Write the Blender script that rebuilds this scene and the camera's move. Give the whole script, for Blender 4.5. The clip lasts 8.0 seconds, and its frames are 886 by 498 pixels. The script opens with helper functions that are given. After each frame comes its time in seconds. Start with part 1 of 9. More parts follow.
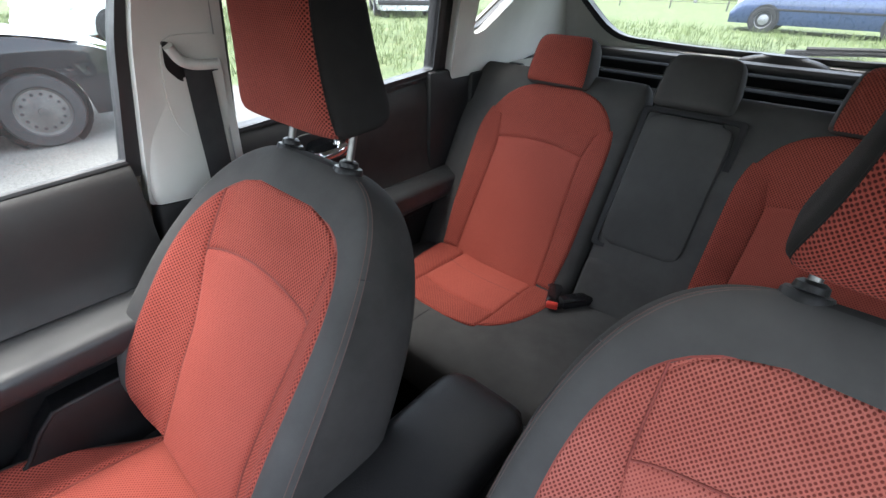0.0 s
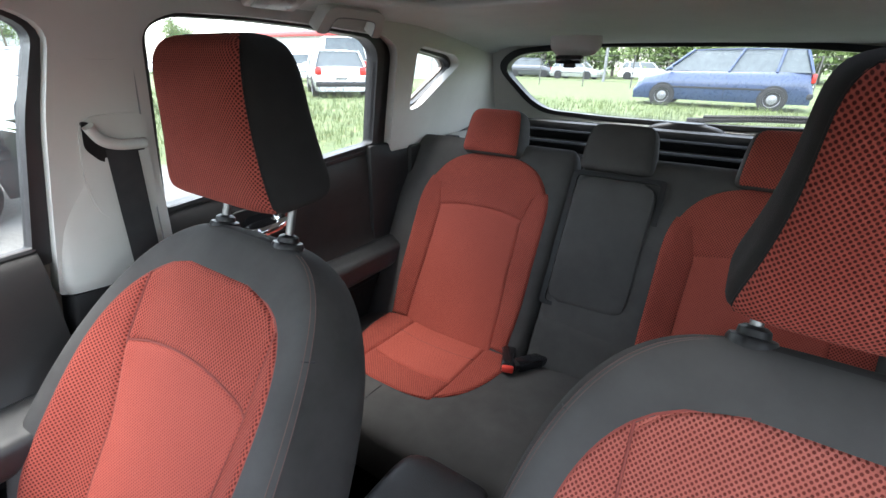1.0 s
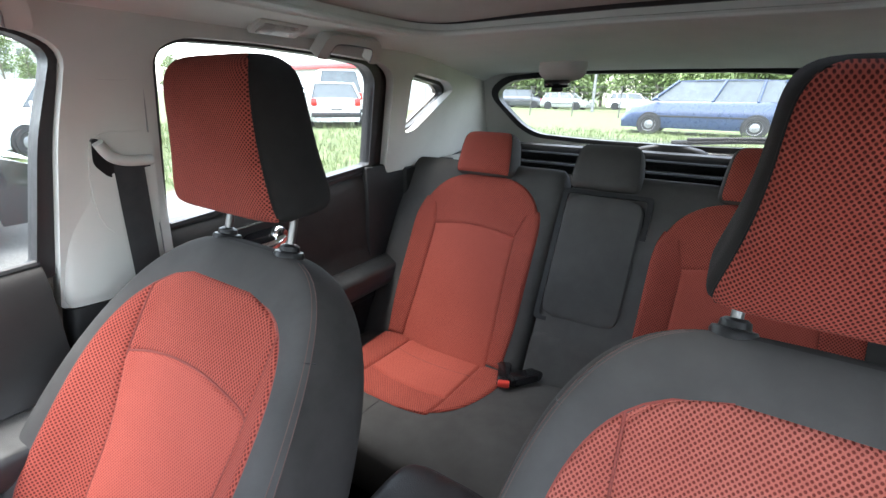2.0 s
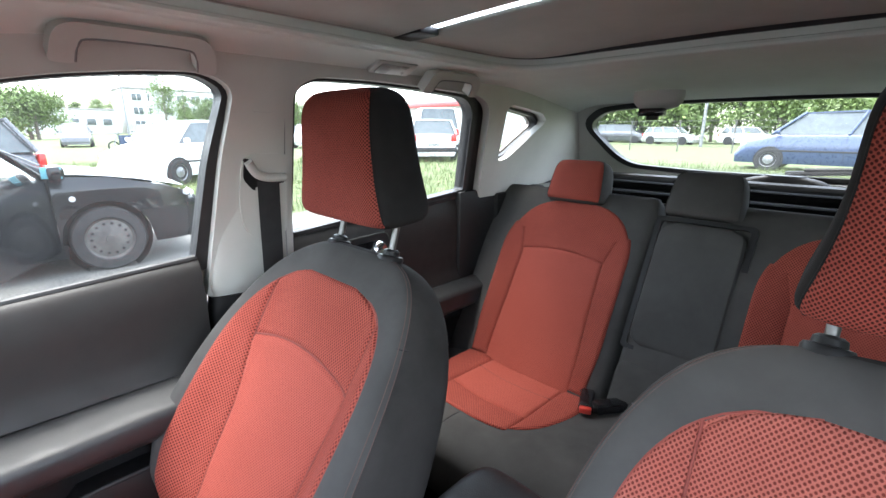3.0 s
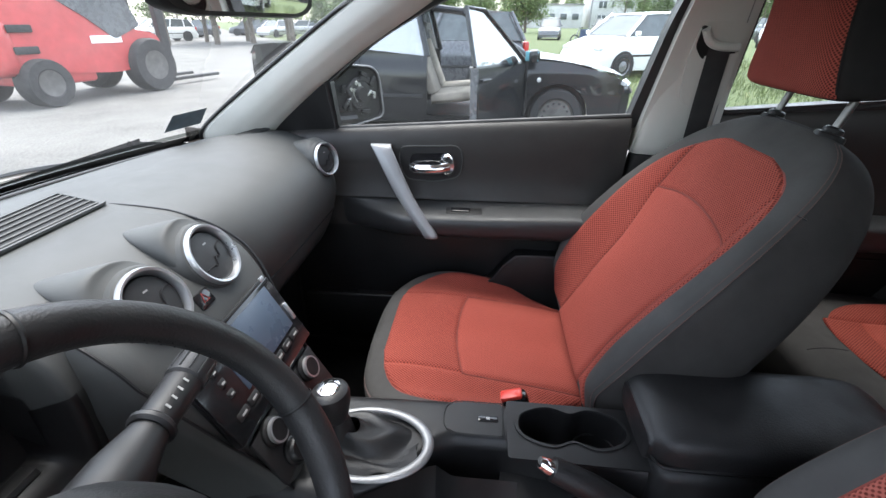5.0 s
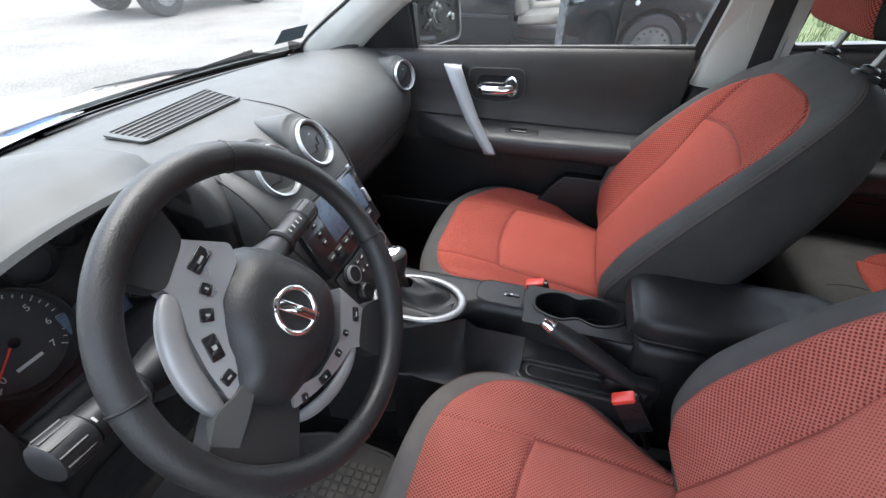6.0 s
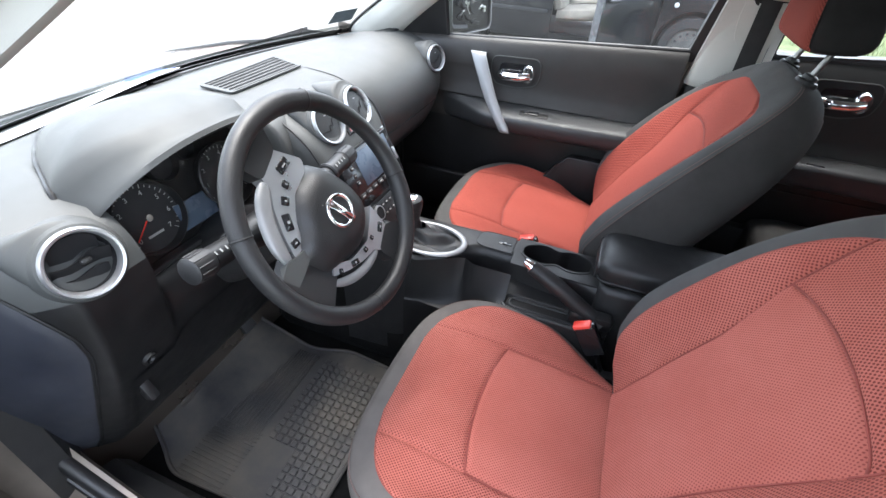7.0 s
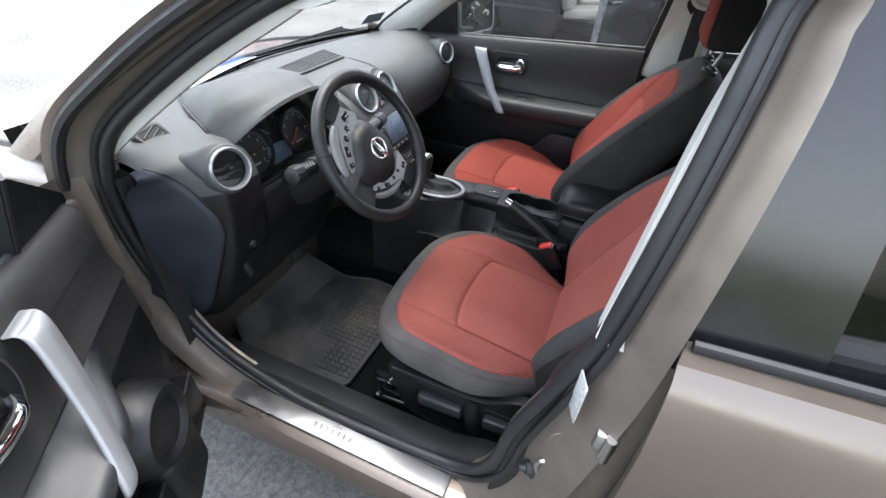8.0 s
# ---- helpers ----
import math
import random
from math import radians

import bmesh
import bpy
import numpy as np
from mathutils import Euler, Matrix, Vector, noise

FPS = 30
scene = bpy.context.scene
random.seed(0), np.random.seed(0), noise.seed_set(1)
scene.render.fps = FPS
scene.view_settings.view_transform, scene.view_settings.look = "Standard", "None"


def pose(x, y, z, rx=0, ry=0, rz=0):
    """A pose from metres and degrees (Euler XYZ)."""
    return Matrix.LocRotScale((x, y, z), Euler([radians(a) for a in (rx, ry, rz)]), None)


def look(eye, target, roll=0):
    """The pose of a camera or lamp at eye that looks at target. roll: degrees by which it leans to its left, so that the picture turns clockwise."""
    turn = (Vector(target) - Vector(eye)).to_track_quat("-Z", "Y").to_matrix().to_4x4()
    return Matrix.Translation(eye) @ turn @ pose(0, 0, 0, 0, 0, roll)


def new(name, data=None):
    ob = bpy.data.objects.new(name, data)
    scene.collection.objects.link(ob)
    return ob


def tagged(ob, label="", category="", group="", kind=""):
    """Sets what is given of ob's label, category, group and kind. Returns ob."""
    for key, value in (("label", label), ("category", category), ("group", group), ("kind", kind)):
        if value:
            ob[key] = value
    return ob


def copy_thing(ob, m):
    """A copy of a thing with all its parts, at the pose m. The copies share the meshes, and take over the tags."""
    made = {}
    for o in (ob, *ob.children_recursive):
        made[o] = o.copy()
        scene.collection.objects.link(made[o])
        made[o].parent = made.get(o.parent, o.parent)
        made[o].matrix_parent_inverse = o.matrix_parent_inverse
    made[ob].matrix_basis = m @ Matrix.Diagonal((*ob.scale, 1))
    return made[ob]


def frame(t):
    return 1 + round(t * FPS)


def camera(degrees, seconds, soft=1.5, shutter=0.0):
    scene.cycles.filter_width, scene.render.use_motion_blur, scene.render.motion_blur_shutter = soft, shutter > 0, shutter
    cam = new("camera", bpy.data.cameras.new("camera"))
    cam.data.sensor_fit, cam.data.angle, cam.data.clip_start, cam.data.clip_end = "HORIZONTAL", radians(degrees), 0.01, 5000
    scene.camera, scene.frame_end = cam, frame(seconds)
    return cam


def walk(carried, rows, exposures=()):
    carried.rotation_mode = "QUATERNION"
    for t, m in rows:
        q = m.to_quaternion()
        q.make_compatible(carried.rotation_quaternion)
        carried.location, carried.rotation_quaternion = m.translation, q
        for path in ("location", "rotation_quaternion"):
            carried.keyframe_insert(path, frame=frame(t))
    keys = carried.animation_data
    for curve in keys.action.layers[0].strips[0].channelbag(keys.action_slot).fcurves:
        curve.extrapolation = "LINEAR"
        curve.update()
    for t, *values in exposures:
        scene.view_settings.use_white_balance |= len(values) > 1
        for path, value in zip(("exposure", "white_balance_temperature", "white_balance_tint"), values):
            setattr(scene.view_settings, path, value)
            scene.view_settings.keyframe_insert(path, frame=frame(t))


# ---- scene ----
cam = camera(90.4, 8.0)
PATH = [
    (0, (-0.225, -0.324, 1.397), (0.877, -1.62, 0.345), 1.4),
    (0.5, (-0.215, -0.336, 1.398), (0.819, -1.82, 0.545), 1.3),
    (1, (-0.214, -0.337, 1.391), (0.787, -1.883, 0.612), 1.0),
    (2.5, (-0.249, -0.28, 1.363), (0.807, -1.873, 0.772), 0.1),
    (3, (-0.274, -0.252, 1.355), (1.071, -1.637, 0.834), 0.3),
    (3.5, (-0.305, -0.217, 1.352), (1.368, -1.179, 0.824), 1.5),
    (4, (-0.335, -0.191, 1.328), (1.52, -0.712, 0.794), 1.2),
    (4.5, (-0.391, -0.177, 1.309), (1.478, -0.29, 0.608), 0.9),
    (5, (-0.467, -0.159, 1.301), (1.304, 0.002, 0.386), 0.3),
    (5.2, (-0.503, -0.164, 1.299), (1.205, 0.085, 0.288), -0.1),
    (6.3, (-0.706, -0.267, 1.359), (0.831, 0.194, 0.165), 1.6),
    (6.5, (-0.746, -0.286, 1.371), (0.78, 0.185, 0.167), 2.3),
    (7, (-0.857, -0.338, 1.384), (0.643, 0.183, 0.168), 3.7),
    (7.5, (-1.054, -0.4, 1.416), (0.428, 0.152, 0.192), 3.9),
    (8, (-1.234, -0.509, 1.477), (0.242, 0.055, 0.25), 3.9),
]
EXPOSURES = [(0.0, 3.80), (2.5, 4.17), (3.5, 3.92), (4.0, 3.60), (4.5, 3.16), (5.2, 3.20), (6.5, 3.65), (7.0, 3.84), (7.5, 3.60), (8.0, 3.20)]
walk(cam, [(t, look(eye, target, roll)) for t, eye, target, roll in PATH], EXPOSURES)

# world: overcast daylight
world = bpy.data.worlds.new("overcast_sky")
scene.world = world
world.use_nodes = True
wn, wl = world.node_tree.nodes, world.node_tree.links
sky = wn.new("ShaderNodeTexSky")
sky.sky_type = "NISHITA"
sky.sun_disc = False
sky.sun_elevation = radians(74)
sky.sun_rotation = radians(70)
sky.air_density, sky.dust_density, sky.ozone_density = 1.0, 2.0, 1.0
grey = wn.new("ShaderNodeHueSaturation")
grey.inputs["Saturation"].default_value = 0.50
wl.new(sky.outputs[0], grey.inputs["Color"])
wl.new(grey.outputs[0], wn["Background"].inputs["Color"])
wn["Background"].inputs["Strength"].default_value = 0.15
sun = new("sun", bpy.data.lights.new("sun", "SUN"))
sun.data.energy, sun.data.angle, sun.data.color = 0.6, radians(50), (1.0, 0.985, 0.96)
sun.matrix_world = look((3, 1, 11), (0, -0.3, 0))


# ---- materials ----
def nodes_of(name):
    m = bpy.data.materials.new(name)
    m.use_nodes = True
    return m, m.node_tree.nodes, m.node_tree.links, m.node_tree.nodes["Principled BSDF"]


def ramp(n, l, source, stops):
    r = n.new("ShaderNodeValToRGB")
    while len(r.color_ramp.elements) < len(stops):
        r.color_ramp.elements.new(0.5)
    for e, (p, c) in zip(r.color_ramp.elements, stops):
        e.position, e.color = p, (*c, 1) if len(c) == 3 else c
    l.new(source, r.inputs[0])
    return r.outputs[0]


def noise_tex(n, l, coord, scale, detail=4, rough=0.6):
    t = n.new("ShaderNodeTexNoise")
    t.inputs["Scale"].default_value, t.inputs["Detail"].default_value, t.inputs["Roughness"].default_value = scale, detail, rough
    l.new(coord, t.inputs["Vector"])
    return t.outputs[0]


def bumped(n, l, b, height, strength, distance):
    k = n.new("ShaderNodeBump")
    k.inputs["Strength"].default_value, k.inputs["Distance"].default_value = strength, distance
    l.new(height, k.inputs["Height"])
    l.new(k.outputs[0], b.inputs["Normal"])
    return k


def surface(name, color, rough=0.5, metal=0.0, var=0.2, patch=7.0, grain=600.0, bump=0.15, dist=0.0006, coat=0.0, spec=0.5, rvar=0.12):
    """A surface with patchy colour, uneven gloss and fine relief."""
    m, n, l, b = nodes_of(name)
    obj = n.new("ShaderNodeTexCoord").outputs["Object"]
    low, high = [c * (1 - var) for c in color], [min(1, c * (1 + var)) for c in color]
    big = noise_tex(n, l, obj, patch, 5)
    l.new(ramp(n, l, big, [(0.3, low), (0.7, high)]), b.inputs["Base Color"])
    l.new(ramp(n, l, noise_tex(n, l, obj, patch * 2.3, 6), [(0.3, [max(0.02, rough - rvar)] * 3), (0.7, [min(1, rough + rvar)] * 3)]), b.inputs["Roughness"])
    b.inputs["Metallic"].default_value = metal
    b.inputs["Coat Weight"].default_value = coat
    b.inputs["Specular IOR Level"].default_value = spec
    if bump:
        bumped(n, l, b, noise_tex(n, l, obj, grain, 2), bump, dist)
    return m


def knit(name, color, hole, pitch, size, relief=0.6, dist=0.0015, faded=None, diagonal=True):
    """Seat cloth: a staggered pattern of small dark meshes on the coloured yarn, laid out by the UV map in metres."""
    m, n, l, b = nodes_of(name)
    uv = n.new("ShaderNodeTexCoord").outputs["UV"]
    turn = n.new("ShaderNodeMapping")
    turn.inputs["Rotation"].default_value = (0, 0, radians(45 if diagonal else 0))
    turn.inputs["Scale"].default_value = (1, 0.82, 1)
    l.new(uv, turn.inputs["Vector"])
    v = n.new("ShaderNodeTexVoronoi")
    v.voronoi_dimensions = "2D"
    v.inputs["Scale"].default_value, v.inputs["Randomness"].default_value = 1 / pitch, 0.06
    l.new(turn.outputs[0], v.inputs["Vector"])
    obj = n.new("ShaderNodeTexCoord").outputs["Object"]
    wear = ramp(n, l, noise_tex(n, l, obj, 5, 5), [(0.3, color), (0.72, faded or [min(1, c * 1.25) for c in color])])
    mask = ramp(n, l, v.outputs["Distance"], [(size * 0.75, (0, 0, 0)), (size * 1.3, (1, 1, 1))])
    mix = n.new("ShaderNodeMix")
    mix.data_type = "RGBA"
    l.new(mask, mix.inputs["Factor"])
    mix.inputs[6].default_value = (*hole, 1)
    l.new(wear, mix.inputs[7])
    l.new(mix.outputs[2], b.inputs["Base Color"])
    b.inputs["Roughness"].default_value = 0.95
    b.inputs["Specular IOR Level"].default_value = 0.15
    b.inputs["Sheen Weight"].default_value = 0.06
    b.inputs["Sheen Tint"].default_value = (*[min(1, c * 1.6 + 0.1) for c in color], 1)
    add = n.new("ShaderNodeMath")
    add.operation = "MULTIPLY_ADD"
    l.new(noise_tex(n, l, obj, 900, 2), add.inputs[0])
    add.inputs[1].default_value = 0.35
    l.new(mask, add.inputs[2])
    bumped(n, l, b, add.outputs[0], relief, dist)
    return m


def dusty(name, clean, dust):
    """Black rubber with trodden-in dust lying in patches and specks."""
    m, n, l, b = nodes_of(name)
    obj = n.new("ShaderNodeTexCoord").outputs["Object"]
    lie = ramp(n, l, noise_tex(n, l, obj, 4.2, 7, 0.62), [(0.44, (0, 0, 0)), (0.66, (1, 1, 1))])
    speck = ramp(n, l, noise_tex(n, l, obj, 170, 3, 0.7), [(0.60, (0, 0, 0)), (0.75, (0.55, 0.55, 0.55))])
    most = n.new("ShaderNodeMath")
    most.operation = "MAXIMUM"
    l.new(lie, most.inputs[0])
    l.new(speck, most.inputs[1])
    mix = n.new("ShaderNodeMix")
    mix.data_type = "RGBA"
    l.new(most.outputs[0], mix.inputs["Factor"])
    mix.inputs[6].default_value, mix.inputs[7].default_value = (*clean, 1), (*dust, 1)
    l.new(mix.outputs[2], b.inputs["Base Color"])
    l.new(ramp(n, l, most.outputs[0], [(0.0, (0.50, 0.50, 0.50)), (1.0, (0.9, 0.9, 0.9))]), b.inputs["Roughness"])
    bumped(n, l, b, noise_tex(n, l, obj, 300, 3), 0.3, 0.0006)
    return m


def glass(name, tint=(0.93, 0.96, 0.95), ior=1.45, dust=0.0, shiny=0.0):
    """Thin pane; dust is the share covered by a pale dry layer that also puts in the glare's haze, shiny adds to its
    mirror share.
    """
    m, n, l, b = nodes_of(name)
    n.remove(b)
    clear, shine, edge, mix = n.new("ShaderNodeBsdfTransparent"), n.new("ShaderNodeBsdfGlossy"), n.new("ShaderNodeLayerWeight"), n.new("ShaderNodeMixShader")
    clear.inputs[0].default_value = (*tint, 1)
    shine.inputs["Roughness"].default_value = 0.01
    edge.inputs[0].default_value = 0.5
    power, gain = n.new("ShaderNodeMath"), n.new("ShaderNodeMath")
    power.operation, gain.operation = "POWER", "MULTIPLY_ADD"
    power.inputs[1].default_value = 5.0
    gain.inputs[1].default_value, gain.inputs[2].default_value = 0.5, ((ior - 1) / (ior + 1)) ** 2 * 0.5 + shiny
    l.new(edge.outputs["Facing"], power.inputs[0])
    l.new(power.outputs[0], gain.inputs[0])
    l.new(gain.outputs[0], mix.inputs[0])
    l.new(clear.outputs[0], mix.inputs[1])
    l.new(shine.outputs[0], mix.inputs[2])
    last = mix
    # Pale layer on the dirty pane paints in the veiling glare.
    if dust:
        haze_film, cover = n.new("ShaderNodeBsdfTranslucent"), n.new("ShaderNodeMixShader")
        haze_film.inputs[0].default_value = (0.74, 0.75, 0.74, 1)
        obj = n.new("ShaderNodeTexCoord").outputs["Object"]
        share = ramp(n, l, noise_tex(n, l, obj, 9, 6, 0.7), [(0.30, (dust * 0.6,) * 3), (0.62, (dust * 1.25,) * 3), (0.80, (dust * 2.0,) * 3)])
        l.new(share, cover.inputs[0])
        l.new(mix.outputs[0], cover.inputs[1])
        l.new(haze_film.outputs[0], cover.inputs[2])
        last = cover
    l.new(last.outputs[0], n["Material Output"].inputs[0])
    return m


RED = (0.305, 0.065, 0.046)
RED_HOLE = (0.105, 0.019, 0.015)
M = dict(
    head_mesh=knit("red_headrest_cloth", (0.245, 0.052, 0.038), (0.055, 0.010, 0.008), 0.0033, 0.33, 0.9, 0.0013, (0.30, 0.072, 0.054)),
    red_mesh=knit("red_mesh_cloth", RED, RED_HOLE, 0.0042, 0.32, 0.9, 0.0013, (0.365, 0.084, 0.060)),
    red_fine=knit("red_fine_cloth", (0.305, 0.067, 0.048), (0.17, 0.030, 0.022), 0.0038, 0.25, 0.7, 0.0010, (0.345, 0.080, 0.058)),
    grey_cloth=surface("grey_cloth", (0.056, 0.0545, 0.0525), 0.95, grain=1300, bump=0.35, dist=0.0006, var=0.16, patch=9, spec=0.15),
    grey_worn=surface("dusty_grey_cloth", (0.082, 0.075, 0.070), 0.95, grain=1300, bump=0.35, dist=0.0006, var=0.22, patch=9, spec=0.15),
    # Dusty cloth, darkened for backrest sides that face away from the light.
    grey_shade=surface("dusty_shaded_cloth", (0.034, 0.032, 0.0305), 0.95, grain=1300, bump=0.35, dist=0.0006, var=0.22, patch=9, spec=0.15),
    dark_cloth=surface("dark_cloth", (0.0155, 0.0148, 0.0145), 0.95, grain=1300, bump=0.35, dist=0.0006, var=0.25, patch=7, spec=0.15),
    red_worn=knit("worn_red_cloth", (0.305, 0.084, 0.063), (0.18, 0.041, 0.031), 0.0038, 0.25, 0.7, 0.0009, (0.375, 0.120, 0.093)),
    red_worn_mesh=knit("worn_red_mesh_cloth", (0.300, 0.080, 0.060), (0.125, 0.027, 0.020), 0.0040, 0.30, 0.8, 0.0013, (0.385, 0.127, 0.099)),
    thread=surface("thread", (0.085, 0.052, 0.046), 0.9, bump=0),
    # Seam red, deepened to paint the shadow line in each crease.
    shaded_red_thread=surface("shaded_red_thread", (0.20, 0.042, 0.031), 0.9, bump=0),
    dash=surface("dash_plastic", (0.033, 0.035, 0.034), 0.62, grain=900, bump=0.35, dist=0.0008, var=0.08, rvar=0.04, spec=0.5),
    plastic=surface("dark_plastic", (0.0105, 0.0105, 0.011), 0.48, grain=1100, bump=0.3, dist=0.0006, spec=0.38),
    black=surface("black_plastic", (0.005, 0.005, 0.0054), 0.48, grain=900, bump=0.2, spec=0.35),
    satin_black=surface("satin_black", (0.010, 0.011, 0.012), 0.30, bump=0, rvar=0.04, spec=0.22),
    gloss_black=surface("gloss_black", (0.010, 0.010, 0.011), 0.12, bump=0, rvar=0.05),
    leather=surface("black_leather", (0.010, 0.010, 0.0105), 0.48, grain=420, bump=0.5, dist=0.0009, spec=0.38),
    rubber=surface("rubber", (0.016, 0.016, 0.017), 0.62, grain=500, bump=0.2),
    mat=dusty("rubber_mat", (0.024, 0.024, 0.026), (0.090, 0.080, 0.066)),
    mat_raised=dusty("worn_rubber_tread", (0.028, 0.028, 0.030), (0.105, 0.094, 0.079)),
    post_steel=surface("post_steel", (0.17, 0.17, 0.165), 0.38, 0.9, var=0.1, bump=0.05),
    carpet=surface("carpet", (0.007, 0.007, 0.007), 1.0, grain=500, bump=0.9, dist=0.004, spec=0.1),
    liner=surface("headliner_cloth", (0.655, 0.685, 0.65), 0.95, grain=900, bump=0.3, dist=0.0006, var=0.05, spec=0.2),
    blind=surface("roof_blind_cloth", (0.46, 0.465, 0.435), 0.95, grain=700, bump=0.3, var=0.06, spec=0.2),
    trim=surface("pillar_plastic", (0.455, 0.455, 0.425), 0.55, grain=800, bump=0.25, var=0.05),
    strap=surface("satin_strap_paint", (0.22, 0.223, 0.227), 0.46, 0.55, var=0.05, grain=1500, bump=0.08),
    print_grey=surface("print_grey", (0.30, 0.28, 0.29), 0.7, bump=0, var=0.4, patch=60),
    silver=surface("silver_paint", (0.42, 0.43, 0.44), 0.38, 0.88, var=0.05, grain=1500, bump=0.08),
    chrome=surface("chrome", (0.85, 0.85, 0.86), 0.07, 1.0, var=0.03, bump=0, rvar=0.03),
    steel=surface("steel", (0.45, 0.45, 0.45), 0.35, 1.0, var=0.15, bump=0.1),
    paint=surface("bronze_paint", (0.150, 0.125, 0.104), 0.34, 0.75, var=0.06, patch=3, grain=3000, bump=0, coat=0.30),
    paint_dusty=surface("bronze_paint_jamb", (0.185, 0.158, 0.132), 0.42, 0.55, var=0.15, patch=9, grain=900, bump=0.1),
    seal=surface("seal_rubber", (0.012, 0.012, 0.013), 0.5, grain=700, bump=0.2),
    belt=surface("belt_webbing", (0.015, 0.015, 0.016), 0.75, grain=1200, bump=0.6, dist=0.0008),
    buckle_red=surface("buckle_red", (0.62, 0.05, 0.035), 0.35, bump=0, var=0.05),
    mark_red=surface("mark_red", (0.26, 0.025, 0.02), 0.5, bump=0),
    white=surface("white_paint", (0.78, 0.78, 0.77), 0.45, bump=0.05, var=0.04),
    paper=surface("paper", (0.50, 0.50, 0.495), 0.7, bump=0.05, var=0.03),
    label_paper=surface("label_paper", (0.36, 0.37, 0.36), 0.6, bump=0.05, var=0.45, patch=160),
    paper_blue=surface("paper_blue", (0.10, 0.17, 0.45), 0.6, bump=0),
    label_grey=surface("label_grey", (0.66, 0.66, 0.64), 0.6, bump=0),
    needle=surface("needle_red", (0.7, 0.02, 0.01), 0.5, bump=0),
    dial=surface("dial_face", (0.012, 0.012, 0.013), 0.6, bump=0.05),
    tick=surface("dial_marks", (0.30, 0.30, 0.29), 0.6, bump=0),
    screen=surface("screen_glass", (0.055, 0.075, 0.105), 0.28, bump=0, rvar=0.04, spec=0.35),
    door_panel=surface("door_panel_plastic", (0.021, 0.0195, 0.0185), 0.55, grain=900, bump=0.35, dist=0.0008, var=0.12, spec=0.38),
    armrest=surface("armrest_vinyl", (0.019, 0.020, 0.021), 0.46, grain=700, bump=0.4, dist=0.0008, var=0.12),
    vent_black=surface("vent_black", (0.010, 0.010, 0.011), 0.65, bump=0.1, spec=0.2),
    grey_plastic=surface("grey_plastic", (0.20, 0.20, 0.20), 0.5, grain=800, bump=0.2),
    fuse_panel=surface("fuse_panel_plastic", (0.012, 0.014, 0.021), 0.55, grain=1000, bump=0.2),
    # The pale layer on these panes lifts the blacks beyond them as haze.
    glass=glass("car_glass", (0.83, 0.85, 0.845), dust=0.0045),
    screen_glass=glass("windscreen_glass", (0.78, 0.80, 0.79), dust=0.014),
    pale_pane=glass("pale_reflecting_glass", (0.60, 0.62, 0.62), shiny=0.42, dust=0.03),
    tinted=glass("tinted_glass", (0.35, 0.37, 0.36)),
    lens=glass("gauge_lens", (0.95, 0.95, 0.95), 1.3),
    sticker=surface("sticker_film", (0.10, 0.135, 0.165), 0.6, bump=0.05, var=0.2, patch=40),
    mirror=surface("mirror_glass", (0.9, 0.9, 0.9), 0.02, 1.0, var=0.01, bump=0, rvar=0.01),
    lamp_lens=surface("lamp_lens", (0.34, 0.33, 0.31), 0.25, bump=0.2, grain=300),
)


# ---- building tools ----
def make(name, verts, faces, uvs=None):
    me = bpy.data.meshes.new(name)
    me.from_pydata([tuple(float(c) for c in v) for v in verts], [], [tuple(int(i) for i in f) for f in faces])
    if uvs is not None:
        layer = me.uv_layers.new(name="uv")
        uvs = np.asarray(uvs, float)
        idx = np.zeros(len(me.loops), int)
        me.loops.foreach_get("vertex_index", idx)
        layer.data.foreach_set("uv", uvs[idx].ravel())
    return me


def tidy(me):
    bm = bmesh.new()
    bm.from_mesh(me)
    bmesh.ops.remove_doubles(bm, verts=bm.verts, dist=1e-5)
    bmesh.ops.recalc_face_normals(bm, faces=bm.faces)
    bm.to_mesh(me)
    bm.free()
    return me


def part(name, me, material, parent=None, label="", sharp=38, clean=True):
    """Links a mesh, built in world coordinates, as one object under its thing."""
    if isinstance(me, bmesh.types.BMesh):
        bm, me = me, bpy.data.meshes.new(name)
        bm.to_mesh(me)
        bm.free()
    if clean:
        tidy(me)
    me.materials.append(material)
    me.shade_smooth()
    me.set_sharp_from_angle(angle=radians(sharp))
    ob = new(name, me)
    if parent is not None:
        root = parent
        while root.parent:
            root = root.parent
        me.transform(root.matrix_basis.inverted())
        ob.parent = parent
    return tagged(ob, label)


def thing(name, at, label, category, group="", kind=""):
    ob = new(name)
    ob.empty_display_size = 0.1
    ob.matrix_basis = Matrix.Translation(at)
    return tagged(ob, label, category, group, kind)


def structure(name, me, material, label, sharp=38):
    return tagged(part(name, me, material, sharp=sharp), label, "", "", "structure")


def grid(P, ring=False, cap=False, uv=None, name="grid"):
    """P: rows x columns x 3. ring: the columns close on themselves. cap: the first and last rows are filled."""
    P = np.asarray(P, float)
    r, c, _ = P.shape
    f = []
    for i in range(r - 1):
        for j in range(c if ring else c - 1):
            k = (j + 1) % c
            f.append((i * c + j, i * c + k, (i + 1) * c + k, (i + 1) * c + j))
    if cap:
        f += [tuple(range(c - 1, -1, -1)), tuple((r - 1) * c + j for j in range(c))]
    return make(name, P.reshape(-1, 3), f, None if uv is None else np.asarray(uv).reshape(-1, 2))


def join(*meshes):
    bm = bmesh.new()
    for me in meshes:
        bm.from_mesh(me)
    out = bpy.data.meshes.new("joined")
    bm.to_mesh(out)
    bm.free()
    return out


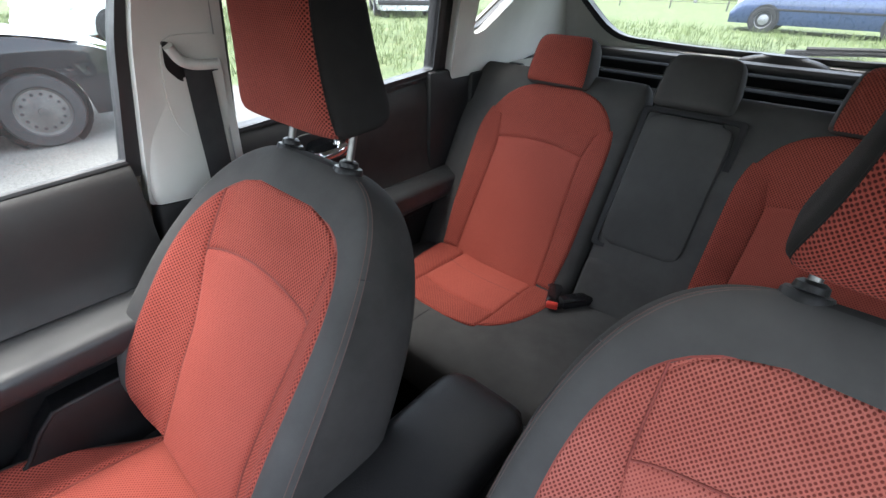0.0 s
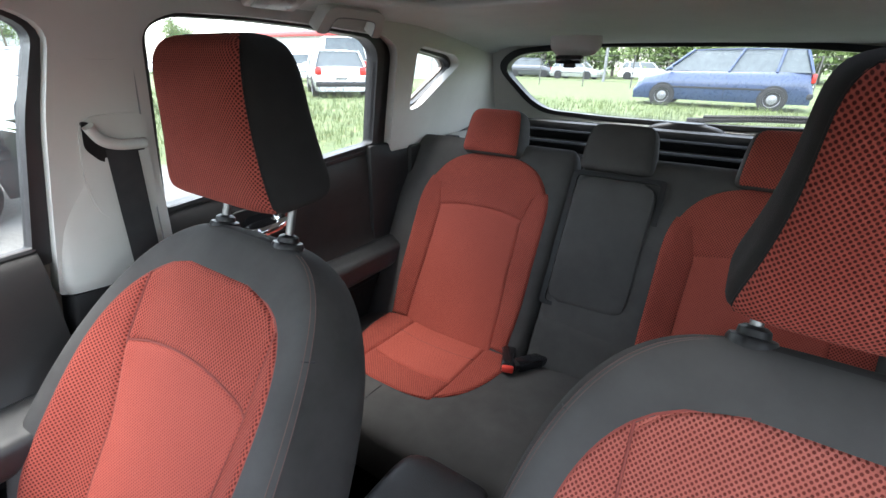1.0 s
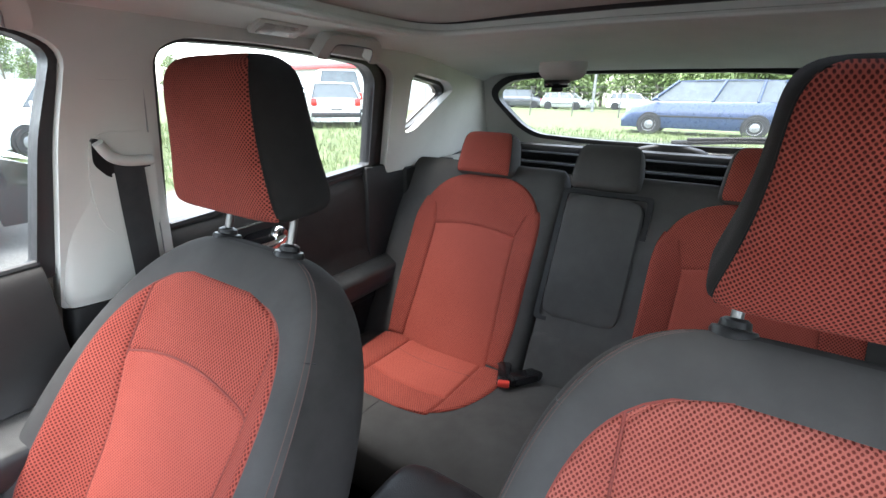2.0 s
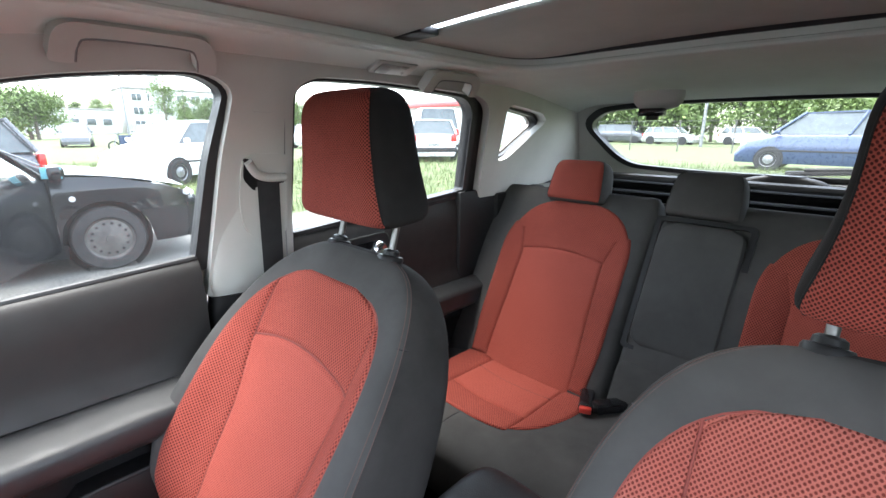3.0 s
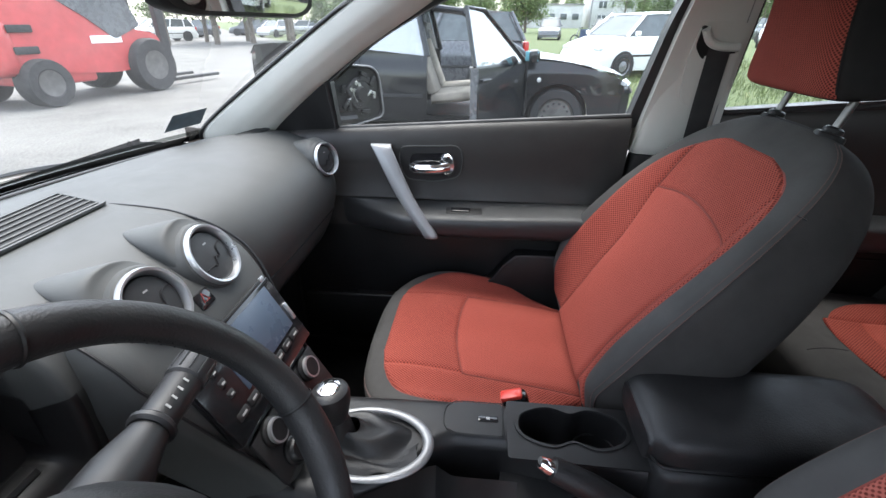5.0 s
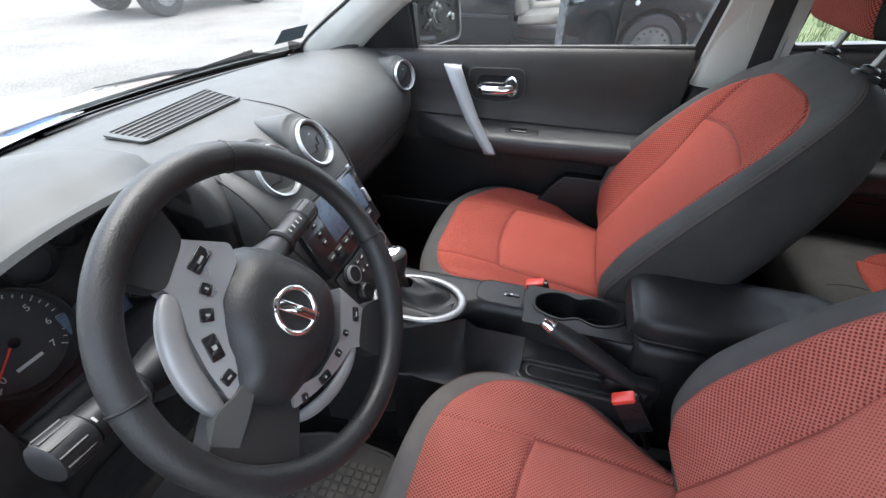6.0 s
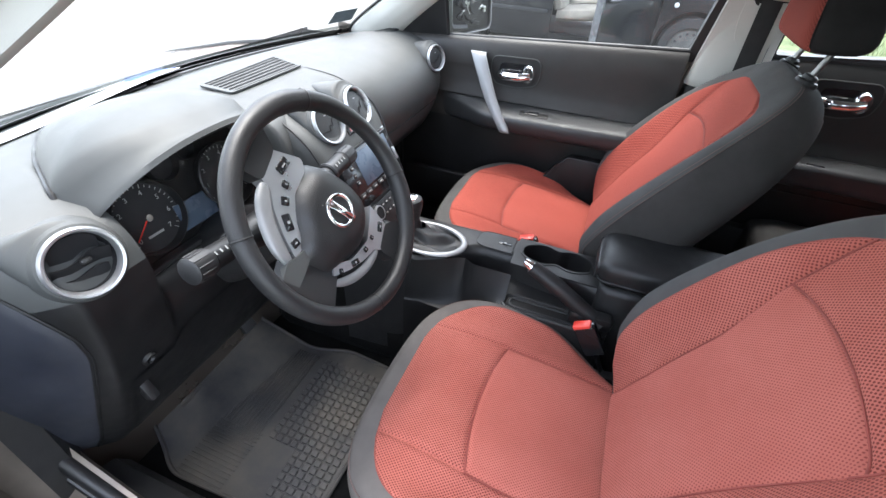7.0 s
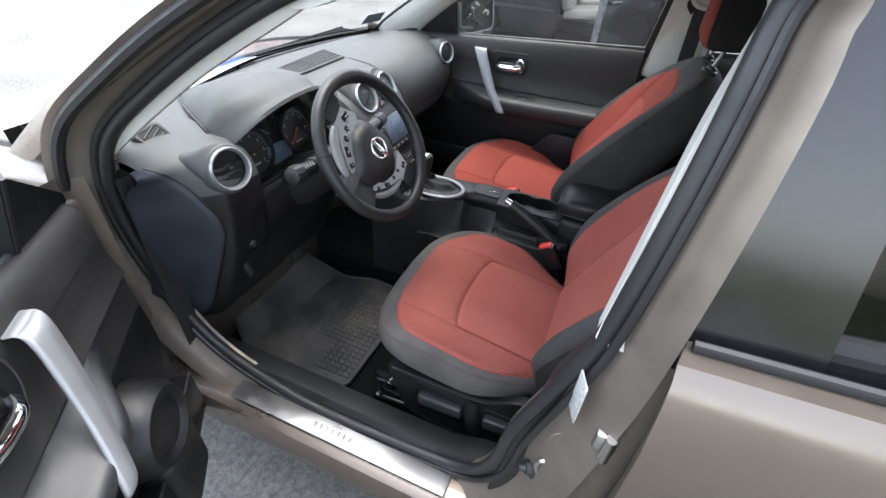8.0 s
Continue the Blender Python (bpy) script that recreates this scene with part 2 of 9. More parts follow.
def moved(me, m):
    me.transform(m)
    return me


def smooth_path(pts, n=8, closed=False):
    """A Catmull-Rom curve through the points."""
    p = np.asarray(pts, float)
    k = len(p)
    out = []
    for i in range(k if closed else k - 1):
        a, b, c, d = (p[(i + o) % k] if closed else p[min(max(i + o, 0), k - 1)] for o in (-1, 0, 1, 2))
        for t in np.arange(n) / n:
            out.append(0.5 * (2 * b + (c - a) * t + (2 * a - 5 * b + 4 * c - d) * t * t + (3 * b - a - 3 * c + d) * t**3))
    if not closed:
        out.append(p[-1])
    return np.array(out)


def tube(pts, r, n=10, closed=False, flat=1.0, up=None, cap=True):
    """A tube along the points; r may be a list; flat: height to width, with up as the height's direction."""
    p = np.asarray(pts, float)
    k = len(p)
    tang = np.array([(p[(i + 1) % k] - p[i - 1]) if closed or 0 < i < k - 1 else (p[min(i + 1, k - 1)] - p[max(i - 1, 0)]) for i in range(k)])
    tang /= np.linalg.norm(tang, axis=1)[:, None] + 1e-12
    ref = np.array(up if up is not None else ((0, 0, 1) if abs(tang[0][2]) < 0.9 else (0, 1, 0)), float)
    rows = []
    rad = np.broadcast_to(np.asarray(r, float), (k,))
    for i in range(k):
        side = np.cross(tang[i], ref)
        side /= np.linalg.norm(side) + 1e-12
        high = np.cross(side, tang[i])
        if up is None:
            ref = high
        a = np.arange(n) / n * 2 * np.pi
        rows.append(p[i] + rad[i] * (np.cos(a)[:, None] * side + flat * np.sin(a)[:, None] * high))
    if closed:
        rows.append(rows[0])
    return grid(rows, ring=True, cap=cap and not closed)


def box(center, size, bevel=0.004, seg=2, rot=None):
    bm = bmesh.new()
    bmesh.ops.create_cube(bm, size=1)
    bmesh.ops.scale(bm, vec=size, verts=bm.verts)
    if bevel:
        bmesh.ops.bevel(bm, geom=bm.edges[:], offset=min(bevel, min(size) * 0.49), segments=seg, affect="EDGES", profile=0.5)
    me = bpy.data.meshes.new("box")
    bm.to_mesh(me)
    bm.free()
    m = Matrix.Translation(center)
    if rot is not None:
        m = m @ Euler([radians(a) for a in rot]).to_matrix().to_4x4()
    me.transform(m)
    return me


def lathe(profile, n=32, m=None):
    """Turns (radius, height) pairs round the z axis."""
    a = np.arange(n) / n * 2 * np.pi
    rows = [np.stack([max(r, 1e-5) * np.cos(a), max(r, 1e-5) * np.sin(a), np.full(n, h)], -1) for r, h in profile]
    me = grid(rows, ring=True)
    if m is not None:
        me.transform(m)
    return me


def facing(center, normal, up=(0, 0, 1)):
    """A pose whose z axis points along the normal."""
    z = Vector(normal).normalized()
    x = Vector(up).cross(z).normalized()
    y = z.cross(x)
    m = Matrix((x, y, z)).transposed().to_4x4()
    m.translation = center
    return m


def rounded(pts, r, n=5):
    """A 2D polygon with its corners rounded by r (one number or one for each corner)."""
    k, out = len(pts), []
    rs = r if hasattr(r, "__len__") else [r] * k
    for i in range(k):
        p, a, b = (np.array(pts[j % k], float) for j in (i, i - 1, i + 1))
        da, db = a - p, b - p
        la, lb = np.linalg.norm(da), np.linalg.norm(db)
        d = min(rs[i], la * 0.49, lb * 0.49)
        s, e = p + da / la * d, p + db / lb * d
        for t in np.linspace(0, 1, n):
            out.append(tuple((1 - t) ** 2 * s + 2 * t * (1 - t) * p + t * t * e))
    return out


def plate(outline, holes, thick, m=None, fold=None):
    """A flat sheet with holes, thick along z from 0 up; fold maps each (x, y, z) to a place."""
    from mathutils.geometry import tessellate_polygon
    loops = [list(outline)] + [list(h) for h in holes]
    flat = [p for loop in loops for p in loop]
    tris = tessellate_polygon([[Vector((x, y, 0)) for x, y in loop] for loop in loops])
    k = len(flat)
    v = [(x, y, 0) for x, y in flat] + [(x, y, thick) for x, y in flat]
    f = [t for t in tris] + [tuple(i + k for i in reversed(t)) for t in tris]
    start = 0
    for loop in loops:
        c = len(loop)
        for i in range(c):
            a, b = start + i, start + (i + 1) % c
            f.append((a, b, b + k, a + k))
        start += c
    if fold:
        v = [fold(*p) for p in v]
    me = make("plate", v, f)
    if m is not None:
        me.transform(m)
    return me


def band(outer, inner, thick, fold):
    """A closed strip between two loops of equally many (x, y) points, thick along z."""
    rows = [[fold(x, y, t) for x, y in loop] for loop, t in ((outer, 0), (inner, 0), (inner, thick), (outer, thick), (outer, 0))]
    return grid(rows, ring=True)


def sgn(v, e):
    return np.sign(v) * np.abs(v) ** e


class Pad:
    """An upholstered body: x across, y out of its face, z along its length; w, front, back are functions of z, swell(x, z) lifts the face."""

    def __init__(self, length, w, front, back, power, swell=None, arch=None, m=None):
        self.length, self.w, self.front, self.back, self.power = length, w, front, back, power
        self.swell, self.arch, self.m = swell or (lambda x, z: 0.0), arch or (lambda z: 0.0), m or Matrix()

    def face(self, x, z, lift=0.0):
        q = max(0.0, 1 - (abs(x) / self.w(z)) ** self.power) ** (1 / self.power)
        return Vector((x, (self.front(z) + self.swell(x, z)) * q + self.arch(z) + lift, z))

    def mesh(self, rows=44, cols=64):
        zs = self.length * (0.5 - 0.5 * np.cos(np.linspace(0, np.pi, rows)))
        zs = np.clip(zs, 1e-4, self.length - 1e-4)
        P, UV = [], []
        th = np.linspace(0, 2 * np.pi, 1441)
        for z in zs:
            w, f, b = self.w(z), self.front(z), self.back(z)
            xs, q = w * sgn(np.cos(th), 2 / self.power), sgn(np.sin(th), 2 / self.power)
            run = np.r_[0, np.cumsum(np.hypot(np.diff(xs), np.diff(np.where(q > 0, q * f, q * b))))]
            at = np.interp(np.arange(cols) / cols * run[-1], run, np.arange(len(th)))
            xs, q = np.interp(at, np.arange(len(th)), xs), np.interp(at, np.arange(len(th)), q)
            ys = [q[i] * ((f + self.swell(xs[i], z)) if q[i] > 0 else b) + self.arch(z) for i in range(cols)]
            P.append(np.stack([xs, ys, np.full(cols, z)], -1))
            UV.append(np.stack([xs + 0.2 * np.minimum(q, 0), np.full(cols, z)], -1))
        me = grid(P, ring=True, cap=True, uv=UV)
        me.transform(self.m)
        return me

    def patch(self, left, right, z0, z1, lift=0.004, nu=26, nv=36, sink=0.0062):
        """A sewn panel of the cover, between left(z) and right(z), from z0(x) to z1(x)."""
        P, UV = [], []
        vs = 0.5 - 0.5 * np.cos(np.linspace(0, np.pi, nv))
        us = 0.5 - 0.5 * np.cos(np.linspace(0, np.pi, nu))
        for v in vs:
            row, uvr = [], []
            for u in us:
                zc = z0(0) + (z1(0) - z0(0)) * v
                x = left(zc) + (right(zc) - left(zc)) * u
                z = z0(x) + (z1(x) - z0(x)) * v
                e = min(min(u, 1 - u) * abs(right(zc) - left(zc)), min(v, 1 - v) * (z1(x) - z0(x)))
                h = lift - sink * max(0.0, 1 - e / 0.010) ** 2
                row.append(self.m @ self.face(x, z, h))
                uvr.append((x, z))
            P.append(row)
            UV.append(uvr)
        return grid(P, uv=UV)

    def seam(self, pts, r=0.0016, lift=0.002):
        return tube([self.m @ self.face(x, z, lift) for x, z in pts], r, 6)


def words(text, size, m, thick=0.0004):
    """Lettering in the built-in font as a mesh."""
    c = bpy.data.curves.new("words", "FONT")
    c.body, c.size, c.align_x, c.align_y, c.extrude = text, size, "CENTER", "CENTER", thick
    tmp = bpy.data.objects.new("words_source", c)
    me = bpy.data.meshes.new_from_object(tmp)
    bpy.data.objects.remove(tmp)
    bpy.data.curves.remove(c)
    me.transform(m)
    return me


def lerp(a, b, t):
    return a + (b - a) * t


def step(a, b, x):
    t = min(1.0, max(0.0, (x - a) / (b - a)))
    return t * t * (3 - 2 * t)


# ---- ground ----
def ground_height(x, y):
    return 0.28 * step(5.0, 11.0, -y) * step(-40.0, -20.0, -abs(x - 2))


def ground_material():
    m, n, l, b = nodes_of("yard_ground")
    obj = n.new("ShaderNodeTexCoord").outputs["Object"]
    sep = n.new("ShaderNodeSeparateXYZ")
    l.new(obj, sep.inputs[0])
    grit = ramp(n, l, noise_tex(n, l, obj, 38, 6, 0.8), [(0.36, (0.024, 0.023, 0.021)), (0.60, (0.205, 0.198, 0.184))])
    sandy = ramp(n, l, noise_tex(n, l, obj, 0.8, 6, 0.65), [(0.35, (0.075, 0.072, 0.066)), (0.5, (0.140, 0.135, 0.126)), (0.72, (0.21, 0.203, 0.189))])
    dirt = n.new("ShaderNodeMix")
    dirt.data_type = "RGBA"
    dirt.inputs["Factor"].default_value = 0.42
    l.new(grit, dirt.inputs[6])
    l.new(sandy, dirt.inputs[7])
    lawn = ramp(n, l, noise_tex(n, l, obj, 3.0, 8, 0.75), [(0.30, (0.035, 0.055, 0.016)), (0.5, (0.070, 0.095, 0.030)), (0.70, (0.14, 0.15, 0.065))])
    # turf grows behind the cars and along the yard's far side, with ragged edges
    def math(op, a, c=None, d=None):
        k = n.new("ShaderNodeMath")
        k.operation = op
        for i, v in enumerate((a, c, d)):
            if v is None:
                continue
            if isinstance(v, (int, float)):
                k.inputs[i].default_value = v
            else:
                l.new(v, k.inputs[i])
        return k.outputs[0]

    rag = math("MULTIPLY", math("SUBTRACT", noise_tex(n, l, obj, 0.7, 5), 0.5), 6.0)
    behind = math("SUBTRACT", math("MULTIPLY", sep.outputs[1], -1.0), 4.6)
    # distance beyond the slanted edge of the yard on the right
    aside = math("SUBTRACT", math("SUBTRACT", math("MULTIPLY", sep.outputs[0], 0.55), math("MULTIPLY", sep.outputs[1], 0.85)), 6.3)
    edge = math("ADD", math("MAXIMUM", behind, aside), rag)
    mask = ramp(n, l, math("MULTIPLY_ADD", edge, 0.5, 0.5), [(0.35, (0, 0, 0)), (0.65, (1, 1, 1))])
    mix = n.new("ShaderNodeMix")
    mix.data_type = "RGBA"
    l.new(mask, mix.inputs["Factor"])
    l.new(dirt.outputs[2], mix.inputs[6])
    l.new(lawn, mix.inputs[7])
    l.new(mix.outputs[2], b.inputs["Base Color"])
    b.inputs["Roughness"].default_value = 0.95
    bumped(n, l, b, noise_tex(n, l, obj, 45, 8, 0.75), 0.7, 0.03)
    return m


far = np.geomspace(24, 1600, 16)
axis = np.concatenate([-far[::-1], np.linspace(-22, 22, 45), far])
structure("ground", grid([[(x, y, ground_height(x, y)) for x in axis] for y in axis]), ground_material(), "pale sandy gravel yard running into rough grass")


# ---- car body, seen from inside ----
def side_x(z):
    """Half-width of the side glass at height z."""
    return 0.742 - (z - 1.05) * 0.28


def outer_x(z):
    return float(np.interp(z, [0.24, 0.32, 0.42, 0.60, 0.85, 0.95, 1.02, 1.06], [0.76, 0.80, 0.845, 0.872, 0.884, 0.876, 0.850, 0.800]))


def belt(y):
    return 1.036 - 0.0675 * (y - 0.27)


FRONT_WINDOW = [(0.245, 1.034), (0.252, 1.165), (0.09, 1.272), (-0.04, 1.338), (-0.18, 1.392), (-0.34, 1.428), (-0.46, 1.443), (-0.545, 1.448), (-0.588, 1.424), (-0.556, 1.30), (-0.525, 1.088)]
REAR_WINDOW = [(-0.742, 1.112), (-0.732, 1.435), (-0.775, 1.456), (-0.92, 1.460), (-1.10, 1.456), (-1.262, 1.446), (-1.306, 1.415), (-1.345, 1.165)]
QUARTER_WINDOW = [(-1.462, 1.412), (-1.487, 1.425), (-1.650, 1.404), (-1.690, 1.378), (-1.530, 1.272), (-1.478, 1.262)]
FW = rounded(FRONT_WINDOW, [0.004, 0.02, 0.05, 0.05, 0.05, 0.05, 0.05, 0.03, 0.02, 0.03, 0.01])
RW = rounded(REAR_WINDOW, [0.01, 0.02, 0.03, 0.05, 0.05, 0.03, 0.03, 0.01])
QW = rounded(QUARTER_WINDOW, [0.02, 0.02, 0.03, 0.02, 0.03, 0.02])


def on_side(s, depth):
    """Folds a (y, z) sheet on to the sloping side, depth inside the glass."""
    return lambda y, z, t: (s * (side_x(z) - depth + t), y, z)


TRIM = [(0.02, 1.352), (-0.05, 1.348), (-0.18, 1.396), (-0.34, 1.432), (-0.46, 1.447), (-0.55, 1.452), (-0.600, 1.428), (-0.574, 1.30), (-0.540, 1.00),
        (-0.735, 0.985), (-0.728, 1.12), (-0.716, 1.435), (-0.768, 1.461), (-0.92, 1.465), (-1.10, 1.461), (-1.30, 1.453), (-1.360, 1.425), (-1.402, 1.165), (-1.412, 1.13), (-1.70, 1.13), (-2.02, 1.19),
        (-2.08, 1.23), (-1.93, 1.46), (-1.60, 1.497), (-1.0, 1.512), (-0.5, 1.505), (-0.2, 1.482), (-0.02, 1.438), (0.03, 1.40)]
TRIM_LEFT = [(y - (0.026 if k in (6, 7, 8) else 0), z) for k, (y, z) in enumerate(TRIM)]
TRIM_R, TRIM_L = (rounded(outline, [0.01, 0.02] + [0.04] * 4 + [0.03, 0.04, 0.01, 0.01, 0.05] + [0.04] * 6 + [0.02] * 5 + [0.03] * 7) for outline in (TRIM, TRIM_LEFT))
for s in (1, -1):
    wall = "wall_right" if s > 0 else "wall_left"
    structure(wall, plate(TRIM_R if s > 0 else TRIM_L, [rounded([(y + (0.012 if y > -1.6 else -0.012), z + (0.010 if z > 1.33 else -0.010)) for y, z in QUARTER_WINDOW], 0.02)], 0.034, fold=on_side(s, 0.034)), M["trim"], "pale grey plastic pillar and roof-rail trim")
    # rear quarter window
    structure("window_rubber", band([(-1.585 + (y + 1.585) * 1.06, 1.335 + (z - 1.335) * 1.08) for y, z in QW], QW, 0.02, on_side(s, 0.004)), M["seal"], "black rubber round the rear quarter window")
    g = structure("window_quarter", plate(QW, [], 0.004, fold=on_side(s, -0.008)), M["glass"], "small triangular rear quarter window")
    g.visible_shadow = False


# B pillars with belt guides
def b_pillar(s):
    front = lambda z: np.interp(z, [0.42, 0.70, 1.0, 1.30, 1.44], [-0.47, -0.50, -0.548, -0.580, -0.602]) - (0.026 * step(0.9, 1.0, z) if s < 0 else 0)
    back = lambda z: np.interp(z, [0.42, 0.70, 1.0, 1.12, 1.44], [-0.735, -0.735, -0.735, -0.730, -0.718])
    inner = lambda z: np.interp(z, [0.42, 0.70, 1.0, 1.2, 1.44], [0.715, 0.712, 0.702, 0.668, 0.606])

    def ring(z, grow=0.0):
        f, b, x = front(z) + grow, back(z) - grow, inner(z) - grow
        o = x + 0.045
        pts = rounded([(o, f), (x + 0.012, f), (x, f - 0.05), (x, b + 0.02), (x + 0.01, b), (o, b)], [0.005, 0.02, 0.04, 0.012, 0.006, 0.005], 5)
        return [(s * a, y, z) for a, y in pts]

    pillar = thing("b_pillar", (s * 0.70, -0.63, 0.42), "pale plastic centre pillar trim with a seat belt guide", "pillar", "centre pillars", "structure")
    part("upper_trim", grid([ring(z, 0.004 - 0.006 * step(1.02, 0.998, z)) for z in np.r_[0.998, 1.003, 1.010, 1.018, np.linspace(1.03, 1.445, 14)]], ring=True, cap=True), M["trim"], pillar, "pale grey plastic upper trim")
    part("lower_trim", grid([ring(z) for z in np.linspace(0.40, 0.996, 12)], ring=True, cap=True), M["plastic"], pillar, "dark plastic lower trim")
    # belt guide: bezel, slot and rounded lip
    zc, yc = 1.222, -0.657
    X = lambda z, d: s * (inner(z) - 0.004 - d)
    bez = rounded([(yc - 0.052, zc + 0.085), (yc + 0.045, zc + 0.085), (yc + 0.052, zc - 0.02), (yc + 0.035, zc - 0.10), (yc - 0.052, zc - 0.10)], [0.02, 0.03, 0.04, 0.05, 0.02])
    part("belt_bezel", plate(bez, [], 0.005, fold=lambda y, z, t: (X(z, t), y, z)), M["trim"], pillar, "pale plastic belt bezel")
    slot = rounded([(yc + 0.042, zc + 0.078), (yc + 0.030, zc + 0.074), (yc + 0.014, zc + 0.046), (yc - 0.044, zc + 0.036), (yc - 0.044, zc + 0.014), (yc + 0.022, zc + 0.008), (yc + 0.044, zc + 0.034)], 0.010)
    part("belt_slot", plate(slot, [], 0.0065, fold=lambda y, z, t: (X(z, t), y, z)), M["black"], pillar, "black belt slot")
    lip = smooth_path([(yc + 0.036, zc + 0.070), (yc + 0.020, zc + 0.046), (yc - 0.005, zc + 0.036), (yc - 0.044, zc + 0.034)], 6)
    part("belt_lip", tube([(X(z, 0.012), y, z) for y, z in lip], 0.009, 10), M["trim"], pillar, "rounded pale lip")
    part("cover_cap", plate(rounded([(yc - 0.02, 1.388), (yc + 0.025, 1.388), (yc + 0.025, 1.418), (yc - 0.02, 1.418)], 0.006), [], 0.0016, fold=lambda y, z, t: (X(z, t), y, z)), M["trim"], pillar)
    cap = rounded([(yc - 0.02, 1.388), (yc + 0.025, 1.388), (yc + 0.025, 1.418), (yc - 0.02, 1.418)], 0.006)
    part("cap_joint", tube([(X(z, 0.0012), y, z) for y, z in cap], 0.0009, 6, closed=True), M["grey_plastic"], pillar)
    part("trim_joint", tube([(X(z, 0.0005), back(z) + 0.020, z) for z in np.linspace(1.02, 1.432, 12)], 0.0013, 6), M["grey_plastic"], pillar)
    part("trim_joint", tube([(X(1.432, 0.0005), y, 1.432) for y in np.linspace(front(1.432) - 0.03, back(1.432) + 0.02, 6)], 0.0013, 6), M["grey_plastic"], pillar)
    webbing = thing("seat_belt", (s * 0.70, -0.68, 0.5), "black webbing seat belt hanging from the centre pillar", "seat belt", "front seat belts")
    path = smooth_path([(X(zc + 0.03, 0.009), yc - 0.008, zc + 0.034), (X(zc, 0.011), yc - 0.009, zc + 0.002), (X(1.10, 0.016), yc - 0.013, 1.10), (X(1.0, 0.02), yc - 0.018, 0.98), (s * 0.685, yc - 0.035, 0.75), (s * 0.69, yc - 0.055, 0.48)], 8)
    part("webbing", tube(path, 0.024, 8, flat=0.06, up=(1, 0, 0)), M["belt"], webbing)


for s in (1, -1):
    b_pillar(s)


# A pillars
def a_pillar(s):
    if s > 0:
        ws = smooth_path([(0.710, 0.625, 0.997), (0.690, 0.585, 1.056), (0.650, 0.316, 1.236), (0.613, 0.084, 1.380), (0.590, -0.035, 1.440)], 6)
    else:
        ws = smooth_path([(0.728, 0.585, 0.995), (0.710, 0.530, 1.052), (0.672, 0.262, 1.230), (0.632, 0.040, 1.374), (0.600, -0.060, 1.432)], 6)
    dr = smooth_path([(0.745, 0.44, 0.995), (0.735, 0.40, 1.050), (0.690, 0.18, 1.215), (0.655, -0.01, 1.330), (0.628, -0.12, 1.400)], 6)
    rows = []
    for a, b in zip(ws, dr):
        mid = (a + b) / 2 + np.array([-0.026, 0.0, -0.008])
        out = (a + b) / 2 + np.array([0.04, 0.02, 0.02])
        ring = smooth_path([a, lerp(a, mid, 0.6) + (-0.008, 0, 0), mid, lerp(b, mid, 0.6) + (-0.008, 0, 0), b, out], 3, closed=True)
        rows.append([(s * x, y, z) for x, y, z in ring])
    p = thing("a_pillar", (s * 0.72, 0.5, 1.0), "pale grey plastic windscreen pillar trim", "pillar", "windscreen pillars", "structure")
    part("trim", grid(rows, ring=True, cap=True), M["trim"], p)
    part("edge_seal", tube([(s * (x - 0.003), y + 0.004, z + 0.002) for x, y, z in ws], 0.0048, 8), M["seal"], p, "black rubber along the windscreen")
    if s > 0:
        part("trim_clip", box((s * 0.592, -0.030, 1.405), (0.014, 0.012, 0.012), 0.004), M["black"], p)
    return p


for s in (1, -1):
    a_pillar(s)

# ---- headliner with its roof window ----
def roof_z(x, y):
    front = -0.050 * step(-0.42, 0.02, y) - 0.02 * step(-0.1, 0.06, y)
    rear = -0.060 * step(1.35, 2.05, -y)
    return 1.512 + front + rear - 0.012 * (x / 0.6) ** 2 - 0.026 * max(0.0, (abs(x) - 0.50) / 0.115) ** 2


SR = (0.465, -0.225, -1.335)
cy, hy = (SR[1] + SR[2]) / 2, (SR[1] - SR[2]) / 2
rows = []
turn = np.arange(200) / 200 * 2 * np.pi
for k in range(14):
    t = k / 13
    row = []
    for a in turn:
        c, d = math.cos(a), math.sin(a)
        e = 2 / 9
        ix, iy = SR[0] * sgn(c, e), cy + hy * sgn(d, e)
        q = max(abs(c), abs(d))
        ox = 0.622 * np.sign(c) * min(1.0, abs(c) / q * 1.0)
        oy = (cy + (0.035 - cy) * d / q) if d > 0 else (cy + (cy + 1.985) * d / q)
        x, y = lerp(ix, ox, t), lerp(iy, oy, t)
        row.append((x, y, roof_z(x, y) + (0.012 * (1 - t / 0.08) ** 2 if t < 0.08 else 0)))
    rows.append(row)
lip = [(x, y, z + 0.03) for x, y, z in rows[0]]
structure("ceiling", grid([lip] + rows, ring=True), M["liner"], "pale grey-beige cloth headliner with a large roof opening")
ringpts = [(x, y, z - 0.004) for x, y, z in rows[0]]
structure("trim_roof_opening", tube(ringpts[::2], 0.007, 8, closed=True), M["liner"], "rolled headliner edge round the roof opening")
structure("roof_seal", tube([(x * 0.985, cy + (y - cy) * 0.992, z + 0.024) for x, y, z in rows[0][::2]], 0.009, 6, closed=True), M["seal"], "black seal round the roof opening")
for k, (ya, yb) in enumerate(((-0.20, -0.868), (-0.912, -1.36))):
    ys = np.linspace(ya, yb, 14)
    sheet = grid([[(x, y, roof_z(x * 0.9, y) + 0.026 + 0.010 * (1 - (x / 0.47) ** 2)) for x in np.linspace(-0.462, 0.462, 16)] for y in ys])
    top = moved(sheet.copy(), Matrix.Translation((0, 0, 0.008)))
    structure("roof_blind", join(sheet, top), M["blind"], "grey cloth roof blind drawn almost shut" if k == 0 else "grey cloth rear roof blind")
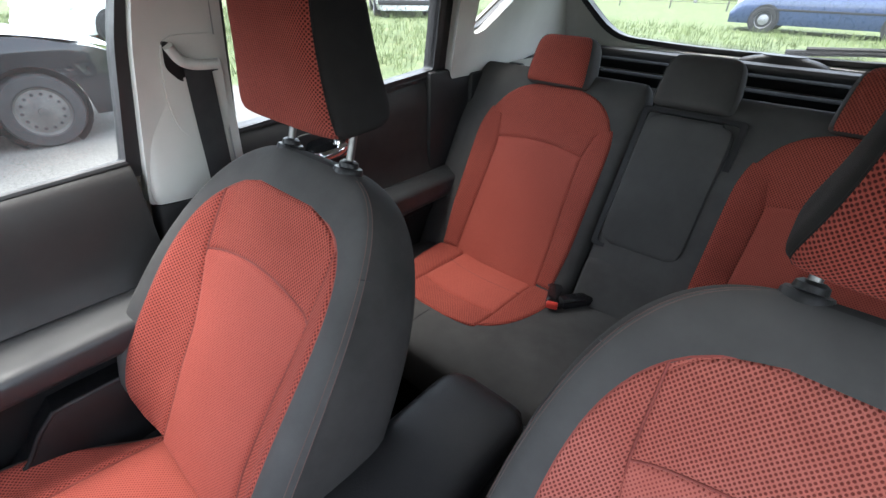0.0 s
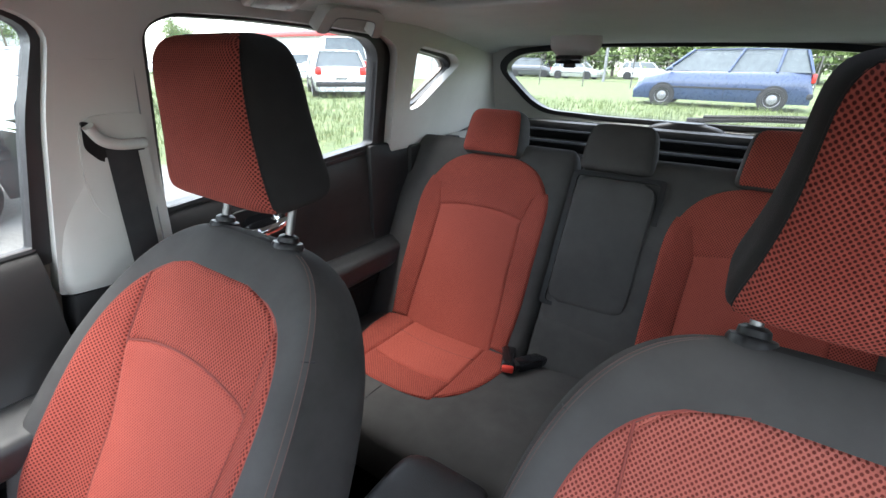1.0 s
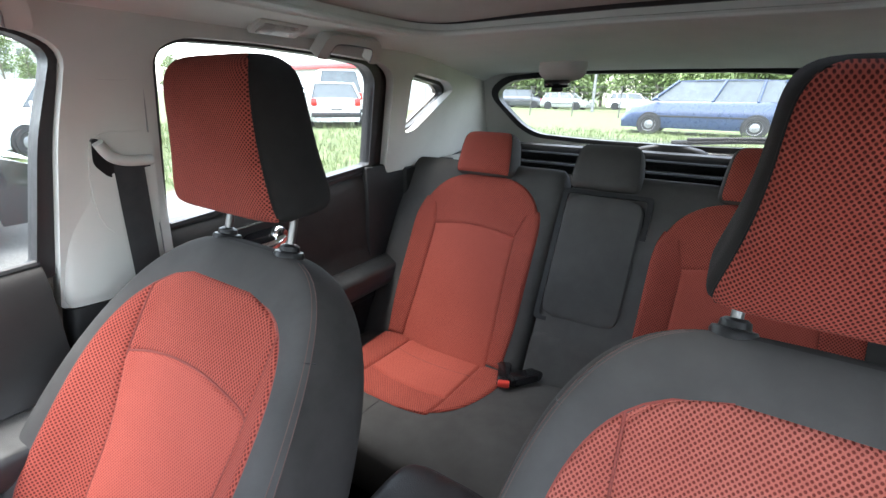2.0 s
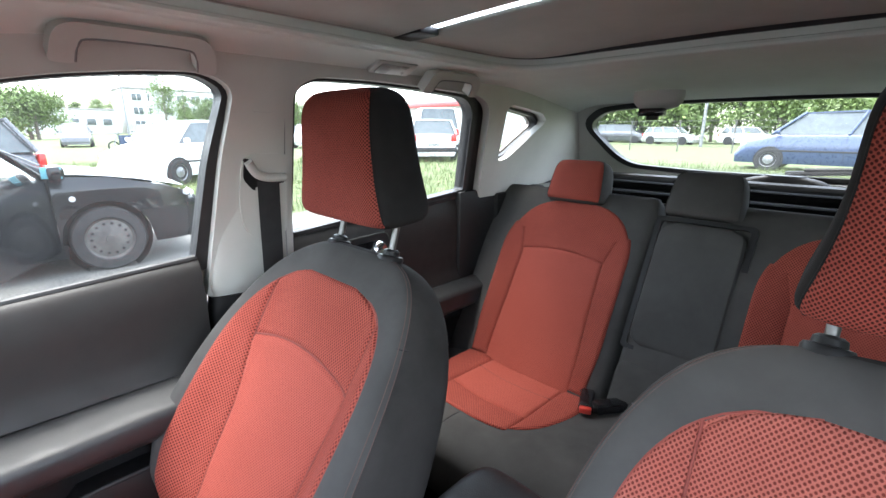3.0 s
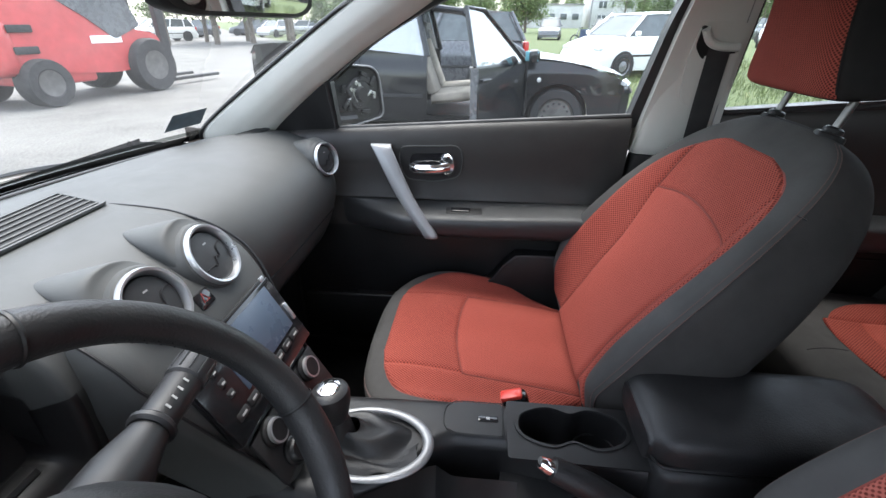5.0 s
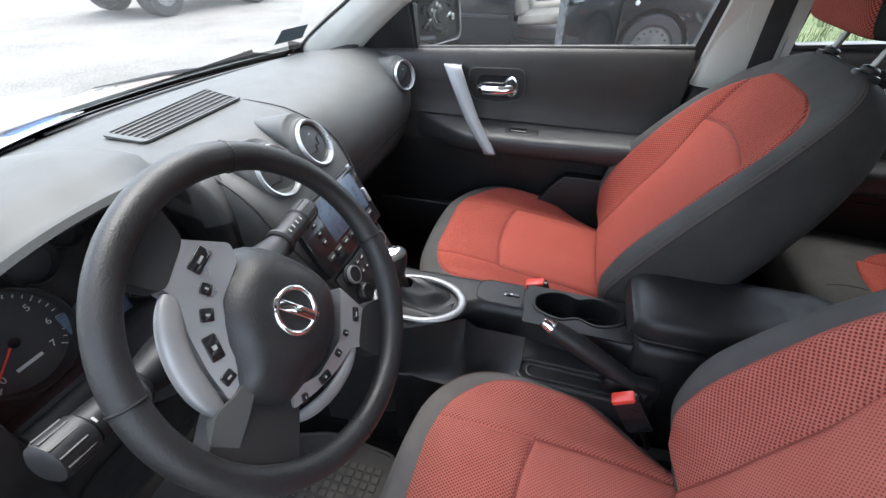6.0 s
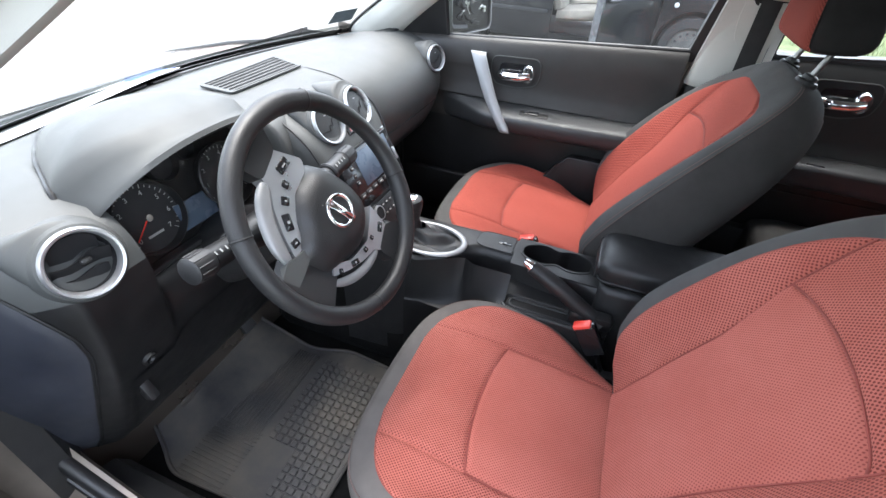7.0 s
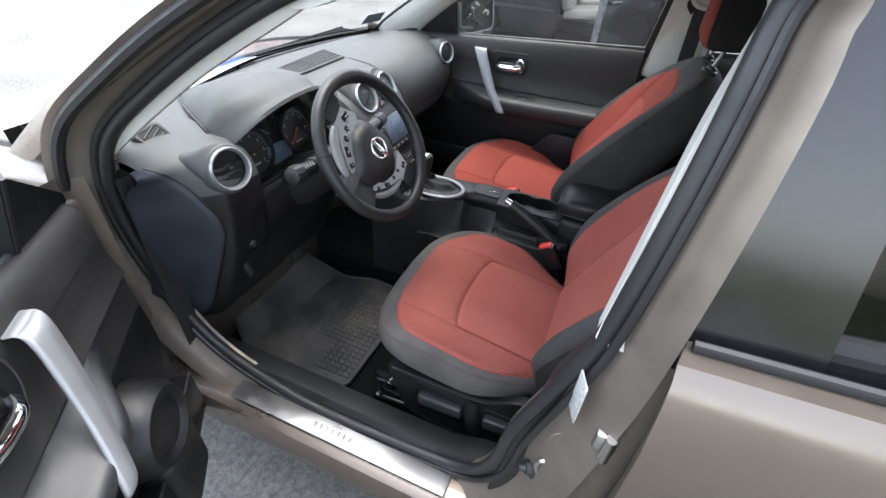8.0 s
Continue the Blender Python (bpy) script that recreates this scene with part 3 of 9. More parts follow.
structure("roof_blind_rail", join(*[box((sx * 0.425, -0.89, roof_z(0.42, -0.89) + 0.032), (0.085, 0.05, 0.014), 0.004) for sx in (1, -1)]), M["black"], "black rail end between the roof blinds")
rg = structure("roof_glass", grid([[(x, y, roof_z(x * 0.9, y) + 0.062 + 0.012 * (1 - (x / 0.47) ** 2)) for x in np.linspace(-0.50, 0.50, 8)] for y in np.linspace(-0.16, -1.40, 10)]), M["glass"], "tinted glass roof panel")
rg.visible_shadow = False
rows = []
for k, t in enumerate((0.0, 0.5, 1.0)):
    row = []
    for a in turn[::2]:
        c, d = math.cos(a), math.sin(a)
        q = max(abs(c), abs(d))
        ix, iy = 0.485 * sgn(c, 0.2), cy + (hy + 0.03) * sgn(d, 0.2)
        ox, oy = 0.645 * c / q, (cy + (0.05 - cy) * d / q) if d > 0 else (cy + (cy + 2.02) * d / q)
        x, y = lerp(ix, ox, t), lerp(iy, oy, t)
        row.append((x, y, roof_z(x * 0.92, y) + 0.070 - 0.03 * t * t))
    rows.append(row)
structure("roof", grid(rows, ring=True), M["paint"], "bronze painted steel roof")

def flat_path(pts):
    return [(p[0], p[1]) for p in smooth_path([(a, b, 0.0) for a, b in pts], 4)]


# grab handles, courtesy lamp, ceiling belt reel, visor
for s in (1, -1):
    for ya, yb in ((-0.345, -0.545), (-1.045, -1.225)):
        if s < 0 and ya > -1:
            continue
        grip = thing("grab_handle", (s * 0.56, (ya + yb) / 2, 1.49), "pale plastic folding grab handle above the side window", "grab handle", "roof grab handles")
        lay = lambda y, b, c: (s * (0.558 - 0.59 * b - 0.81 * c), y, 1.472 + 0.81 * b - 0.59 * c)
        y0, y1 = ya + 0.008, yb - 0.012
        arch_out = rounded([(y0, -0.026), (y0 - 0.010, 0.034), (y1 + 0.010, 0.034), (y1, -0.026), (y1 + 0.030, -0.026), (y1 + 0.038, 0.014), (y0 - 0.038, 0.014), (y0 - 0.030, -0.026)], [0.010, 0.036, 0.036, 0.010, 0.006, 0.024, 0.024, 0.006], 7)
        part("grip", plate(arch_out, [], 0.028, fold=lambda y, b, c: lay(y, b, c - 0.016 + 0.004 * (1 - abs(b) / 0.036))), M["trim"], grip)
        # Grey tube paints in the shading that outlines the arch's opening.
        part("arch_shade", tube([lay(y, b, 0.0150) for y, b in flat_path([(y0 - 0.031, -0.022), (y0 - 0.036, 0.004), (y0 - 0.056, 0.014), (y1 + 0.056, 0.014), (y1 + 0.036, 0.004), (y1 + 0.031, -0.022)])], 0.0016, 6), M["grey_plastic"], grip, "grey line painting shade along the inner edge")
        part("hinge_line", tube([lay(y, 0.004, 0.0145) for y in (y0 - 0.010, y0 - 0.036)], 0.0008, 5), M["grey_plastic"], grip)
        part("hinge_line", tube([lay(y, 0.004, 0.0145) for y in (y1 + 0.010, y1 + 0.036)], 0.0008, 5), M["grey_plastic"], grip)
    lamp = thing("courtesy_lamp", (s * 0.565, -0.94, 1.50), "small rectangular courtesy lamp set in the headliner", "lamp", "courtesy lamps")
    part("bezel", box((s * 0.555, -0.94, 1.493), (0.050, 0.115, 0.012), 0.005, rot=(0, s * 24, 0)), M["trim"], lamp)
    part("lens", box((s * 0.554, -0.935, 1.4885), (0.036, 0.082, 0.010), 0.004, rot=(0, s * 24, 0)), M["lamp_lens"], lamp, "clear ribbed lens")

reel = thing("ceiling_belt_reel", (0.178, -1.54, 1.46), "oval pale ceiling housing of the middle seat belt", "belt housing")
part("housing", lathe([(0, -0.032), (0.03, -0.032), (0.055, -0.026), (0.068, -0.012), (0.072, 0.004), (0.07, 0.02)], 36, Matrix.Translation((0.178, -1.54, 1.440)) @ Matrix.Diagonal((0.90, 0.66, 0.9, 1))), M["trim"], reel)
part("belt_mouth", box((0.178, -1.506, 1.404), (0.066, 0.030, 0.020), 0.006), M["gloss_black"], reel, "black belt mouth")
part("belt_tongue", box((0.178, -1.512, 1.395), (0.030, 0.010, 0.022), 0.003), M["black"], reel)

for s in (1, -1):
    visor = thing("sun_visor", (s * 0.38, -0.05, 1.44), "pale cloth sun visor folded against the roof", "sun visor", "sun visors")
    out = rounded([(0.165, 0.0), (0.575, 0.0), (0.585, -0.10), (0.555, -0.165), (0.17, -0.185)], [0.03, 0.03, 0.04, 0.06, 0.04])
    fold = lambda a, b, c: (s * a, b - 0.055, roof_z(a, b - 0.055) - 0.034 - c * (1 - 0.25 * abs(b + 0.09) / 0.09))
    rings = [[fold(0.37 + (a - 0.37) * k, -0.09 + (b + 0.09) * k, c) for a, b in out] for k, c in ((0.98, -0.002), (1.0, 0.003), (1.0, 0.012), (0.975, 0.0175), (0.93, 0.019), (0.75, 0.019), (0.5, 0.019), (0.25, 0.019), (0.02, 0.019))]
    vb = part("flap", grid(rings, ring=True), M["liner"], visor)
    on_visor = lambda a0, a1, b0, b1, c: grid([[fold(a, b, c) for b in np.linspace(b0, b1, 4)] for a in np.linspace(a0, a1, 8)])
    if s < 0:
        part("mirror_cover", on_visor(0.27, 0.43, -0.05, -0.12, 0.021), M["trim"], visor)
    else:
        for a, b, b0, b1 in ((0.268, 0.425, -0.075, -0.095), (0.238, 0.395, -0.101, -0.143)):
            part("warning_label", on_visor(a, b, b0, b1, 0.0215), M["label_grey"], visor, "pale printed warning label")
    part("pivot", tube([(s * 0.60, -0.048, 1.425), (s * 0.615, -0.045, 1.43)], 0.008, 8), M["trim"], visor)

# windscreen and its frame
def screen_edge(x):
    return (0.775 - 0.135 * (x / 0.72) ** 2, 1.008), (-0.045 - 0.03 * (x / 0.6) ** 2 + 0.03, 1.462 - 0.035 * (x / 0.6) ** 2)


def screen_at(x, t, inside=0.0):
    """A place on the windscreen: t runs from its foot to the roof."""
    (y0, z0), (y1, z1) = screen_edge(x)
    bow = 0.035 * math.sin(math.pi * t)
    return (x, lerp(y0, y1, t) + bow * 0.55 - inside * 0.45, lerp(z0, z1, t) + bow * 0.8 - inside * 0.9)


half = lambda t: lerp(0.725, 0.600, t)
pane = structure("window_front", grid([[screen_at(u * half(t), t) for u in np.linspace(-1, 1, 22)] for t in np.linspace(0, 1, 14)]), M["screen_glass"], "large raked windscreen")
pane.visible_shadow = False
band_top = lambda u: 0.030 + 0.012 * u * u
shade_top = lambda u: 0.056 + 0.014 * u * u
structure("windscreen_band", grid([[screen_at(u * half(0.1), k * band_top(u), 0.003) for u in np.linspace(-1, 1, 30)] for k in (0, 0.5, 1)]), M["gloss_black"], "black printed band along the foot of the windscreen")
structure("windscreen_shade_band", grid([[screen_at(u * half(0.1), lerp(band_top(u), shade_top(u), k), 0.002) for u in np.linspace(-1, 1, 30)] for k in (0, 0.5, 1)]), M["tinted"], "grey-green tinted strip above the black band")
structure("trim_windscreen_header", tube([(x, y - 0.012, z - 0.006) for x, y, z in [screen_at(u * 0.6, 1.0) for u in np.linspace(-1, 1, 22)]], 0.016, 10), M["liner"], "pale trim along the top of the windscreen")
sticker = thing("windscreen_sticker", (0.59, 0.60, 1.08), "dark blue-grey rectangular sticker low on the windscreen", "sticker")
part("sheet", grid([[screen_at(lerp(lerp(0.556, 0.653, u), lerp(0.526, 0.616, u), v), lerp(0.103, 0.196, v) + 0.012 * u, 0.004) for u in np.linspace(0, 1, 6)] for v in np.linspace(0, 1, 5)]), M["sticker"], sticker)

# rear end: tailgate with its window
def gate(u, z, t=0.0):
    """Across and up on the tailgate; t towards the rear."""
    k = (z - 1.22) / 0.23
    return (u, -2.15 + 0.19 * k + 0.05 * (u / 0.6) ** 2 - t, z)


GW = rounded([(-0.47, 1.228), (-0.20, 1.212), (0.20, 1.212), (0.47, 1.228), (0.575, 1.375), (0.50, 1.425), (0.25, 1.447), (-0.25, 1.447), (-0.50, 1.425), (-0.575, 1.375)], [0.07, 0.1, 0.1, 0.07, 0.05, 0.04, 0.1, 0.1, 0.04, 0.05], 6)
GWo = [(u * 1.045, 1.33 + (z - 1.33) * 1.15) for u, z in GW]
structure("wall_rear", plate(rounded([(-0.70, 0.62), (0.70, 0.62), (0.69, 1.16), (0.655, 1.44), (0.4, 1.49), (-0.4, 1.49), (-0.655, 1.44), (-0.69, 1.16)], 0.03), [GWo], 0.05, fold=lambda u, z, t: gate(u, z, t - 0.02)), M["trim"], "pale plastic tailgate trim round the rear window")
structure("tailgate_seal", band(GWo, GW, 0.04, lambda u, z, t: gate(u, z, t - 0.03)), M["seal"], "black rubber and printed border of the rear window")
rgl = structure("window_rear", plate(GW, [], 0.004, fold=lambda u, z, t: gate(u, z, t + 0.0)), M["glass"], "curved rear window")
rgl.visible_shadow = False
for s in (1, -1):
    structure("trim_rear_pillar", grid([[(s * side_x(z) + s * -0.034, -1.93 - (1.46 - z) * 0.62, z), (s * (side_x(z) - 0.05), -1.99 - (1.46 - z) * 0.66, z), (s * 0.60, -2.02 - (1.46 - z) * 0.62, z)] for z in np.linspace(1.10, 1.47, 8)]), M["trim"], "pale plastic rear corner pillar")
wiper = thing("rear_wiper", (-0.1, -2.2, 1.2), "black rear wiper arm on a pale motor cover", "wiper")
part("motor_cover", Pad(0.035, lambda z: 0.13 * max(0.2, 1 - (z / 0.035) ** 2) ** 0.5, lambda z: 0.03, lambda z: 0.02, 3.0, m=Matrix.Translation((-0.06, -2.11, 1.180))).mesh(14, 30), M["plastic"], wiper, "dark plastic cover")
part("arm", tube([(-0.05, -2.185, 1.215), (-0.25, -2.18, 1.232), (-0.46, -2.17, 1.240)], [0.010, 0.008, 0.006], 8), M["black"], wiper)
part("blade", tube([(-0.10, -2.182, 1.232), (-0.30, -2.178, 1.245), (-0.47, -2.165, 1.252)], 0.006, 6), M["rubber"], wiper)

# luggage space
structure("luggage_floor", box((0, -1.85, 0.66), (1.36, 0.66, 0.03), 0.005), M["carpet"], "dark luggage floor")
for s in (1, -1):
    structure("luggage_side", box((s * 0.695, -1.83, 0.88), (0.05, 0.66, 0.52), 0.01), M["black"], "dark luggage side lining")
    structure("shelf_ledge", box((s * 0.635, -1.80, 1.140), (0.10, 0.46, 0.022), 0.008), M["trim"], "pale parcel shelf ledge")
for s in (1, -1):
    structure("wall_wheelhouse", box((s * 0.700, -1.60, 0.80), (0.030, 0.56, 0.72), 0.008), M["plastic"], "dark plastic lining beside the rear bench")
cover = thing("luggage_cover", (0, -1.78, 1.12), "black slatted luggage cover behind the rear seats", "luggage cover")
for y, z, h in ((-1.665, 1.105, 0.035), (-1.78, 1.145, 0.03), (-1.90, 1.165, 0.030)):
    part("slat", box((0, y, z), (1.06, 0.055, h), 0.010), M["carpet"], cover)
# Added sheet under the slats keeps their gaps dark, hiding the pale tailgate.
part("gap_darkener", box((0, -1.83, 1.082), (1.08, 0.42, 0.012), 0.004), M["carpet"], cover, "added black sheet darkening the gaps between the slats")
structure("gate_ledge", box((0, -2.06, 1.165), (1.16, 0.05, 0.055), 0.015), M["plastic"], "dark ledge at the tailgate's foot")

# floor pan, tunnel, bulkhead, sills
structure("floor", join(box((0, -0.05, 0.262), (1.46, 1.75, 0.03), 0.004), box((0, -1.30, 0.275), (1.46, 0.80, 0.03), 0.004)), M["carpet"], "black carpeted car floor")
structure("tunnel", join(box((0.005, -0.30, 0.36), (0.20, 1.60, 0.20), 0.05)), M["carpet"], "black carpeted centre tunnel")
structure("bulkhead", grid([[(x, y, z) for x in np.linspace(-0.72, 0.72, 8)] for y, z in ((0.52, 0.275), (0.74, 0.42), (0.82, 0.70), (0.83, 1.0))]), M["carpet"], "black carpeted bulkhead")
structure("sill_right", join(box((0.765, -0.03, 0.32), (0.10, 1.35, 0.20), 0.02), box((0.765, -1.05, 0.34), (0.10, 0.74, 0.20), 0.02)), M["plastic"], "dark plastic inner sill")
structure("sill_left_rear", box((-0.765, -1.05, 0.34), (0.10, 0.74, 0.20), 0.02), M["plastic"], "dark plastic rear inner sill")
structure("bench_base", box((0, -1.16, 0.40), (1.34, 0.46, 0.22), 0.02), M["carpet"], "dark base below the rear bench")


# ---- front seats ----
def headrest(root, m, wide, tall, low, high, face_mat, shell_mat, name="headrest", flare=(0.08, -0.02), ahead=0.5, behind=0.62, square=3.6, crown=2.4, border=0.925):
    """A cushion whose face is sewn into a darker shell; low and high: depth below and at the top; flare: how the width changes on the way up."""
    end = lambda z: max(0.02, 1 - (1 - 2 * z / tall) ** 8) ** (1 / 4) if z < tall / 2 else max(0.004, 1 - (2 * z / tall - 1) ** 5) ** (1 / crown)
    rise = lambda z: 2 * z / tall - 1
    body = Pad(tall, lambda z: wide / 2 * (1 - flare[0] * rise(z) + flare[1] * rise(z) ** 2) * end(z) ** 0.35,
               lambda z: lerp(low, high, z / tall) * ahead * end(z), lambda z: lerp(low, high, z / tall) * behind * end(z), square, m=m)
    shell = part(name, body.mesh(40, 64), shell_mat, root)
    e = 0.006
    half = lambda z: body.w(z) * border
    if face_mat:
        part("face_panel", body.patch(lambda z: -half(z), half, lambda x: e, lambda x: tall - 0.0015, 0.0030, 30, 40, 0.0025), face_mat, shell, "red mesh cloth face")
    ring = [(half(z) * s, z) for s, zs in ((1, np.linspace(e, tall - e, 20)), (-1, np.linspace(tall - e, e, 20))) for z in zs]
    part("piping", body.seam(ring + ring[:1], 0.0013, 0.001), shell_mat, shell)
    return shell


def front_seat(x, base_y, base_z, lean, cushion_x, cushion_front, cushion_z, rest_at, rest_tip, label):
    root = thing("car_seat", (x, base_y + 0.2, 0.30), label, "car seat", "front seats")
    L = 0.651
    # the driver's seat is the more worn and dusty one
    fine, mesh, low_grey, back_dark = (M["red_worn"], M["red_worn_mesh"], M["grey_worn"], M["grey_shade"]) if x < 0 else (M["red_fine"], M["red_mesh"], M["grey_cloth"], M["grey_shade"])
    tilt = Matrix.Translation((x, base_y, base_z)) @ Matrix.Rotation(radians(lean), 4, "X") @ Matrix.Translation((0, 0, -0.02))
    top = lambda z, a, k: max(0.0, 1 - max(0.0, (z - a) / (L - a)) ** k) ** (1 / k)
    width = lambda z: (0.238 + 0.047 * step(0, 0.22, z)) * (0.03 + 0.97 * top(z, 0.10, 3.13)) * (0.9 + 0.1 * step(0, 0.03, z))
    swell = lambda u, z: 0.161 * step(0.123, 0.312, abs(u)) * step(0.0, 0.12, z) * (1 - step(0.218, 0.96, z)) + 0.008 * math.exp(-((z - 0.18) / 0.12) ** 2)
    front = lambda z: 0.0564 * (0.35 + 0.65 * top(z, 0.50, 2.6)) * (0.5 + 0.5 * step(0, 0.05, z))
    rear = lambda z: (0.087 + 0.007 * step(0, 0.3, z)) * (0.25 + 0.75 * top(z, 0.42, 2.4)) * (0.6 + 0.4 * step(0, 0.05, z))
    back = Pad(L, width, front, rear, 3.1, swell, m=tilt)
    shell = part("backrest", back.mesh(56, 84), back_dark, root, "grey cloth backrest cover with shade in its dark tone")
    brim = lambda z: width(z) * 0.955
    part("border_panel", back.patch(lambda z: -brim(z), brim, lambda u: 0.03, lambda u: L - 0.006, 0.0022, 60, 60, 0.002), M["grey_cloth"], shell, "grey cloth border panel")
    # sewn red panels
    z_top = 0.583
    R = lambda z: (0.207 + 0.010 * step(0, 0.2, z)) * max(0.0, 1 - max(0.0, (z - 0.309) / (z_top - 0.309)) ** 2.97) ** (1 / 2.97)
    C = lambda z: float(np.interp(z, [0, 0.15, 0.30, 0.43, 0.60], [0.130, 0.122, 0.132, 0.155, 0.160]))
    cz = 0.5
    for _ in range(30):
        cz += 0.002 if R(cz) > C(cz) else -0.002
    arc = lambda u: 0.425 + 0.026 * (1 - (u / 0.157) ** 2)
    part("panel_base", back.patch(lambda z: -R(z) * 0.985, lambda z: R(z) * 0.985, lambda u: 0.05, lambda u: z_top - 0.008, 0.0030, 40, 44, 0.001), fine, shell, "red cloth under the seams")
    part("centre_panel", back.patch(lambda z: -C(z), C, lambda u: 0.035, arc, 0.0075), fine, shell, "red fine-knit cloth panel")
    edge = lambda z: min(C(z), R(z)) if z < cz else R(z)
    part("seam", back.seam([(u, arc(u)) for u in np.linspace(-0.153, 0.153, 30)], 0.0017, 0.0034), M["shaded_red_thread"], shell)
    for s in (-1, 1):
        part("seam", back.seam([(s * C(z), z) for z in np.linspace(0.04, cz, 40)], 0.0017, 0.0034), M["shaded_red_thread"], shell)
    part("top_panel", back.patch(lambda z: -edge(z), edge, arc, lambda u: z_top - 0.002, 0.0075, 30, 26), mesh, shell, "red mesh cloth panel")
    for s in (-1, 1):
        lo, hi = (lambda z: s * min(C(z), R(z))), (lambda z: s * R(z))
        part("bolster_panel", back.patch(lo, hi, lambda u: 0.045, lambda u: cz, 0.0075, 18, 40), mesh, shell, "red mesh cloth bolster")
        part("seam", back.seam([(s * R(z), z) for z in np.linspace(0.05, z_top - 0.003, 40)], 0.0018, 0.001), M["shaded_red_thread"], shell)
        rim = lambda z: width(z) * 0.955
        for off in (0.0, 0.005):
            part("stitching", back.seam([(s * (rim(z) - off), z) for z in np.linspace(0.05, L - 0.012, 60)], 0.0008, 0.0012), M["thread"], shell, "reddish-brown thread")
        part("cross_seam", back.seam([(s * lerp(R(0.515), width(0.515) * 0.95, t), 0.515 + 0.012 * t) for t in np.linspace(0, 1, 10)], 0.0011, 0.0008), M["black"], shell)
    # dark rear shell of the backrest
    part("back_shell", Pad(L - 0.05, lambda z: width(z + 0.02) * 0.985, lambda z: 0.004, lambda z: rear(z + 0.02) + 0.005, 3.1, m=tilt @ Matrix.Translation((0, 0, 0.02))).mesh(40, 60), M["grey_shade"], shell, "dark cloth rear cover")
    # cushion
    Lc = 0.528
    seat_m = Matrix(((1, 0, 0, cushion_x), (0, 0, 1, cushion_front - Lc), (0, 1, 0.119, cushion_z), (0, 0, 0, 1)))
    nose = lambda z: max(0.0, 1 - max(0.0, (z - 0.3385) / (Lc - 0.3385)) ** 3.07) ** (1 / 3.07)
    cw = lambda z: (0.1745 + 0.099 * step(0, 0.25, z)) * (0.132 + 0.868 * nose(z))
    cs = lambda u, z: 0.069 * step(0.1915, 0.277, abs(u)) * step(-0.076, 0.348, z) * (1 - step(0.3155, 0.5855, z)) - 0.012 * step(0.1, 0.0, abs(u)) * (1 - step(0.3, 0.45, z))
    seat = Pad(Lc, cw, lambda z: 0.0608 * (0.25 + 0.75 * max(0.0, 1 - max(0.0, (z - 0.312) / 0.219) ** 2.48) ** 0.5) * (0.6 + 0.4 * step(0, 0.06, z)),
               lambda z: 0.034 * (0.35 + 0.65 * nose(z)), 3.2, cs, m=seat_m)
    cushion = part("cushion", seat.mesh(52, 76), low_grey, root, "dark grey cloth cushion")
    crim = lambda z: cw(z) * 0.965
    part("border_panel", seat.patch(lambda z: -crim(z), crim, lambda u: 0.02, lambda u: Lc - 0.006, 0.0022, 60, 60, 0.002), low_grey, cushion, "grey cloth border panel")
    zt = 0.489
    Rc = lambda z: (0.156 + 0.0905 * step(0, 0.25, z)) * max(0.0, 1 - max(0.0, (z - 0.274) / (zt - 0.274)) ** 3.22) ** (1 / 3.22)
    Cc = lambda z: min(0.150 - 0.012 * step(0.2, 0.5, z), Rc(z) * 0.93 if z < 0.2 else 1.0)
    split = lambda u: 0.306 + 0.022 * (1 - (u / 0.15) ** 2)
    cross = 0.45
    for _ in range(60):
        cross += 0.001 if Rc(cross) > Cc(cross) else -0.001
    part("panel_base", seat.patch(lambda z: -Rc(z) * 0.985, lambda z: Rc(z) * 0.985, lambda u: 0.04, lambda u: zt - 0.008, 0.0030, 40, 44, 0.001), fine, cushion, "red cloth under the seams")
    part("centre_panel", seat.patch(lambda z: -Cc(z), Cc, lambda u: 0.04, split, 0.0075), fine, cushion, "red fine-knit cloth panel")
    rim_c = lambda z: min(Cc(z), Rc(z)) if z < cross else Rc(z)
    part("seam", seat.seam([(u, split(u)) for u in np.linspace(-0.145, 0.145, 30)], 0.0017, 0.0034), M["shaded_red_thread"], cushion)
    for s in (-1, 1):
        part("seam", seat.seam([(s * Cc(z), z) for z in np.linspace(0.05, 0.31, 24)], 0.0017, 0.0034), M["shaded_red_thread"], cushion)
    part("front_panel", seat.patch(lambda z: -rim_c(z), rim_c, split, lambda u: zt - 0.002, 0.0075, 30, 24), mesh, cushion, "red mesh cloth panel")
    for s in (-1, 1):
        lo, hi = (lambda z: s * min(Cc(z), Rc(z))), (lambda z: s * Rc(z))
        part("bolster_panel", seat.patch(lo, hi, lambda u: 0.03, lambda u: cross, 0.0075, 16, 36), mesh, cushion, "red mesh cloth bolster")
        part("stitching", seat.seam([(s * (cw(z) * 0.965), z) for z in np.linspace(0.03, Lc - 0.01, 50)], 0.0010, 0.0016), M["thread"], cushion)
        part("seam", seat.seam([(s * Rc(z), z) for z in np.linspace(0.03, zt - 0.003, 40)], 0.0018, 0.001), M["shaded_red_thread"], cushion)
    # plinth, rails, recliner cover
    cy = cushion_front - 0.30
    side = -1 if x < 0 else 1
    for s in (-1, 1):
        out = [(cy + 0.231, 0.505), (cy + 0.200, 0.40), (cy + 0.176, 0.335), (cy + 0.106, 0.315), (cy - 0.044, 0.305), (cy - 0.264, 0.32), (cy - 0.264, 0.56), (cy - 0.134, 0.562), (cy - 0.044, 0.512), (cy + 0.076, 0.504)]
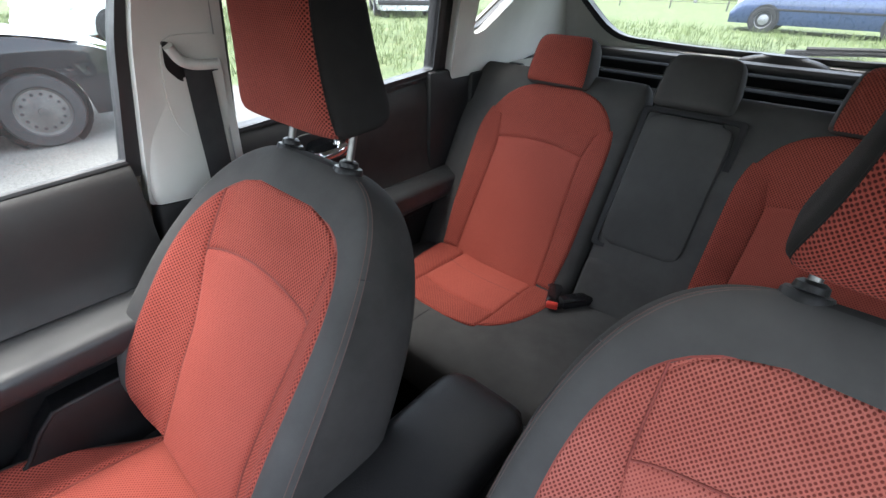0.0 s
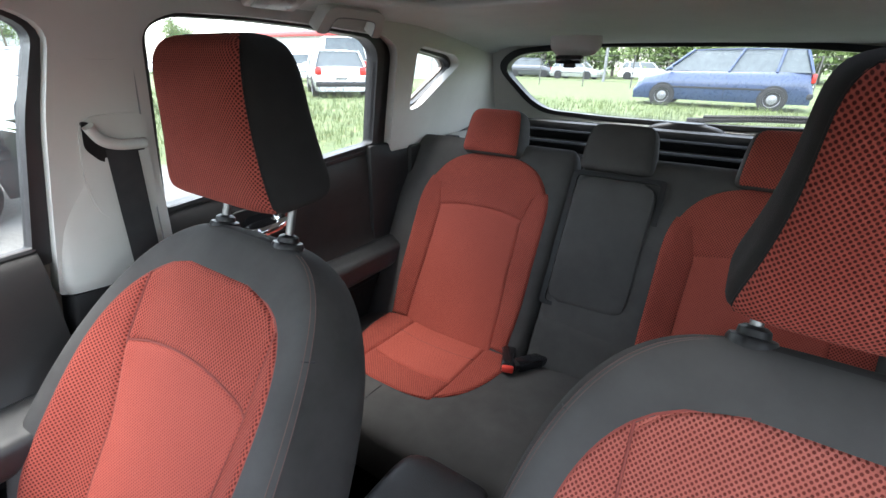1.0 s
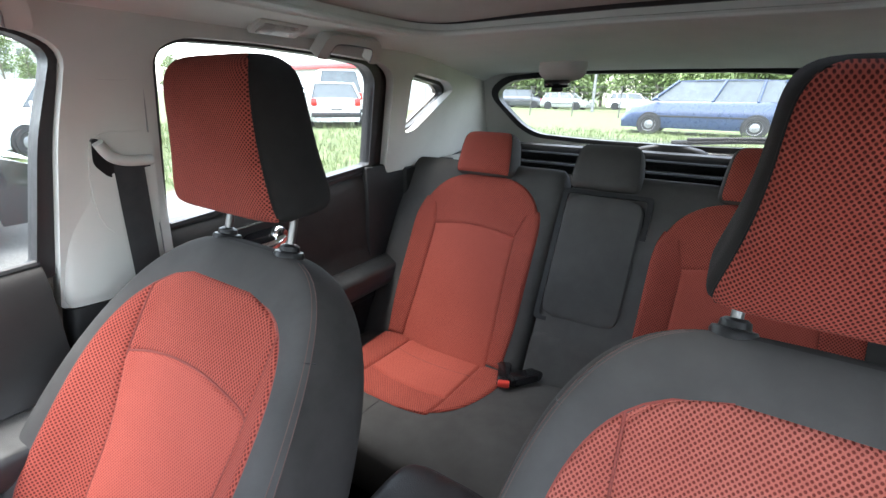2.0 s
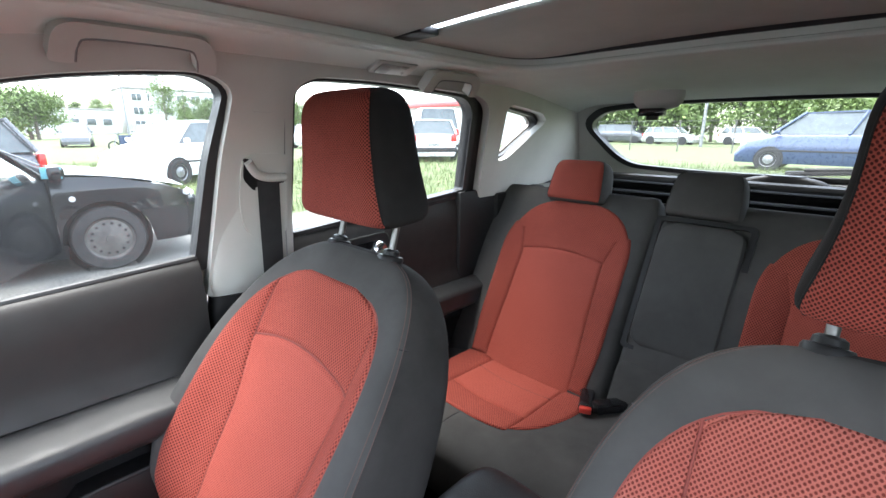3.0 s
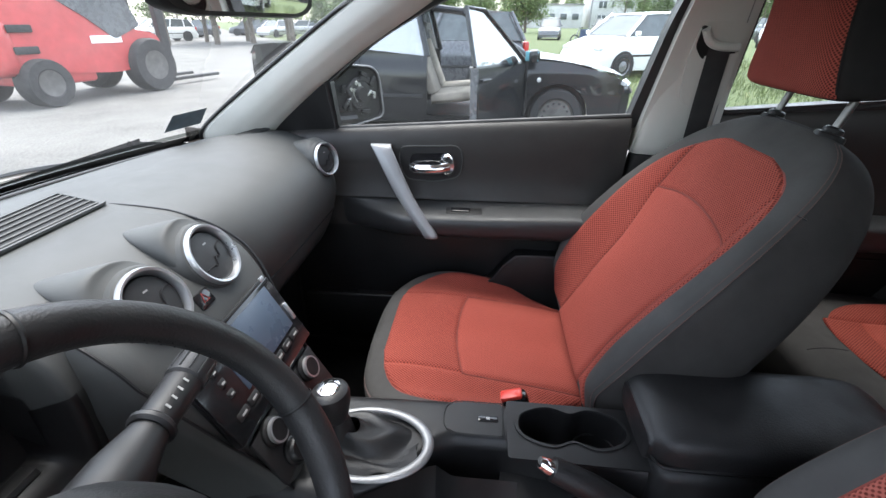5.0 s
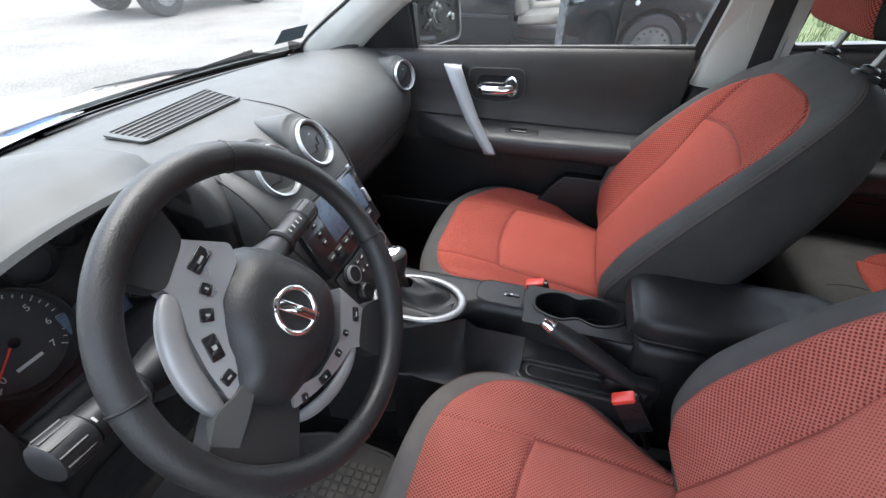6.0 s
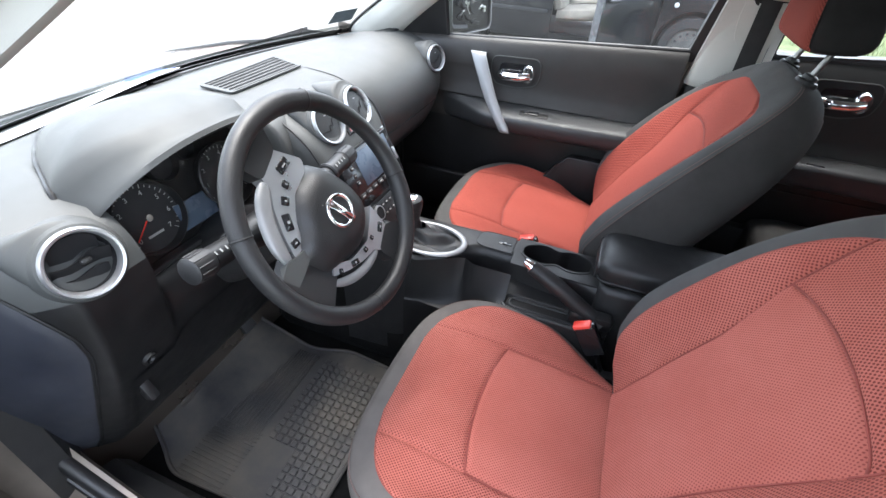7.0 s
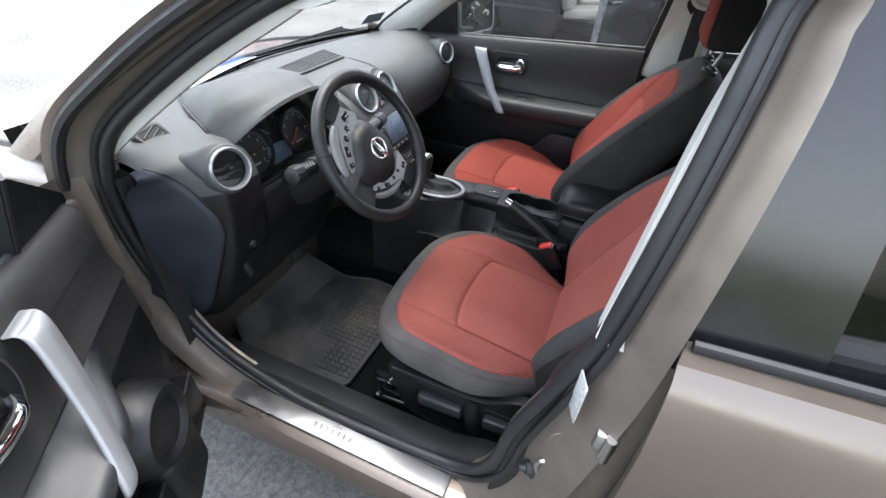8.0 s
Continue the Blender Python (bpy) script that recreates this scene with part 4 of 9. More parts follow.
        cover = plate(rounded(out, [0.012] + [0.03] * 9), [], 0.022, fold=lambda a, b, c: (x + s * (0.218 + c), a, b))
        guard = part("side_cover", cover, M["plastic"], root, "dark plastic side cover")
        if s == side:
            ox = x + s * 0.240
            part("cover_edge", tube([(ox, a, b) for a, b in smooth_path([(cy + 0.215, 0.498, 0), (cy + 0.076, 0.497, 0), (cy - 0.044, 0.505, 0), (cy - 0.134, 0.553, 0), (cy - 0.25, 0.552, 0)], 6)[:, :2]], 0.005, 8), M["plastic"], guard)
            part("lever_recess", box((ox, cy + 0.065, 0.425), (0.004, 0.160, 0.110), 0.0015), M["black"], guard, "dark lever recess")
            part("lever_recess", box((ox, cy - 0.115, 0.430), (0.004, 0.130, 0.100), 0.0015), M["black"], guard, "dark lever recess")
            part("height_lever", box((ox + s * 0.010, cy + 0.068, 0.436), (0.026, 0.126, 0.040), 0.007, 3, rot=(-3, 0, 0)), M["armrest"], guard, "black seat height lever")
            part("recline_lever", box((ox + s * 0.010, cy - 0.108, 0.446), (0.026, 0.112, 0.040), 0.007, 3, rot=(-3, 0, 0)), M["armrest"], guard, "black recline lever")
            part("cover_rib", tube(smooth_path([(ox - s * 0.002, cy - 0.016, 0.492), (ox + s * 0.006, cy - 0.018, 0.44), (ox + s * 0.004, cy - 0.030, 0.37), (ox - s * 0.006, cy - 0.044, 0.315)], 5), 0.021, 12, flat=0.55, up=(1, 0, 0)), M["plastic"], guard, "rounded rib between the levers")
            part("lower_edge", tube([(ox - s * 0.004, a, b) for a, b in smooth_path([(cy + 0.180, 0.345, 0), (cy + 0.106, 0.322, 0), (cy - 0.044, 0.313, 0)], 6)[:, :2]], 0.006, 8), M["plastic"], guard)
            for k, (dx, z) in enumerate(((0.225, 0.325), (0.205, 0.372))):
                part("rail_rod", tube([(x + s * dx, cy + 0.285, z - 0.012), (x + s * dx, cy + 0.175, z)], 0.009, 10), M["gloss_black"], guard, "black steel rod of the seat rail")
                part("rod_clip", box((x + s * dx, cy + 0.27 - 0.03 * k, z - 0.006), (0.030, 0.022, 0.034), 0.004), M["gloss_black"], guard)
        rail_x = x + s * 0.19
        rail = part("slide_rail", box((rail_x, cy - 0.02, 0.345), (0.036, 0.58, 0.03), 0.006), M["black"], root, "black steel seat rail")
        part("rail_channel", box((rail_x, cy + 0.12, 0.366), (0.022, 0.36, 0.018), 0.004), M["gloss_black"], rail)
        part("rail_bolt", lathe([(0, 0.012), (0.009, 0.012), (0.010, 0.0), (0.010, -0.01)], 8, Matrix.Translation((rail_x, cy + 0.26, 0.360))), M["steel"], rail)
        part("foot_bracket", box((rail_x, cy + 0.24, 0.320), (0.05, 0.07, 0.03), 0.006), M["black"], rail)
        part("riser", box((rail_x, cy - 0.02, 0.41), (0.02, 0.44, 0.11), 0.006), M["black"], root)
    part("cushion_pan", box((cushion_x, cushion_front - 0.27, 0.505), (0.40, 0.40, 0.09), 0.03, 3), M["black"], root, "black seat pan")
    # headrest and posts
    hm = Matrix.Translation(rest_at) @ Matrix.Rotation(radians(rest_tip), 4, "X")
    shell_h = headrest(root, hm, 0.2243, 0.2271, 0.1078, 0.0802, M["head_mesh"], M["dark_cloth"], "headrest", (0.122, 0.134), 0.5885, 0.7477, 5.1, 2.39, 0.945)
    for s in (-1, 1):
        p = tilt @ Vector((s * 0.0785, 0.013, L - 0.012))
        along = (Vector((x + s * 0.0785, rest_at[1] - 0.012, rest_at[2] + 0.02)) - p).normalized()
        post = part("headrest_post", tube([p - along * 0.05, p + along * 0.125], 0.0062, 12), M["post_steel"], shell_h, "brushed steel post")
        part("post_guide", lathe([(0, 0.016), (0.010, 0.016), (0.0145, 0.013), (0.0155, 0.006), (0.021, 0.005), (0.023, 0.001), (0.023, -0.01)], 20, facing(p + along * 0.009, along, (0, 1, 0))), M["black"], shell_h, "black plastic guide collar")
    # buckle on the inner side
    s = -side
    bx, by = x + s * 0.243, base_y + (0.17 if x > 0 else 0.104)
    buckle = thing("seat_belt_buckle", (bx, by, 0.62), "black belt buckle with a red release button beside the seat", "belt buckle", "front belt buckles")
    low = 0.014 if x < 0 else 0.0
    lean_b = Matrix.Translation((bx, by, 0.655 - low)) @ Matrix.Rotation(radians(-18 - 900 * low), 4, "X")
    part("stalk", tube(smooth_path([(bx, by - 0.09, 0.40), (bx, by - 0.06, 0.52), tuple(lean_b @ Vector((0, 0, -0.035)))], 6), 0.012, 8, flat=0.45, up=(0, 1, 0)), M["black"], buckle)
    part("housing", moved(box((0, 0, 0), (0.026, 0.048, 0.085), 0.007), lean_b), M["gloss_black"], buckle)
    part("release_button", moved(box((0, 0.004, 0.0415), (0.023, 0.040, 0.012), 0.004), lean_b), M["buckle_red"], buckle, "red release button")
    return root


front_seat(0.381, -0.418, 0.586, 29.5, 0.389, 0.083, 0.542, (0.3995, -0.7255, 1.196), -3.0, "red and dark grey cloth front passenger seat with raised headrest")
front_seat(-0.351, -0.5435, 0.5745, 27.0, -0.3475, -0.056, 0.533, (-0.3685, -0.8275, 1.183), -11.0, "red and dark grey cloth driver's seat with raised headrest")


# ---- rear bench ----
REAR_LEAN = 27.0
bench = thing("rear_bench_seat", (0, -1.1, 0.32), "dark grey cloth rear bench with red panels and a folding armrest", "car seat")
bench_m = Matrix(((1, 0, 0, 0), (0, 0, 1, -1.40), (0, 1, 0.06, 0.545), (0, 0, 0, 1)))
LB = 0.53
b_nose = lambda z: max(0.0, 1 - max(0.0, (z - 0.36) / (LB - 0.36)) ** 2.8) ** (1 / 2.8)
b_swell = lambda u, z: -0.020 * math.exp(-(((abs(u) - 0.35) / 0.17) ** 4)) * (1 - step(0.3, 0.5, z)) + 0.012 * math.exp(-((u / 0.09) ** 2))
bench_pad = Pad(LB, lambda z: 0.690 * (0.97 + 0.03 * b_nose(z)), lambda z: 0.098 * (0.3 + 0.7 * b_nose(z)) * (0.7 + 0.3 * step(0, 0.06, z)), lambda z: 0.10 * (0.6 + 0.4 * b_nose(z)), 6.0, b_swell, m=bench_m)
bench_body = part("cushion", bench_pad.mesh(44, 120), M["grey_cloth"], bench, "dark grey cloth cushion")
for c in (0.377, -0.330):
    zb = 0.41
    Rb = lambda z: 0.222 * max(0.0, 1 - max(0.0, (z - 0.12) / (zb - 0.12)) ** 2.4) ** (1 / 2.4)
    Ib = lambda z: 0.125
    cut = lambda u: 0.300 + 0.012 * (1 - ((u - c) / 0.13) ** 2)
    part("red_panel", bench_pad.patch(lambda z: c - 0.125, lambda z: c + 0.125, lambda u: 0.02, cut, 0.0075), M["red_fine"], bench_body, "red fine-knit cloth panel")
    zc = 0.2
    for _ in range(200):
        zc += 0.001 if Rb(zc) > 0.126 else 0
    ed = lambda z: min(0.125, Rb(z)) if z < zc else Rb(z)
    part("red_panel", bench_pad.patch(lambda z: c - ed(z), lambda z: c + ed(z), cut, lambda u: zb - 0.002, 0.0075, 30, 22), M["red_mesh"], bench_body, "red mesh cloth panel")
    for s in (-1, 1):
        part("red_panel", bench_pad.patch(lambda z: c + s * 0.125, lambda z: c + s * max(0.1255, Rb(z)), lambda u: 0.02, lambda u: zc, 0.0075, 12, 30), M["red_mesh"], bench_body, "red mesh cloth bolster")
    part("seam", bench_pad.seam([(c, z) for z in np.linspace(zb + 0.005, 0.50, 12)], 0.0011, 0.0006), M["black"], bench_body)
    part("seam", bench_pad.seam([(c + u, 0.180 + 0.010 * (1 - (u / 0.13) ** 2)) for u in np.linspace(-0.125, 0.125, 16)], 0.0020, 0.0060), M["shaded_red_thread"], bench_body)


def rear_m(x):
    """A pose on the rear backrests' front: x across, y out, z up along the lean."""
    return Matrix.Translation((x, -1.322, 0.585)) @ Matrix.Rotation(radians(REAR_LEAN), 4, "X")


def rear_back(x0, x1, label, side):
    root = bench
    c, hw, L = (x0 + x1) / 2, (x1 - x0) / 2, 0.645
    end = lambda z: max(0.0, 1 - max(0.0, (z - 0.50) / (L - 0.50)) ** 2.6) ** (1 / 2.6)
    pad = Pad(L, lambda z: hw * (0.90 + 0.10 * end(z)), lambda z: 0.058 * (0.25 + 0.75 * end(z)), lambda z: 0.075 * (0.4 + 0.6 * end(z)), 7.0,
              lambda u, z: 0.020 * (step(0.12, 0.22, abs(u + c - (0.385 if side > 0 else -0.330))) if side else 0.0) * (1 - step(0.4, 0.55, z)) - 0.004, m=rear_m(c))
    body = part("backrest", pad.mesh(44, 100), M["grey_cloth"], root, label)
    return root, pad, body, c


def red_back(pad, body, c):
    """The red sewn panels of one rear place, c across from the middle of its backrest."""
    zt = 0.594
    R = lambda z: (0.197 + 0.012 * step(0, 0.2, z)) * max(0.0, 1 - max(0.0, (z - 0.40) / (zt - 0.40)) ** 2.6) ** (1 / 2.6)
    C = lambda z: float(np.interp(z, [0, 0.12, 0.26, 0.416, 0.537, 0.60], [0.148, 0.147, 0.140, 0.1365, 0.171, 0.180]))
    arc = lambda u: 0.414 + 0.016 * (1 - ((u - c) / 0.1365) ** 2)
    part("red_panel", pad.patch(lambda z: c - C(z), lambda z: c + C(z), lambda u: 0.02, arc, 0.0075), M["red_fine"], body, "red fine-knit cloth panel")
    cz = 0.3
    for _ in range(200):
        cz += 0.001 if R(cz) > C(cz) else 0
    e = lambda z: min(C(z), R(z)) if z < cz else R(z)
    part("red_panel", pad.patch(lambda z: c - e(z), lambda z: c + e(z), arc, lambda u: zt - 0.002, 0.0075, 30, 22), M["red_mesh"], body, "red mesh cloth panel")
    for s in (-1, 1):
        part("red_panel", pad.patch(lambda z: c + s * min(C(z), R(z)), lambda z: c + s * R(z), lambda u: 0.04, lambda u: cz, 0.0075, 12, 30), M["red_mesh"], body, "red mesh cloth bolster")


right_root, right_pad, right_body, rc = rear_back(0.140, 0.700, "grey rear backrest with a red centre panel", 1)
red_back(right_pad, right_body, 0.385 - rc)
left_root, left_pad, left_body, lc = rear_back(-0.700, 0.133, "wide grey rear backrest with a red panel and an armrest", -1)
red_back(left_pad, left_body, -0.330 - lc)
# folding armrest between the rear seats
arm = Pad(0.345, lambda z: 0.101 * max(0.3, 1 - abs(2 * z / 0.345 - 1) ** 14) ** 0.3, lambda z: 0.020 * max(0.05, 1 - abs(2 * z / 0.345 - 1) ** 12) ** 0.4, lambda z: 0.03, 9.0, m=rear_m(0.018) @ Matrix.Translation((0, 0.062, 0.22)))
armrest = part("armrest", arm.mesh(30, 50), M["grey_cloth"], left_root, "dark grey cloth folding armrest")
gap_in = rounded([(-0.104, 0.217), (0.104, 0.217), (0.104, 0.569), (-0.104, 0.569)], 0.012)
to_back = rear_m(0.018) @ Matrix.Translation((0, 0.0600, 0))
part("armrest_gap", band([(u * 1.13, 0.393 + (z - 0.393) * 1.06) for u, z in gap_in], gap_in, 0.006, lambda a, b, c: to_back @ Vector((a, c, b))), M["black"], left_root)
part("lower_pad", Pad(0.15, lambda z: 0.11 * max(0.3, 1 - abs(2 * z / 0.15 - 1) ** 8) ** 0.3, lambda z: 0.026 * max(0.05, 1 - abs(2 * z / 0.15 - 1) ** 6) ** 0.4, lambda z: 0.03, 7.0, m=rear_m(0.018) @ Matrix.Translation((0, 0.05, 0.03))).mesh(22, 40), M["grey_cloth"], left_root, "grey cloth lower pad")
for hx, wide, tall, red in ((0.398, 0.186, 0.138, True), (0.034, 0.180, 0.126, False), (-0.330, 0.186, 0.138, True)):
    rest = thing("rear_headrest", (hx, -1.5, 1.16), "low rear headrest with a red face and grey shell" if red else "low dark grey cloth rear headrest", "headrest", "rear headrests")
    hm = Matrix.Translation((hx, -1.560 - (0 if red else 0.004), 1.130 - (0 if red else 0.004))) @ Matrix.Rotation(radians(16), 4, "X")
    hs = headrest(rest, hm, wide, tall, 0.115, 0.085, M["red_mesh"] if red else None, M["grey_cloth"], "cushion")
    for s in (-1, 1):
        part("post", tube([(hx + s * 0.05, -1.585, 1.10), (hx + s * 0.05, -1.590, 1.17)], 0.006, 10), M["steel"], rest, "steel post")

# outboard bolsters, catches on the backrest's shoulder and the outer belts
for s in (1, -1):
    wing = Pad(0.26, lambda z: 0.034 * max(0.1, 1 - abs(2 * z / 0.26 - 1) ** 3) ** 0.5, lambda z: 0.075 * max(0.1, 1 - abs(2 * z / 0.26 - 1) ** 3) ** 0.5, lambda z: 0.05, 2.6, m=Matrix.Translation((s * 0.690, -1.345, 0.600)) @ Matrix.Rotation(radians(24), 4, "X"))
    part("side_bolster", wing.mesh(24, 36), M["dark_cloth"], bench, "smooth dark side bolster")
    catch = part("backrest_catch", moved(box((0, 0, 0), (0.085, 0.045, 0.010), 0.004), rear_m(s * 0.585) @ Matrix.Translation((0, -0.012, 0.646)) @ Matrix.Rotation(radians(-27), 4, "X")), M["trim"], bench, "pale plastic catch plate")
    part("catch_knob", moved(box((0.006, 0.0, 0.006), (0.048, 0.022, 0.012), 0.004), rear_m(s * 0.585) @ Matrix.Translation((0, -0.012, 0.646)) @ Matrix.Rotation(radians(-27), 4, "X")), M["black"], catch, "black release knob")
    tail = thing("rear_seat_belt", (s * 0.70, -1.27, 0.66), "black webbing of an outer rear seat belt with its tongue", "seat belt", "outer rear seat belts")
    part("webbing", tube(smooth_path([(s * 0.712, -1.50, 1.12), (s * 0.706, -1.36, 0.95), (s * 0.700, -1.27, 0.80), (s * 0.697, -1.22, 0.66)], 8), 0.023, 8, flat=0.07, up=(1, 0, 0)), M["belt"], tail)
    part("tongue", box((s * 0.688, -1.262, 0.785), (0.010, 0.050, 0.055), 0.004, rot=(24, 0, 0)), M["gloss_black"], tail, "black belt tongue")

# rear belt buckles lying on the bench
for k, (bx, by, turn) in enumerate(((0.158, -1.240, 22), (0.105, -1.262, -35))):
    bk = thing("rear_belt_buckle", (bx, by, 0.66), "black rear belt buckle with red button lying on the bench" if k == 0 else "black rear belt buckle lying on the bench", "belt buckle", "rear belt buckles")
    rt = Matrix.Translation((bx, by, 0.672)) @ Matrix.Rotation(radians(turn), 4, "Z")
    part("housing", moved(box((0, 0, 0), (0.036, 0.088, 0.026), 0.007), rt), M["gloss_black"], bk)
    part("release_button", moved(box((0, 0.046, 0.003), (0.030, 0.014, 0.018), 0.004), rt), M["buckle_red"] if k == 0 else M["black"], bk)
    part("strap", moved(tube([(0, -0.04, 0.0), (0.004, -0.075, -0.006), (0.0, -0.11, -0.012)], 0.020, 8, flat=0.12, up=(0, 0, 1)), rt), M["belt"], bk)


# ---- doors ----
def door_profile(y, rear=False):
    """Inner panel of the right-hand doors from the window ledge down to the foot: (x, z) pairs."""
    b = belt(y)
    return [(0.742, b - 0.001), (0.728, b + 0.003), (0.712, b - 0.006), (0.702, b - 0.030), (0.698, b - 0.075), (0.699, 0.950), (0.697, 0.905), (0.688, 0.872), (0.684, 0.862), (0.690, 0.856), (0.690, 0.80), (0.684, 0.70), (0.688, 0.50), (0.690, 0.35), (0.72, 0.335)]


def armrest_profile(y, rear):
    """The ledge of the armrest: (x, z) pairs from its root over the edge and back under."""
    a = step(0.240, 0.02, y) if not rear else 0.75
    d = lambda x: lerp(0.690, x, a)
    lift = 0.010 * step(-0.1, -0.5, y)
    return [(0.692, 0.858), (d(0.668), 0.8555 + lift), (d(0.634), 0.8465 + lift), (d(0.612), 0.8405 + lift), (d(0.601), 0.834 + lift), (d(0.597), 0.824 + lift), (d(0.598), 0.808), (d(0.606), 0.790), (d(0.630), 0.774), (0.694, 0.764)]


def door(s, rear, open_deg, label):
    y0, y1 = (-0.645, -1.40) if rear else (0.405, -0.540)
    hinge = (s * 0.83, 0.59, 0.40) if not rear else (s * 0.83, -0.64, 0.45)
    root = thing("car_door", hinge, label, "car door", "car doors")
    fold_in = lambda x, y, z: (s * x, y, z)
    ys = np.linspace(y0 - 0.005, y1 + 0.01, 44)
    P = []
    for y in ys:
        pr = door_profile(y, rear)
        P.append([fold_in(x, y, z) for x, z in smooth_path([(x, z, 0) for x, z in pr], 3)[:, :2]])
    if not rear:
        part("panel_end", grid([[(x + s * d * (1 if z > 0.4 else 0), y + e, z) for x, y, z in P[0]] for d, e in ((0, 0), (0.006, 0.010), (0.024, 0.018), (0.085, 0.030))]), M["door_panel"], root, "rounded front end of the panel")
    inner = part("inner_panel", grid(P), M["door_panel"], root, "dark grey moulded inner panel")
    arm_rows = [[fold_in(x, y, z) for x, z in smooth_path([(x, z, 0) for x, z in armrest_profile(y, rear)], 3)[:, :2]] for y in np.linspace(0.235 if not rear else -0.70, y1 + 0.012, 40)]
    part("armrest", grid(arm_rows, cap=True), M["armrest"], root, "dark padded door armrest")
    part("lower_panel", grid([[fold_in(x - 0.003, y, z) for x, z in ((0.690, 0.772), (0.686, 0.70), (0.688, 0.50), (0.690, 0.355))] for y in np.linspace(y0 - 0.008, y1 + 0.012, 20)]), M["black"], root, "black lower door panel")
    # outer skin
    zs = np.r_[np.linspace(0.33, 0.98, 14), 1.0, 1.01, 1.018] if s > 0 else np.r_[np.linspace(0.33, 0.99, 14), 1.008, 1.024, 1.036]
    edge_f = lambda z: y0 + (0.075 if not rear else -0.005) - (0.10 * max(0, (0.55 - z) / 0.25) ** 2 if not rear else 0)
    def edge_b(z):
        if not rear:
            return y1 - 0.045 + 0.06 * max(0, (0.55 - z) / 0.25) ** 2
        return y1 - 0.03 + 0.30 * max(0.0, (0.86 - z) / 0.52) ** 1.3
    skin = [[fold_in(outer_x(z) - (0.012 if z > 1.05 else 0), lerp(edge_f(z), edge_b(z), t), z + (belt(lerp(edge_f(z), edge_b(z), t)) - 1.05) * max(0, (z - 0.9) / 0.15)) for t in np.linspace(0, 1, 24)] for z in zs]
    back = [[(x - s * 0.045, lerp(y, (y0 + y1) / 2, 0.03), z) for x, y, z in row] for row in skin]
    part("outer_skin", skin_solid(skin, back), M["paint"], root, "bronze metallic outer skin")
    # window frame and pane
    win = FW if not rear else RW
    cyc = np.mean(win, axis=0)
    grow = lambda y, z, k: (y + k * np.sign(y - cyc[0]) * min(1, abs(y - cyc[0]) / 0.25), z + k * np.sign(z - cyc[1]) * min(1, abs(z - cyc[1]) / 0.1))
    wide = [grow(y, z, 0.026) for y, z in win]
    part("window_frame", band(wide, win, 0.040, on_side(s, 0.012)), M["seal"], root, "black window frame and rubber")
    part("frame_skin", band([grow(y, z, 0.050) for y, z in win], [grow(y, z, 0.018) for y, z in win], 0.018, on_side(s, -0.024)), M["paint"] if not rear else M["gloss_black"], root, "painted window surround")
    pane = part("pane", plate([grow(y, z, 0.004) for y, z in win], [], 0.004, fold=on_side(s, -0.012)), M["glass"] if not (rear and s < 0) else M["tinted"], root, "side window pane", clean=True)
    pane.visible_shadow = False
    bz = [(y, belt(y)) for y in np.linspace(y0 - (0.15 if not rear else 0.02), y1 + 0.01, 16)]
    part("belt_seal", tube([(s * (side_x(z) - 0.008), y, z + 0.002) for y, z in bz], 0.007, 8), M["rubber"], root, "black window seal")
    part("outer_belt_trim", tube([(s * (outer_x(1.05) - (0.006 if s > 0 else 0.014)), y, z - (0.030 if s > 0 else 0.013)) for y, z in bz], 0.011 if s > 0 else 0.007, 8, flat=1.3), M["seal"], root, "black outer window trim")
    if rear and s < 0:
        post = rounded([(-0.648, 1.070), (-0.648, 1.30), (-0.655, 1.452), (-0.735, 1.452), (-0.735, 1.30), (-0.750, 1.070)], 0.006)
        part("post_panel", plate(post, [], 0.012, fold=on_side(s, -0.036)), M["satin_black"], root, "satin black panel ahead of the window")
    if rear:
        fin = [(-1.308, 1.456), (-1.372, 1.436), (-1.416, 1.12), (-1.349, 1.12), (-1.345, 1.165), (-1.306, 1.415)]
        part("rear_fin", plate(fin, [], 0.012, fold=on_side(s, 0.008)), M["black"], root, "black fin behind the window")
    if not rear:
        sail = rounded([(0.238, belt(0.24) - 0.004), (0.238, 1.168), (0.262, 1.158), (0.42, 1.045), (0.43, belt(0.43) - 0.004)], [0.004, 0.008, 0.01, 0.01, 0.004])
        part("sail_panel", plate(sail, [], 0.030, fold=on_side(s, 0.016)), M["black"], root, "black mirror sail panel")
        bar = [(0.245, belt(0.245)), (0.249, 1.165)]
        part("window_bar", tube([(s * (side_x(z) - 0.014), y, z) for y, z in bar], 0.006, 8), M["plastic"], root)
    # pull handle: a flat silver strap bridging ledge and armrest
    if not rear:
        a, b, c = np.array((0.664, 0.104, 1.000)), np.array((0.622, 0.040, 0.885)), np.array((0.591, -0.022, 0.804))
        top = np.array((0.695, 0.116, 1.010))
        path = smooth_path([top, a, b, c, (0.590, -0.031, 0.786)], 8)
        rows = []
        for i, q in enumerate(path):
            w = np.interp(i / (len(path) - 1), [0, 0.15, 0.6, 1], [0.028, 0.027, 0.021, 0.018])
            rows.append([fold_in(q[0] + dx, q[1] + dy, q[2]) for dx, dy in rounded([(-0.004, -w), (-0.008, 0), (-0.004, w), (0.006, w), (0.006, -w)], 0.005, 4)])
        part("pull_handle", grid(rows, ring=True, cap=True), M["strap"], root, "satin silver pull handle")
        hy, hz = -0.020, 0.955
    else:
        hy, hz = -0.945, 1.02
    px = 0.700
